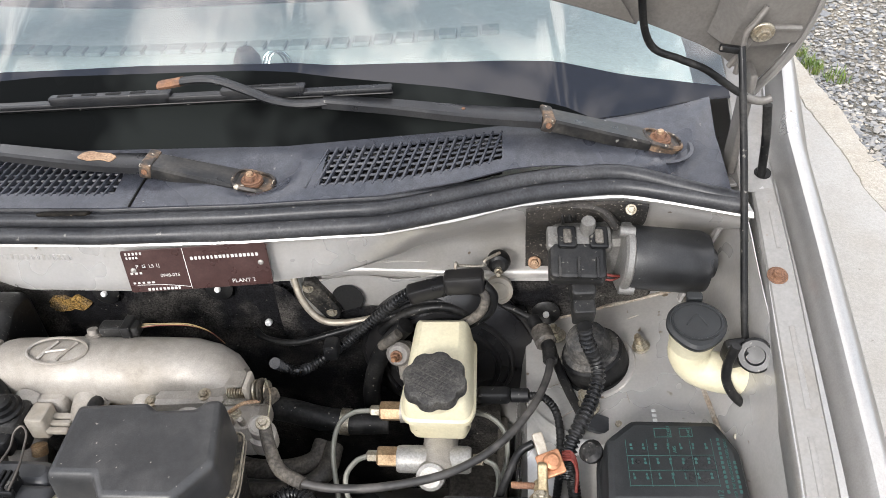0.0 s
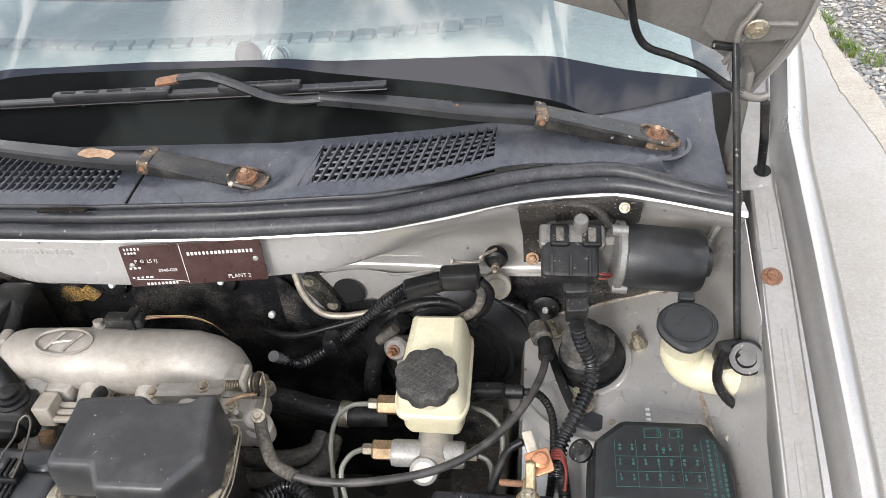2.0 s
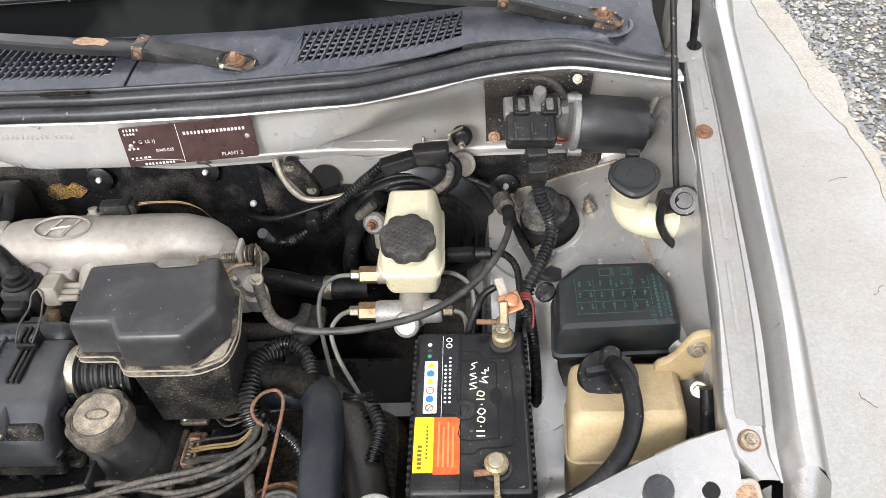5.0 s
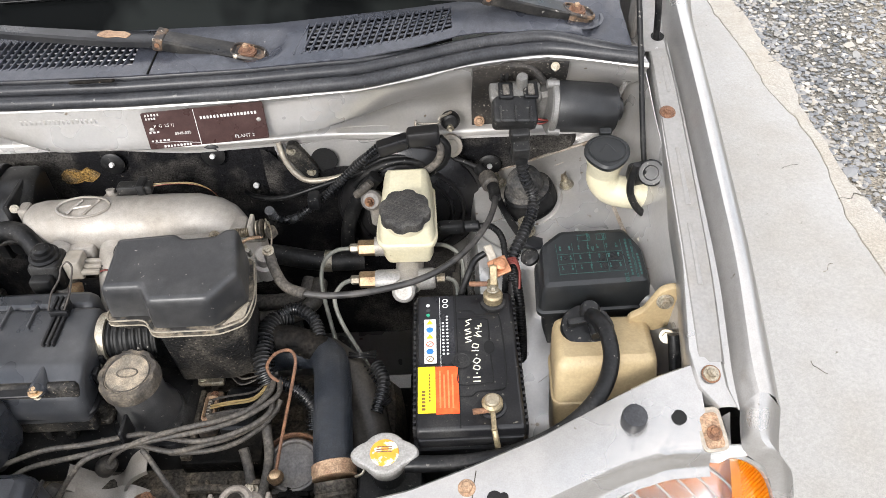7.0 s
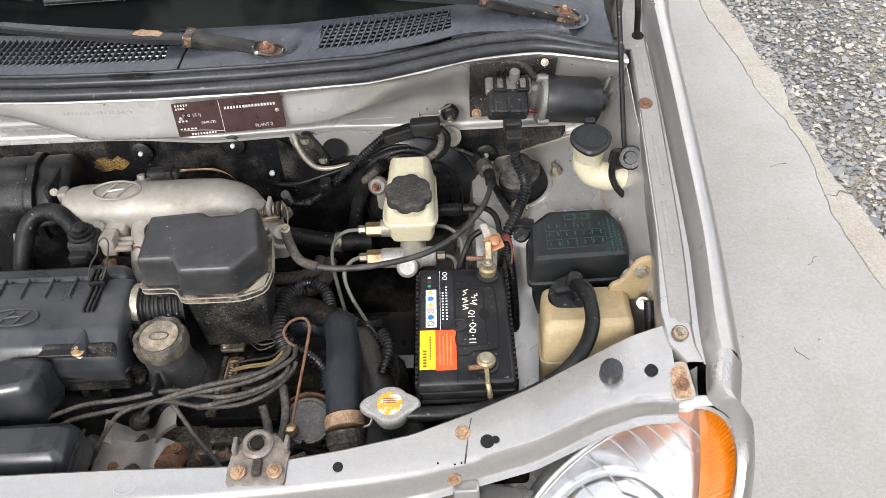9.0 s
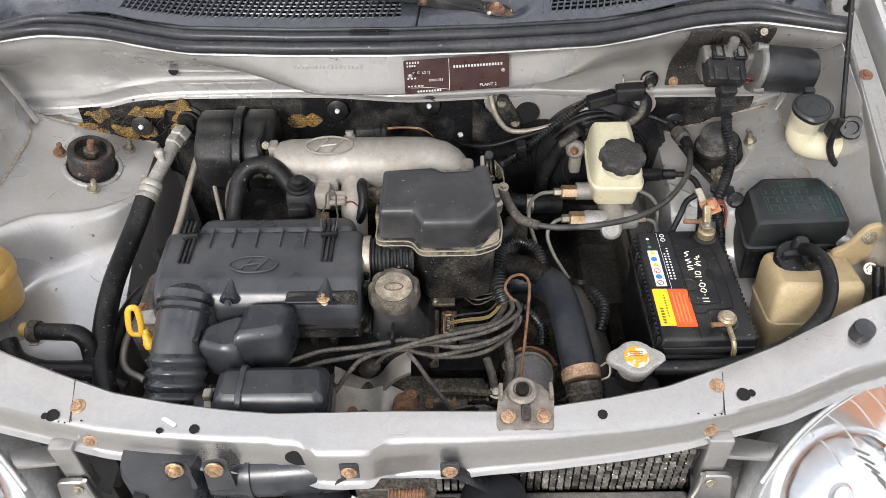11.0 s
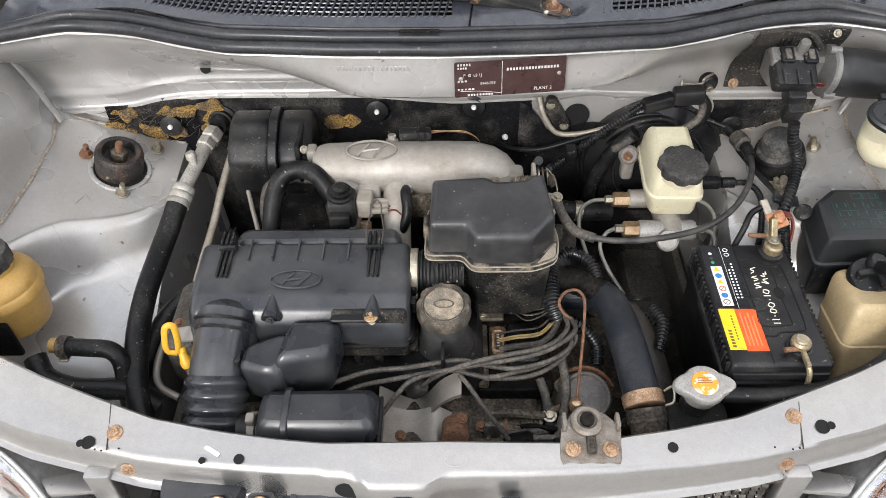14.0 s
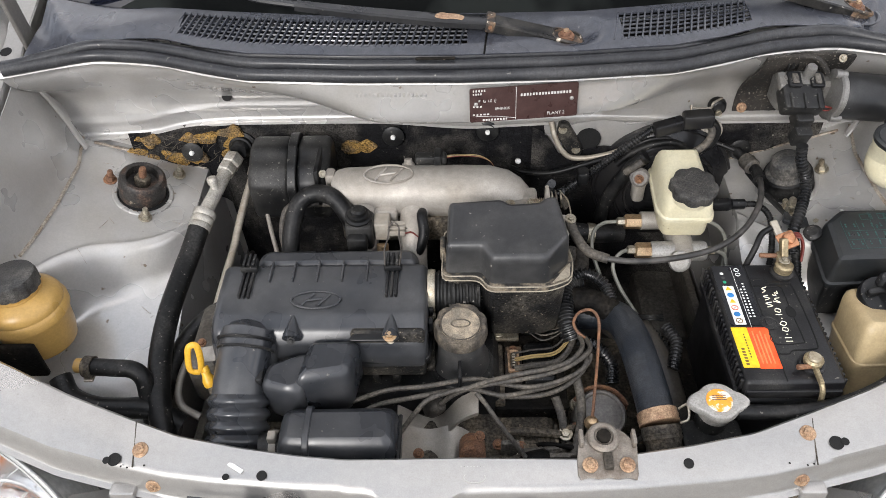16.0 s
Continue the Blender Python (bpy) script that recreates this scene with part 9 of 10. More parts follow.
# ---- strut mounts ----
def build_mounts():
    for s in (-1, 1):
        x, y = s * 0.533, -0.018
        z = tower_z(0.533, -0.018)
        n = (-s * 0.33, -0.10, 1)
        m = aim((x, y, z), n)
        lab = "rusty rubber strut mount with a centre nut" if s < 0 else "black rubber strut mount with a dusty cap"
        t = thing("strut_mount", lab, "strut mount", (x, y, z - 0.01), "strut mounts")
        part("gap", lathe([(0.044, -0.004), (0.044, 0.0012), (0.035, 0.0013)], m @ pose(s * 0.002, -0.003, 0), n=36), HOLEMAT, t)
        part("tower_ring", tube([m @ pose(s * 0.002, -0.003, 0) @ vec(0.0445 * math.cos(a), 0.0445 * math.sin(a), 0.001) for a in [2 * math.pi * k / 36 for k in range(37)]], 0.0042, 8, 1, flat=0.7), BAYPAINT, t)
        if s < 0:
            part("mount", lathe([(0.037, 0), (0.0375, 0.028), (0.036, 0.036), (0.032, 0.040), (0.026, 0.039), (0.0245, 0.024), (0.010, 0.022)], m, n=36), RUSTCUP, t, "rust-brown steel cup")
            part("nut", lathe([(0.0125, 0.022), (0.0125, 0.038), (0.010, 0.040)], m, n=6), GRIME, t)
            part("stud", lathe([(0.006, 0.036), (0.006, 0.055), (0.005, 0.058)], m, n=12), RUST, t)
        else:
            part("mount", lathe([(0.0385, 0), (0.0385, 0.020), (0.037, 0.027), (0.033, 0.029)], m, n=36), RUBBER, t)
            part("dust_cap", lathe([(0.0335, 0.026), (0.0335, 0.031), (0.027, 0.034), (0.0262, 0.046), (0.023, 0.056), (0.014, 0.062), (0.003, 0.064)], m, n=30), DUSTRUB, t, "domed cap grey with dust")
    b = thing("hose_bracket", "black steel bracket bolted beside the strut", "bracket", (0.50, -0.08, 0.83))
    part("upright", tube([(0.477, 0.014, 0.838), (0.485, -0.019, 0.838), (0.496, -0.059, 0.838), (0.508, -0.094, 0.838)], 0.0058, 8, 4, flat=0.5), PLASTIC, b)
    part("tail", tub([(-0.004, -0.012), (0.030, -0.013), (0.054, -0.004), (0.056, 0.004), (0.040, 0.010), (0.0, 0.012)], [(0, 0.001), (0.002, 0), (0.006, 0), (0.008, 0.002)], r=0.006, m=pose(0.502, -0.098, 0.834, 6, 14, -8)), SATIN, b)
    again("bolt", BOLT, b, (0.550, -0.106, 0.834), (-0.3, -0.2, 1), 0.7)
    again("stud_and_nut", STUD, b, (0.517, -0.086, 0.840), (-0.2, -0.1, 1), 1.25)
    for k in range(5):
        part("stamped_mark", box(0.585, -0.128 + 0.007 * k, 0, 0.590, -0.124 + 0.007 * k, 0.001, 0.0003, m=pose(0.0, 0, tower_z(0.5875, -0.11) + 0.001)), WHITE, b)


RUSTCUP = surf("rust_brown_cup", (0.030, 0.027, 0.025), 0.55, 0.1, (0.14, 0.085, 0.06), 0.7, s1=35, lo=0.5, hi=0.7, s2=300, grain=0.5, bump=0.6, spots=(0.24, 0.20, 0.15), spot_scale=90, spot_at=0.68)
DUSTRUB = surf("dusty_rubber", (0.03, 0.03, 0.03), 0.7, 0, (0.13, 0.12, 0.105), 0.9, s1=30, s2=300, grain=0.4, bump=0.5)
build_mounts()


# ---- air-conditioning pipes and steering reservoir ----
DULLALU = surf("dull_aluminium", (0.42, 0.40, 0.36), 0.5, 0.4, (0.28, 0.25, 0.20), 0.6, s1=40, s2=400, grain=0.2, bump=0.25)


def build_aircon():
    a = thing("aircon_pipe", "dull aluminium air-conditioning pipe with black hose", "pipe", (-0.41, -0.10, 0.80))
    part("grommet", lathe([(0.027, 0), (0.028, 0.005), (0.022, 0.007), (0.0215, 0.013), (0.018, 0.014), (0.0175, 0.020), (0.014, 0.024)], aim((-0.375, 0.072, 0.868), (-0.15, -1, 0.15)), n=28), RUBBER, a)
    part("nut", lathe([(0.015, -0.008), (0.0165, -0.006), (0.0165, 0.012), (0.014, 0.014)], aim((-0.386, 0.036, 0.864), (-0.25, -0.95, -0.1)), n=6), DULLALU, a)
    part("nut", lathe([(0.014, -0.008), (0.0155, -0.006), (0.0155, 0.008), (0.013, 0.01)], aim((-0.393, 0.016, 0.860), (-0.25, -0.95, -0.1)), n=6), DULLALU, a)
    part("pipe", tube([(-0.386, 0.04, 0.864), (-0.394, 0.008, 0.859), (-0.402, -0.030, 0.852), (-0.410, -0.062, 0.845), (-0.415, -0.078, 0.840)], 0.0115, 16, 6), DULLALU, a)
    part("port", lathe([(0.0065, 0), (0.0065, 0.010), (0.0085, 0.011), (0.0085, 0.020), (0.007, 0.022)], aim((-0.402, -0.035, 0.858), (-0.15, 0.25, 1)), n=14), DULLALU, a)
    part("ferrule", lathe([(0.0165, 0), (0.018, 0.002), (0.018, 0.010), (0.0165, 0.012), (0.018, 0.014), (0.018, 0.022), (0.0165, 0.024), (0.018, 0.026), (0.018, 0.034)], aim((-0.413, -0.070, 0.842), (-0.20, -0.88, -0.35)), n=26), DULLALU, a)
    part("hose", tube([(-0.420, -0.098, 0.831), (-0.428, -0.135, 0.814), (-0.437, -0.19, 0.798), (-0.442, -0.25, 0.785), (-0.438, -0.32, 0.770), (-0.425, -0.39, 0.745), (-0.405, -0.445, 0.705), (-0.395, -0.47, 0.64)], 0.0165, 18, 7), RUBBER, a)
    solo("aircon_line", tube([(-0.352, 0.06, 0.855), (-0.355, 0.030, 0.842), (-0.362, -0.010, 0.825), (-0.368, -0.05, 0.808), (-0.372, -0.10, 0.79), (-0.378, -0.16, 0.775), (-0.385, -0.22, 0.755), (-0.395, -0.29, 0.72)], 0.0062, 12, 6), PALEPIPE, "thin pale aluminium pipe beside the tower", "pipe")
    solo("line_nut", lathe([(0.010, 0), (0.010, 0.02), (0.008, 0.022)], aim((-0.354, 0.045, 0.848), (-0.1, -0.9, -0.4)), n=6), PALEPIPE, "pale hexagonal pipe nut at the firewall", "pipe nut")
    solo("steering_hose", tube([(-0.345, -0.205, 0.765), (-0.372, -0.215, 0.766), (-0.40, -0.235, 0.758), (-0.425, -0.275, 0.745), (-0.44, -0.33, 0.72), (-0.445, -0.40, 0.69)], 0.0130, 14, 6), RUBBER, "black hose curving behind the air cleaner", "hose")
    solo("thin_pipe", tube([(-0.345, -0.23, 0.775), (-0.365, -0.255, 0.765), (-0.405, -0.285, 0.745), (-0.415, -0.33, 0.735), (-0.41, -0.36, 0.72), (-0.38, -0.375, 0.71)], 0.0058, 10, 6), SHIELD, "thin tan pipe beside the air cleaner", "pipe")


build_aircon()


def build_steering_tank():
    t = thing("power_steering_reservoir", "amber-brown plastic power steering reservoir, black cap", "fluid reservoir", (-0.585, -0.315, 0.765))
    m = pose(-0.583, -0.316, 0, 0, 0, 0) @ pose(0, 0, 0, -3, -3, 0)
    part("bowl", lathe([(0.030, 0.765), (0.046, 0.772), (0.050, 0.79), (0.053, 0.828)], m, n=40), OCHRE, t)
    part("rim", lathe([(0.053, 0.827), (0.057, 0.829), (0.0575, 0.840), (0.054, 0.845), (0.0545, 0.850), (0.050, 0.860), (0.040, 0.867), (0.034, 0.870)], m, n=40), OCHRE, t)
    part("neck", lathe([(0.033, 0.868), (0.033, 0.882)], m, n=28), OCHRE, t)
    part("cap", lathe([(0.034, 0.876), (0.036, 0.878), (0.036, 0.896), (0.034, 0.900), (0.028, 0.901), (0.004, 0.9015)], m, n=96, lobes=14, depth=0.05, span=(0.5, 0.899)), CAPBLACK, t, "ribbed black screw cap")
    part("nozzle", lathe([(0.0105, 0), (0.0105, 0.02)], aim((-0.545, -0.342, 0.790), (1, -0.12, 0.0)), n=18), OCHRE, t)
    part("clamp", lathe([(0.0155, 0), (0.0155, 0.013)], aim((-0.532, -0.3440, 0.790), (1, -0.1, 0)), n=20), GRIME, t)
    part("clamp_ear", box(-0.533, -0.362, 0.776, -0.519, -0.350, 0.780, 0.0015), STEEL, t)
    part("bracket", box(-0.665, -0.335, 0.755, -0.60, -0.325, 0.82, 0.003), DARK, t)
    solo("return_hose", tube([(-0.534, -0.3440, 0.790), (-0.488, -0.348, 0.791), (-0.462, -0.350, 0.789), (-0.448, -0.358, 0.778), (-0.444, -0.372, 0.755), (-0.443, -0.39, 0.72)], 0.0125, 16, 6), RUBBER, "black steering return hose with a sharp bend", "hose")
    solo("feed_hose", tube([(-0.572, -0.350, 0.772), (-0.555, -0.372, 0.758), (-0.520, -0.384, 0.750), (-0.478, -0.386, 0.748), (-0.44, -0.385, 0.745), (-0.40, -0.395, 0.72)], 0.0155, 16, 6), RUBBER, "thick black steering feed hose below the reservoir", "hose")
    solo("apron_pipe", tube([(-0.465, -0.40, 0.72), (-0.468, -0.42, 0.70), (-0.47, -0.45, 0.66)], 0.006, 10, 4), CASTAL, "thin metal pipe on the wheel arch", "pipe")


build_steering_tank()


def build_dipstick():
    d = thing("dipstick", "yellow plastic loop handle of the oil dipstick", "dipstick", (-0.355, -0.39, 0.70))
    loop = [(-0.354, -0.376, 0.816), (-0.366, -0.377, 0.822), (-0.365, -0.370, 0.846), (-0.361, -0.366, 0.858), (-0.352, -0.365, 0.858), (-0.350, -0.370, 0.838), (-0.352, -0.376, 0.818)]
    part("handle", tube(loop, 0.0030, 10, 4, flat=1.5), YELLOW, d)
    part("shank", tube([(-0.348, -0.371, 0.822), (-0.343, -0.381, 0.808)], 0.0050, 10, 4), YELLOW, d)
    part("collar", lathe([(0.008, 0), (0.009, 0.003), (0.009, 0.009), (0.006, 0.016), (0.005, 0.022)], aim((-0.340, -0.386, 0.800), (-0.35, 0.45, 0.8)), n=18), YELLOW, d)
    part("tube", tube([(-0.340, -0.386, 0.802), (-0.332, -0.402, 0.780), (-0.326, -0.42, 0.75), (-0.322, -0.44, 0.70)], 0.006, 10, 5), GRIME, d)
    b = thing("lifting_eye", "rusty steel lifting eye beside the air cleaner", "lifting eye", (-0.352, -0.345, 0.80))
    part("plate", box(-0.012, -0.010, 0, 0.012, 0.012, 0.004, 0.002, m=pose(-0.350, -0.352, 0.822, 30, 10, 20)), CASTAL, b)
    again("bolt", RUSTBOLT, b, (-0.357, -0.338, 0.832), (0, -0.3, 1), 0.7)
    part("cover", box(-0.395, -0.345, 0.70, -0.345, -0.215, 0.785, 0.012), SPLASH, b, "grimy timing cover side")


build_dipstick()


# ---- bonnet lock and front end ----
def build_lock():
    k = thing("bonnet_lock", "worn steel bonnet lock bracket bolted to the bar", "bonnet lock", (0.17, -0.53, 0.80))
    rows = []
    for i in range(11):
        k0 = i / 10
        row = []
        for y, z, xa, xb in ((-0.549, 0.8335, 0.137, 0.201), (-0.544, 0.8365, 0.134, 0.203), (-0.528, 0.8395, 0.134, 0.204), (-0.508, 0.8425, 0.137, 0.206), (-0.496, 0.844, 0.146, 0.196), (-0.488, 0.842, 0.150, 0.190), (-0.486, 0.82, 0.150, 0.190)):
            row.append(vec(xa + (xb - xa) * k0, y + 0.003 * abs(math.sin(k0 * 9.42)), z))
        rows.append(row)
    part("plate", sheet(rows, 0.003), WORNSTEEL, k)
    part("tower", lathe([(0.019, -0.004), (0.019, 0.003), (0.016, 0.006), (0.012, 0.0065), (0.010, 0.003), (0.006, 0.003)], aim((0.167, -0.500, 0.845), (0, -0.15, 1)), n=28), WORNSTEEL, k)
    part("hub", lathe([(0.0085, 0), (0.0085, 0.006), (0.004, 0.0065)], aim((0.167, -0.500, 0.846), (0, -0.15, 1)), n=18), DARK, k)
    for x in (0.148, 0.191):
        again("bolt", TANBOLT, k, (x, -0.534, 0.8410), (0, -0.2, 1), 1.0)
    part("slot", box(0.164, -0.540, 0.838, 0.175, -0.518, 0.8455, 0.002), GRIME, k)
    for x in (0.138, 0.200):
        part("ear", box(x, -0.512, 0.840, x + 0.005, -0.492, 0.853, 0.0015), WORNSTEEL, k)


WORNSTEEL = surf("worn_steel", (0.235, 0.21, 0.18), 0.5, 0.45, (0.11, 0.085, 0.065), 0.8, s1=40, s2=500, grain=0.15, bump=0.25, spots=(0.38, 0.35, 0.31), spot_scale=60, spot_at=0.68)
build_lock()


def build_front():
    r = thing("radiator", "dusty radiator core with crumpled fins", "radiator", (0.12, -0.53, 0.50))
    part("core", box(-0.30, -0.530, 0.46, 0.395, -0.505, 0.775, 0.003), DARK, r)
    rnd = random.Random(12)
    for k in range(34):
        x = 0.045 + 0.0102 * k
        rows = []
        for j in range(26):
            z = 0.665 + 0.125 * j / 25
            o = -0.533 - 0.004 * (j % 2) - 0.002 * rnd.random()
            rows.append([vec(x + 0.0012, o, z), vec(x + 0.0088, o - 0.0015 * rnd.random(), z + 0.002 * rnd.random())])
        part("fin_column", sheet(rows, 0.0006), FINS, r)
    part("tank_top", box(0.05, -0.545, 0.778, 0.40, -0.505, 0.79, 0.003), GRIME, r)
    c = thing("condenser", "grey aluminium condenser with flat tubes", "condenser", (0.16, -0.55, 0.45))
    part("top_bar", box(-0.07, -0.565, 0.655, 0.392, -0.545, 0.678, 0.003), CANGREY, c)
    for k in range(9):
        z = 0.645 - 0.0165 * k
        part("flat_tube", box(-0.07, -0.566, z - 0.002, 0.392, -0.55, z + 0.002, 0.001), ALU, c)
    part("fins", box(-0.07, -0.558, 0.48, 0.392, -0.548, 0.655, 0.001), DARK, c)
    part("bottle", lathe([(0.024, -0.06), (0.026, -0.05), (0.026, 0.05), (0.02, 0.058), (0.008, 0.06)], pose(0.012, -0.580, 0.655), n=24), CASTAL, c)
    for k, x in enumerate((-0.100, 0.132)):
        h = thing("horn", "round black horn on a steel strap", "horn", (x, -0.59, 0.66), "pair of horns")
        part("dish", lathe([(0.034, -0.030), (0.043, -0.024), (0.0455, -0.010), (0.0465, 0.006), (0.0455, 0.024), (0.041, 0.029), (0.036, 0.0285), (0.034, 0.026), (0.006, 0.027)], aim((x, -0.582, 0.700), (0.0, -0.96, 0.28)), n=36), HORN, h)
        part("trumpet", box(-0.02, -0.02, -0.02, 0.03, 0.02, 0.015, 0.01, m=pose(x + (0.045 if k else -0.03), -0.588, 0.675)), HORN, h)
        bx = -0.047 if k == 0 else 0.076
        part("strap", tube([(bx, -0.572, 0.785), ((bx + x) / 2, -0.574, 0.765), (x, -0.572, 0.735)], 0.010, 6, 5, flat=0.22), PLASTIC, h)
        part("strap_head", box(bx - 0.012, -0.580, 0.776, bx + 0.012, -0.574, 0.808, 0.004), SATIN, h)
        again("bolt", TANBOLT, h, (bx, -0.580, 0.794), (0, -1, 0.15), 1.05)
    c2 = thing("charcoal_canister", "black plastic canister hung from steel straps", "canister", (-0.275, -0.57, 0.64))
    part("drum", lathe([(0.040, -0.10), (0.050, -0.085), (0.053, -0.06), (0.053, -0.054), (0.051, -0.052), (0.052, 0.05), (0.048, 0.060)], pose(-0.286, -0.550, 0.735), n=36), SATIN, c2)
    part("notch", box(-0.310, -0.606, 0.745, -0.292, -0.594, 0.785, 0.003), HOLEMAT, c2)
    for x, ln in ((-0.256, 0.060), (-0.208, 0.060)):
        m = pose(x, -0.580, 0.822, -4, 0, 6)
        part("strap", tub([(-0.014, 0), (0.014, 0), (0.017, ln), (-0.017, ln)], [(0, 0), (0.003, 0)], r=0.006, m=m @ pose(0, 0, 0, -90, 0, 0)), SATIN, c2)
        again("bolt", BRASSBOLT, c2, (x, -0.5835, 0.810), (0, -1, 0.2), 1.25)
    solo("intake_snorkel", join(tube([(-0.225, -0.545, 0.745), (-0.18, -0.548, 0.75), (-0.12, -0.548, 0.755), (-0.06, -0.545, 0.758)], 0.036, 18, 5), tube([(-0.178, -0.548, 0.75), (-0.172, -0.548, 0.7505)], 0.039, 18, 2)), SATIN, "black plastic air snorkel behind the front bar", "air duct")
    lk = thing("lock_mechanism", "rusty greasy lock mechanism under the front bar", "bonnet lock", (0.015, -0.575, 0.72))
    part("plate", tub([(-0.040, 0.735), (0.0, 0.722), (0.055, 0.735), (0.060, 0.768), (-0.042, 0.768)], [(0.574, 0), (0.588, 0), (0.590, 0.002)], r=0.006, m=Matrix(((1, 0, 0, 0), (0, 0, -1, 0), (0, 1, 0, 0), (0, 0, 0, 1)))), GRIME, lk)
    part("spring", tube([(0.0, -0.594, 0.762), (0.045, -0.594, 0.766)], 0.008, 10, 10, ribs=(0.005, 0.25)), RUST, lk)
    part("catch", box(0.050, -0.60, 0.722, 0.085, -0.585, 0.742, 0.003), PLASTIC, lk)
    part("wire", tube([(-0.05, -0.580, 0.735), (0.0, -0.592, 0.708), (0.04, -0.595, 0.695), (0.095, -0.592, 0.70)], 0.0016, 6, 6), WHITE, lk)
    g = thing("front_grille", "black plastic front grille with chipped edges", "grille", (0, -0.62, 0.55))
    rows = []
    for i in range(37):
        x = -0.36 + 0.02 * i
        step = 0.010 if x > 0.14 else (0.004 if x > 0.03 else 0.0)
        sag = -0.012 * (1 - (x / 0.36) ** 2)
        rows.append([vec(x, -0.590 + sag, 0.650 + step), vec(x, -0.592 + sag, 0.668 + step), vec(x, -0.602 + sag, 0.670 + step), vec(x, -0.616 + sag, 0.664 + step), vec(x, -0.622 + sag, 0.645 + step), vec(x, -0.630 + sag, 0.58)])
    part("upper_rail", sheet(rows, 0.002), CHIPPED, g)
    for k in range(4):
        z = 0.650 - 0.022 * k
        pts = [(-0.35 + 0.07 * i, -0.626 - 0.012 * (1 - ((-0.35 + 0.07 * i) / 0.36) ** 2) - 0.004 * k, z) for i in range(11)]
        part("bar", tube(pts, 0.006, 8, 3, flat=0.6), CHIPPED, g)
    for k in range(9):
        x = -0.30 + 0.075 * k
        part("stay", box(x, -0.640, 0.585, x + 0.005, -0.625, 0.66, 0.001), CHIPPED, g)
    for s in (-1, 1):
        p = thing("front_stay", "silver painted front stay beside the headlamp", "stay plate", (s * 0.42, -0.55, 0.40), "front stays")
        quad = [(0.375, 0.46), (0.480, 0.46), (0.465, 0.60), (0.438, 0.735), (0.400, 0.738), (0.396, 0.71)]
        quad = quad if s > 0 else [(-x, z) for x, z in quad[::-1]]
        part("plate", tub(quad, [(0.550, 0.001), (0.551, 0), (0.556, 0), (0.558, 0.002)], r=0.010, m=Matrix(((1, 0, 0, 0), (0, 0, -1, 0), (0, 1, 0, 0), (0, 0, 0, 1)))), PAINT, p)
        part("edge", tube([(s * 0.400, -0.556, 0.738), (s * 0.396, -0.560, 0.70), (s * 0.375, -0.562, 0.58), (s * 0.365, -0.562, 0.47)], 0.004, 8, 4), PAINT, p)
        part("post", box(min(s * 0.398, s * 0.43), -0.548, 0.70, max(s * 0.398, s * 0.43), -0.53, 0.80, 0.003), PAINT, p)
        again("bolt", BOLT, p, (s * 0.412, -0.560, 0.722), (0, -1, 0.2), 0.8)
        arm = tub([(0.398, -0.545), (0.48, -0.553), (0.50, -0.53), (0.42, -0.515)], [(0.762, 0), (0.766, 0), (0.768, 0.001)], r=0.006) if s > 0 else tub([(-0.398, -0.545), (-0.42, -0.515), (-0.50, -0.53), (-0.48, -0.553)], [(0.762, 0), (0.766, 0), (0.768, 0.001)], r=0.006)
        part("arm", arm, PAINT, p)
        again("bolt", BOLT if s > 0 else RUSTBOLT, p, (s * 0.412, -0.531, 0.768), (0, -0.3, 1), 0.9)
    b = thing("front_bumper", "silver painted front bumper", "bumper", (0, -0.66, 0.30))
    rows = []
    for i in range(41):
        x = -0.765 + 0.03825 * i
        u = abs(x) / 0.765
        y = -0.70 + 0.20 * u ** 3.2
        rows.append([vec(x, y + 0.06, 0.605 + 0.03 * u ** 3), vec(x, y + 0.01, 0.600 + 0.03 * u ** 3), vec(x * 1.005, y - 0.006, 0.58), vec(x * 1.01, y - 0.012, 0.50), vec(x * 1.01, y, 0.32), vec(x, y + 0.03, 0.24)])
    part("skin", sheet(rows, 0.003), PAINT, b)


# Dirt is the tint; the pale spots are painted sparkles of glossy fins.
FINS = surf("dirty_fins_with_glints", (0.035, 0.032, 0.028), 0.4, 0.5, (0.13, 0.115, 0.095), 0.7, s1=60, lo=0.5, hi=0.7, s2=300, grain=0.5, bump=0.5, spots=(0.45, 0.43, 0.40), spot_scale=240, spot_at=0.68)
HORN = surf("horn_black", (0.020, 0.021, 0.024), 0.38, 0, (0.055, 0.055, 0.056), 0.6, s1=12, s2=600, grain=0.12, bump=0.06, spots=(0.12, 0.115, 0.11), spot_scale=150, spot_at=0.72)
CHIPPED = surf("chipped_black", (0.022, 0.023, 0.026), 0.42, 0, (0.06, 0.06, 0.06), 0.5, s1=14, s2=300, bump=0.2, spots=(0.5, 0.5, 0.5), spot_scale=110, spot_at=0.70)
build_front()


# ---- headlamps ----
LAMP = [(0.135, 0.092), (0.08, 0.098), (0.02, 0.088), (-0.042, 0.063), (-0.089, 0.03), (-0.132, -0.019), (-0.151, -0.063), (-0.152, -0.115), (-0.081, -0.151), (0.003, -0.145), (0.084, -0.11), (0.14, -0.053), (0.171, 0.015), (0.166, 0.065)]
SPLIT = [(0.132, 0.085), (0.128, 0.05), (0.118, 0.0), (0.104, -0.045), (0.084, -0.078), (0.050, -0.118)]


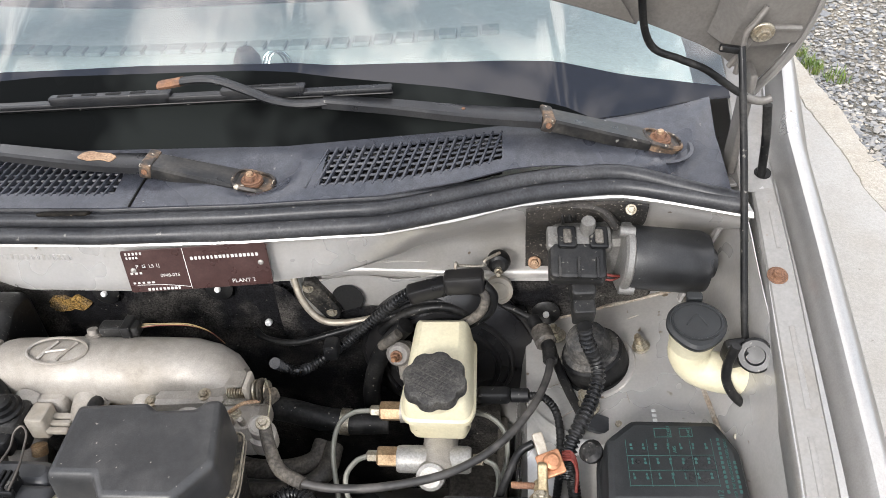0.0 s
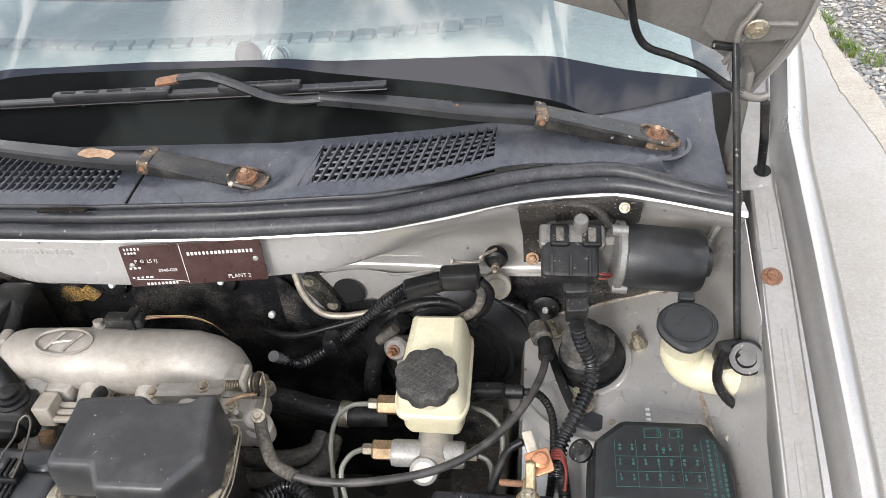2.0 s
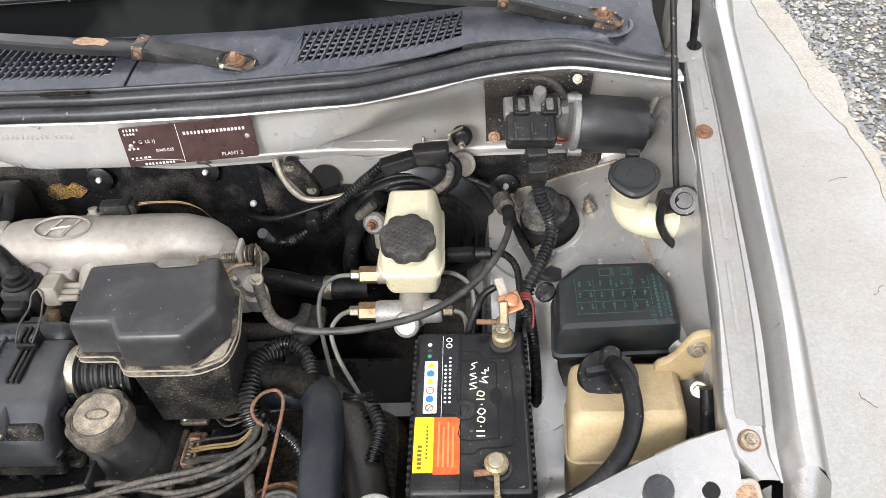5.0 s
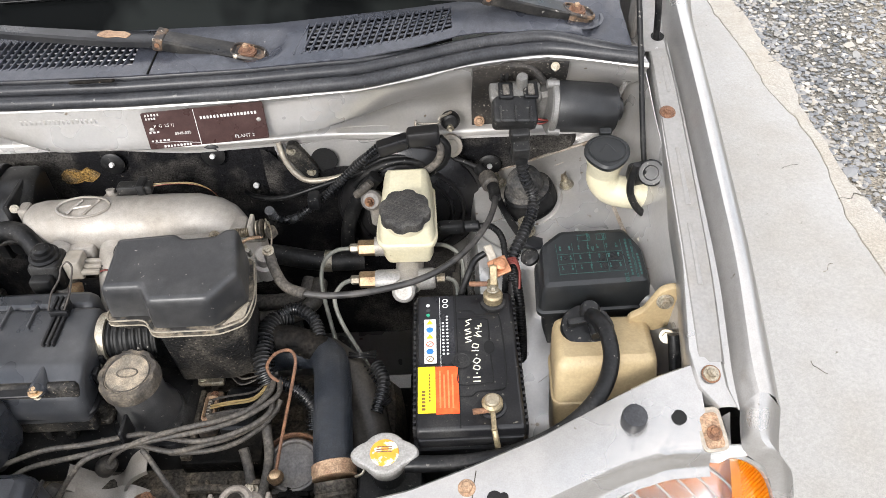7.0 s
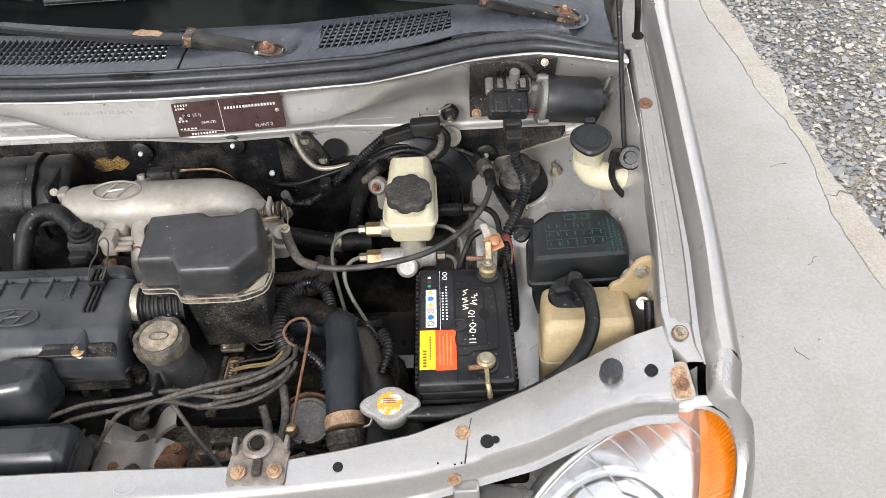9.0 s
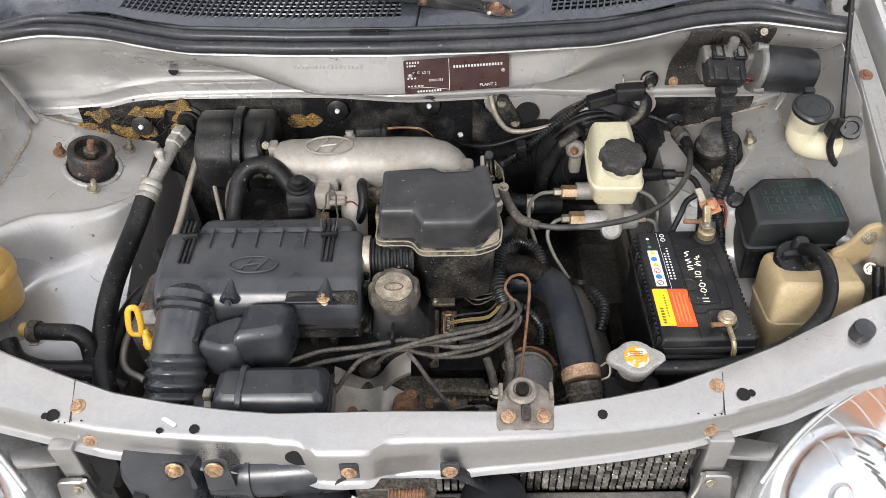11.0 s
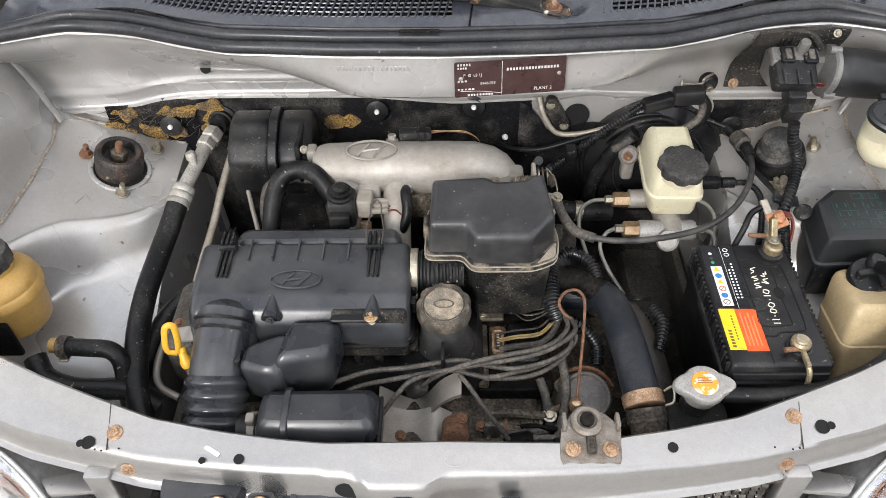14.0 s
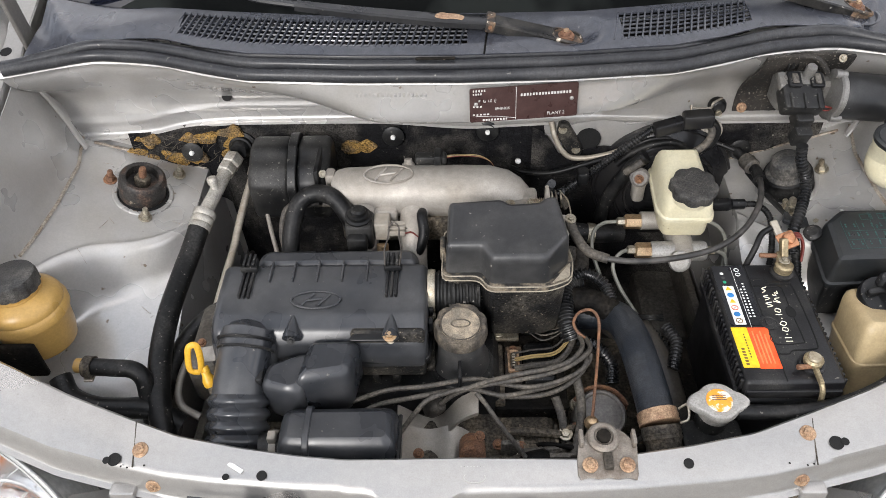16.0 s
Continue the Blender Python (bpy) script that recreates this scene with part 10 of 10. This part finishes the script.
def build_headlamp(s):
    e1, e2 = vec(0.9864, 0.1644, 0), vec(-0.1121, 0.6724, 0.7317)
    n = e1.cross(e2)
    o = vec(0.60, -0.54, 0.755)

    def at(a, b, c=0.0):
        bulge = 0.030 * (1 - (a / 0.19) ** 2) * (1 - (b / 0.19) ** 2) - 0.020
        p = o + e1 * a + e2 * b + n * (c + bulge)
        return vec(s * p.x, p.y, p.z)

    lamp = thing("headlamp", "large clear headlamp with an amber indicator", "headlamp", (s * 0.60, -0.54, 0.60), "pair of headlamps")
    out = [(p.x, p.y) for p in rounded(LAMP, 0.05, 3)]
    cx, cy = 0.01, -0.02
    bm = bmesh.new()
    strip(bm, [[at(a, b, -0.12 if k == 0 else c) for a, b in (out if k else [(cx + (x - cx) * 0.75, cy + (y - cy) * 0.75) for x, y in out])] for k, c in enumerate((0, -0.05, -0.012))], caps=(True, False))
    part("housing", bm, HOUSING, lamp, "pale grey lamp housing")
    bm = bmesh.new()
    ring = [[at(cx + (x - cx) * f, cy + (y - cy) * f, c) for x, y in out] for f, c in ((1.02, -0.012), (1.025, -0.002), (1.012, 0.003), (0.985, 0.002), (0.975, -0.004))]
    strip(bm, ring, caps=(False, False))
    part("rim", bm, RIMGREY, lamp, "grey lens rim")
    # lens in rings towards the middle
    bm = bmesh.new()
    strip(bm, [[at(cx + (x - cx) * f, cy + (y - cy) * f, 0.0) for x, y in out] for f in (0.985, 0.8, 0.6, 0.4, 0.2, 0.03)], caps=(False, True))
    lens = part("lens", bm, LENS, lamp, "clear plastic lens")
    lens.visible_shadow = False
    # inner surfaces: fluted reflector, bowl, amber part
    bm = bmesh.new()
    strip(bm, [[at(cx + (x - cx) * f, cy + (y - cy) * f, c) for x, y in out] for f, c in ((0.97, -0.010), (0.93, -0.030), (0.80, -0.042), (0.05, -0.050))], caps=(False, True))
    part("reflector", bm, SATINCHROME, lamp, "satin chrome reflector")
    c0 = at(-0.006, -0.066, -0.036)
    axis = vec(s * n.x, n.y, n.z)
    m = aim(c0, axis) @ Matrix.Diagonal((1.13, 1.13, 0.85, 1))
    rnd = random.Random(21)
    rings = []
    for r, z in ((0.014, -0.070), (0.028, -0.066), (0.041, -0.056), (0.053, -0.042), (0.064, -0.026), (0.073, -0.008), (0.078, 0.006)):
        rings.append([m @ vec(r * math.cos(a), r * math.sin(a), z + rnd.uniform(-0.013, 0.013) * (0.02 < r < 0.075)) for a in [2 * math.pi * k / 16 for k in range(16)]])
    bowl = part("bowl", strip(bmesh.new(), rings, caps=(True, False)), CHROME, lamp, "mirror-bright faceted reflector bowl")
    for f in bowl.data.polygons:
        f.use_smooth = False
    part("bowl_rim", lathe([(0.077, 0.004), (0.080, 0.008), (0.086, 0.009), (0.088, 0.002), (0.087, -0.02)], m, n=48, caps=(False, False)), SATINCHROME, bowl)
    part("bulb_shield", lathe([(0.016, -0.066), (0.017, -0.030), (0.016, -0.014), (0.012, -0.008), (0.004, -0.007)], m, n=24), SATINCHROME, bowl)
    part("bulb_stem", box(-0.007, -0.045, -0.050, 0.007, 0.0, -0.026, 0.003, m=m), CANGREY, bowl)
    for k in range(6):
        part("bowl_louvre", box(-0.011, -0.0014, 0, 0.011, 0.0014, 0.010, 0.0008, m=m @ pose(0.030 + 0.006 * k, 0.048 - 0.011 * k, -0.020, 0, 0, -30 - 6 * k)), CANGREY, bowl)
    part("step_edge", tube([m @ vec(-0.074, -0.026, 0.002), m @ vec(-0.03, -0.040, -0.010), m @ vec(0.03, -0.036, -0.010), m @ vec(0.076, -0.016, 0.002)], 0.0020, 6, 6), CANGREY, bowl)
    part("lower_shelf", sheet([[m @ vec(x, -0.030 - 0.010 * (1 - (x / 0.07) ** 2), -0.012), m @ vec(x, -0.052 - 0.014 * (1 - (x / 0.07) ** 2), 0.002)] for x in [-0.07 + 0.01 * k for k in range(15)]], 0.001), SATINCHROME, bowl)
    for k in range(7):
        a0 = -0.050 + 0.026 * k
        b0 = 0.030 + 0.052 * ease(-0.06, 0.02, a0) - 0.004 * max(0, k - 4)
        part("flute", tube([at(a0, b0, -0.036), at(a0 + 0.022, b0 - 0.024, -0.033), at(a0 + 0.036, b0 - 0.052, -0.030)], 0.0012, 6, 4), RIMGREY, lamp)
    part("side_light", lathe([(0.022, 0), (0.024, 0.004), (0.012, 0.008), (0.003, 0.008)], aim(at(-0.105, -0.108, -0.03), axis), n=24), SATINCHROME, lamp)
    # amber indicator strip along the outer edge
    edge = [(0.134, 0.086), (0.160, 0.066), (0.165, 0.016), (0.136, -0.05), (0.086, -0.106), (0.050, -0.118)]
    A, B = spline([(a, b, 0) for a, b in SPLIT], 9), spline([(a, b, 0) for a, b in edge], 9)
    rows = []
    for p, q in zip(A, B):
        rows.append([at(p.x + (q.x - p.x) * k / 4, p.y + (q.y - p.y) * k / 4, -0.005 - (0.02 if k == 0 else 0)) for k in range(5)])
    part("indicator", sheet(rows, 0.002), AMBERPLASTIC, lamp, "amber indicator lens")
    for k in range(1, len(A) - 2):
        p, q = A[k], B[k]
        part("indicator_flute", tube([at(p.x + (q.x - p.x) * t, p.y + (q.y - p.y) * t, -0.0042) for t in (0.06, 0.5, 0.94)], 0.0013, 5, 3), AMBERPLASTIC, lamp)
    part("top_tab", box(-0.03, -0.006, 0, 0.03, 0.008, 0.008, 0.003, m=pose(s * 0.695, -0.462, 0.838, 10, s * 5, s * 6)), HOUSING, lamp)
    part("seal_strip", tube([at(x, y, 0.001) for x, y in ((0.128, 0.094), (0.08, 0.100), (0.02, 0.091), (-0.042, 0.066), (-0.089, 0.034), (-0.134, -0.016))], 0.003, 8, 5), RIMGREY, lamp)


HOUSING = surf("lamp_housing", (0.58, 0.58, 0.56), 0.45, 0.1, (0.46, 0.45, 0.42), 0.5, s1=14, bump=0.1)
RIMGREY = surf("lamp_rim", (0.46, 0.46, 0.45), 0.35, 0.3, (0.3, 0.3, 0.29), 0.4, s1=20, bump=0.03)
SATINCHROME = surf("satin_chrome", (0.80, 0.80, 0.80), 0.22, 0.9, bump=0, grain=0, rvar=0.05)
AMBERPLASTIC = surf("amber_plastic", (0.85, 0.26, 0.01), 0.18, 0, (0.9, 0.36, 0.02), 0.6, s1=60, s2=200, bump=0.05, sub=0.4, coat=0.6)
build_headlamp(1)
build_headlamp(-1)


def build_wheels():
    for s in (-1, 1):
        for y in (-0.02, 2.30):
            x = s * 0.66
            part("tyre", lathe([(0.17, -0.075), (0.25, -0.082), (0.272, -0.065), (0.276, 0.0), (0.272, 0.065), (0.25, 0.082), (0.17, 0.075)], aim((x, y, 0.276), (1, 0, 0)), n=40), RUBBER, car, "black tyre")
            part("rim", lathe([(0.02, -0.02), (0.16, -0.04), (0.175, -0.07), (0.175, 0.07), (0.16, 0.04), (0.02, 0.02)], aim((x, y, 0.276), (1, 0, 0)), n=32), PAINT, car)


build_wheels()
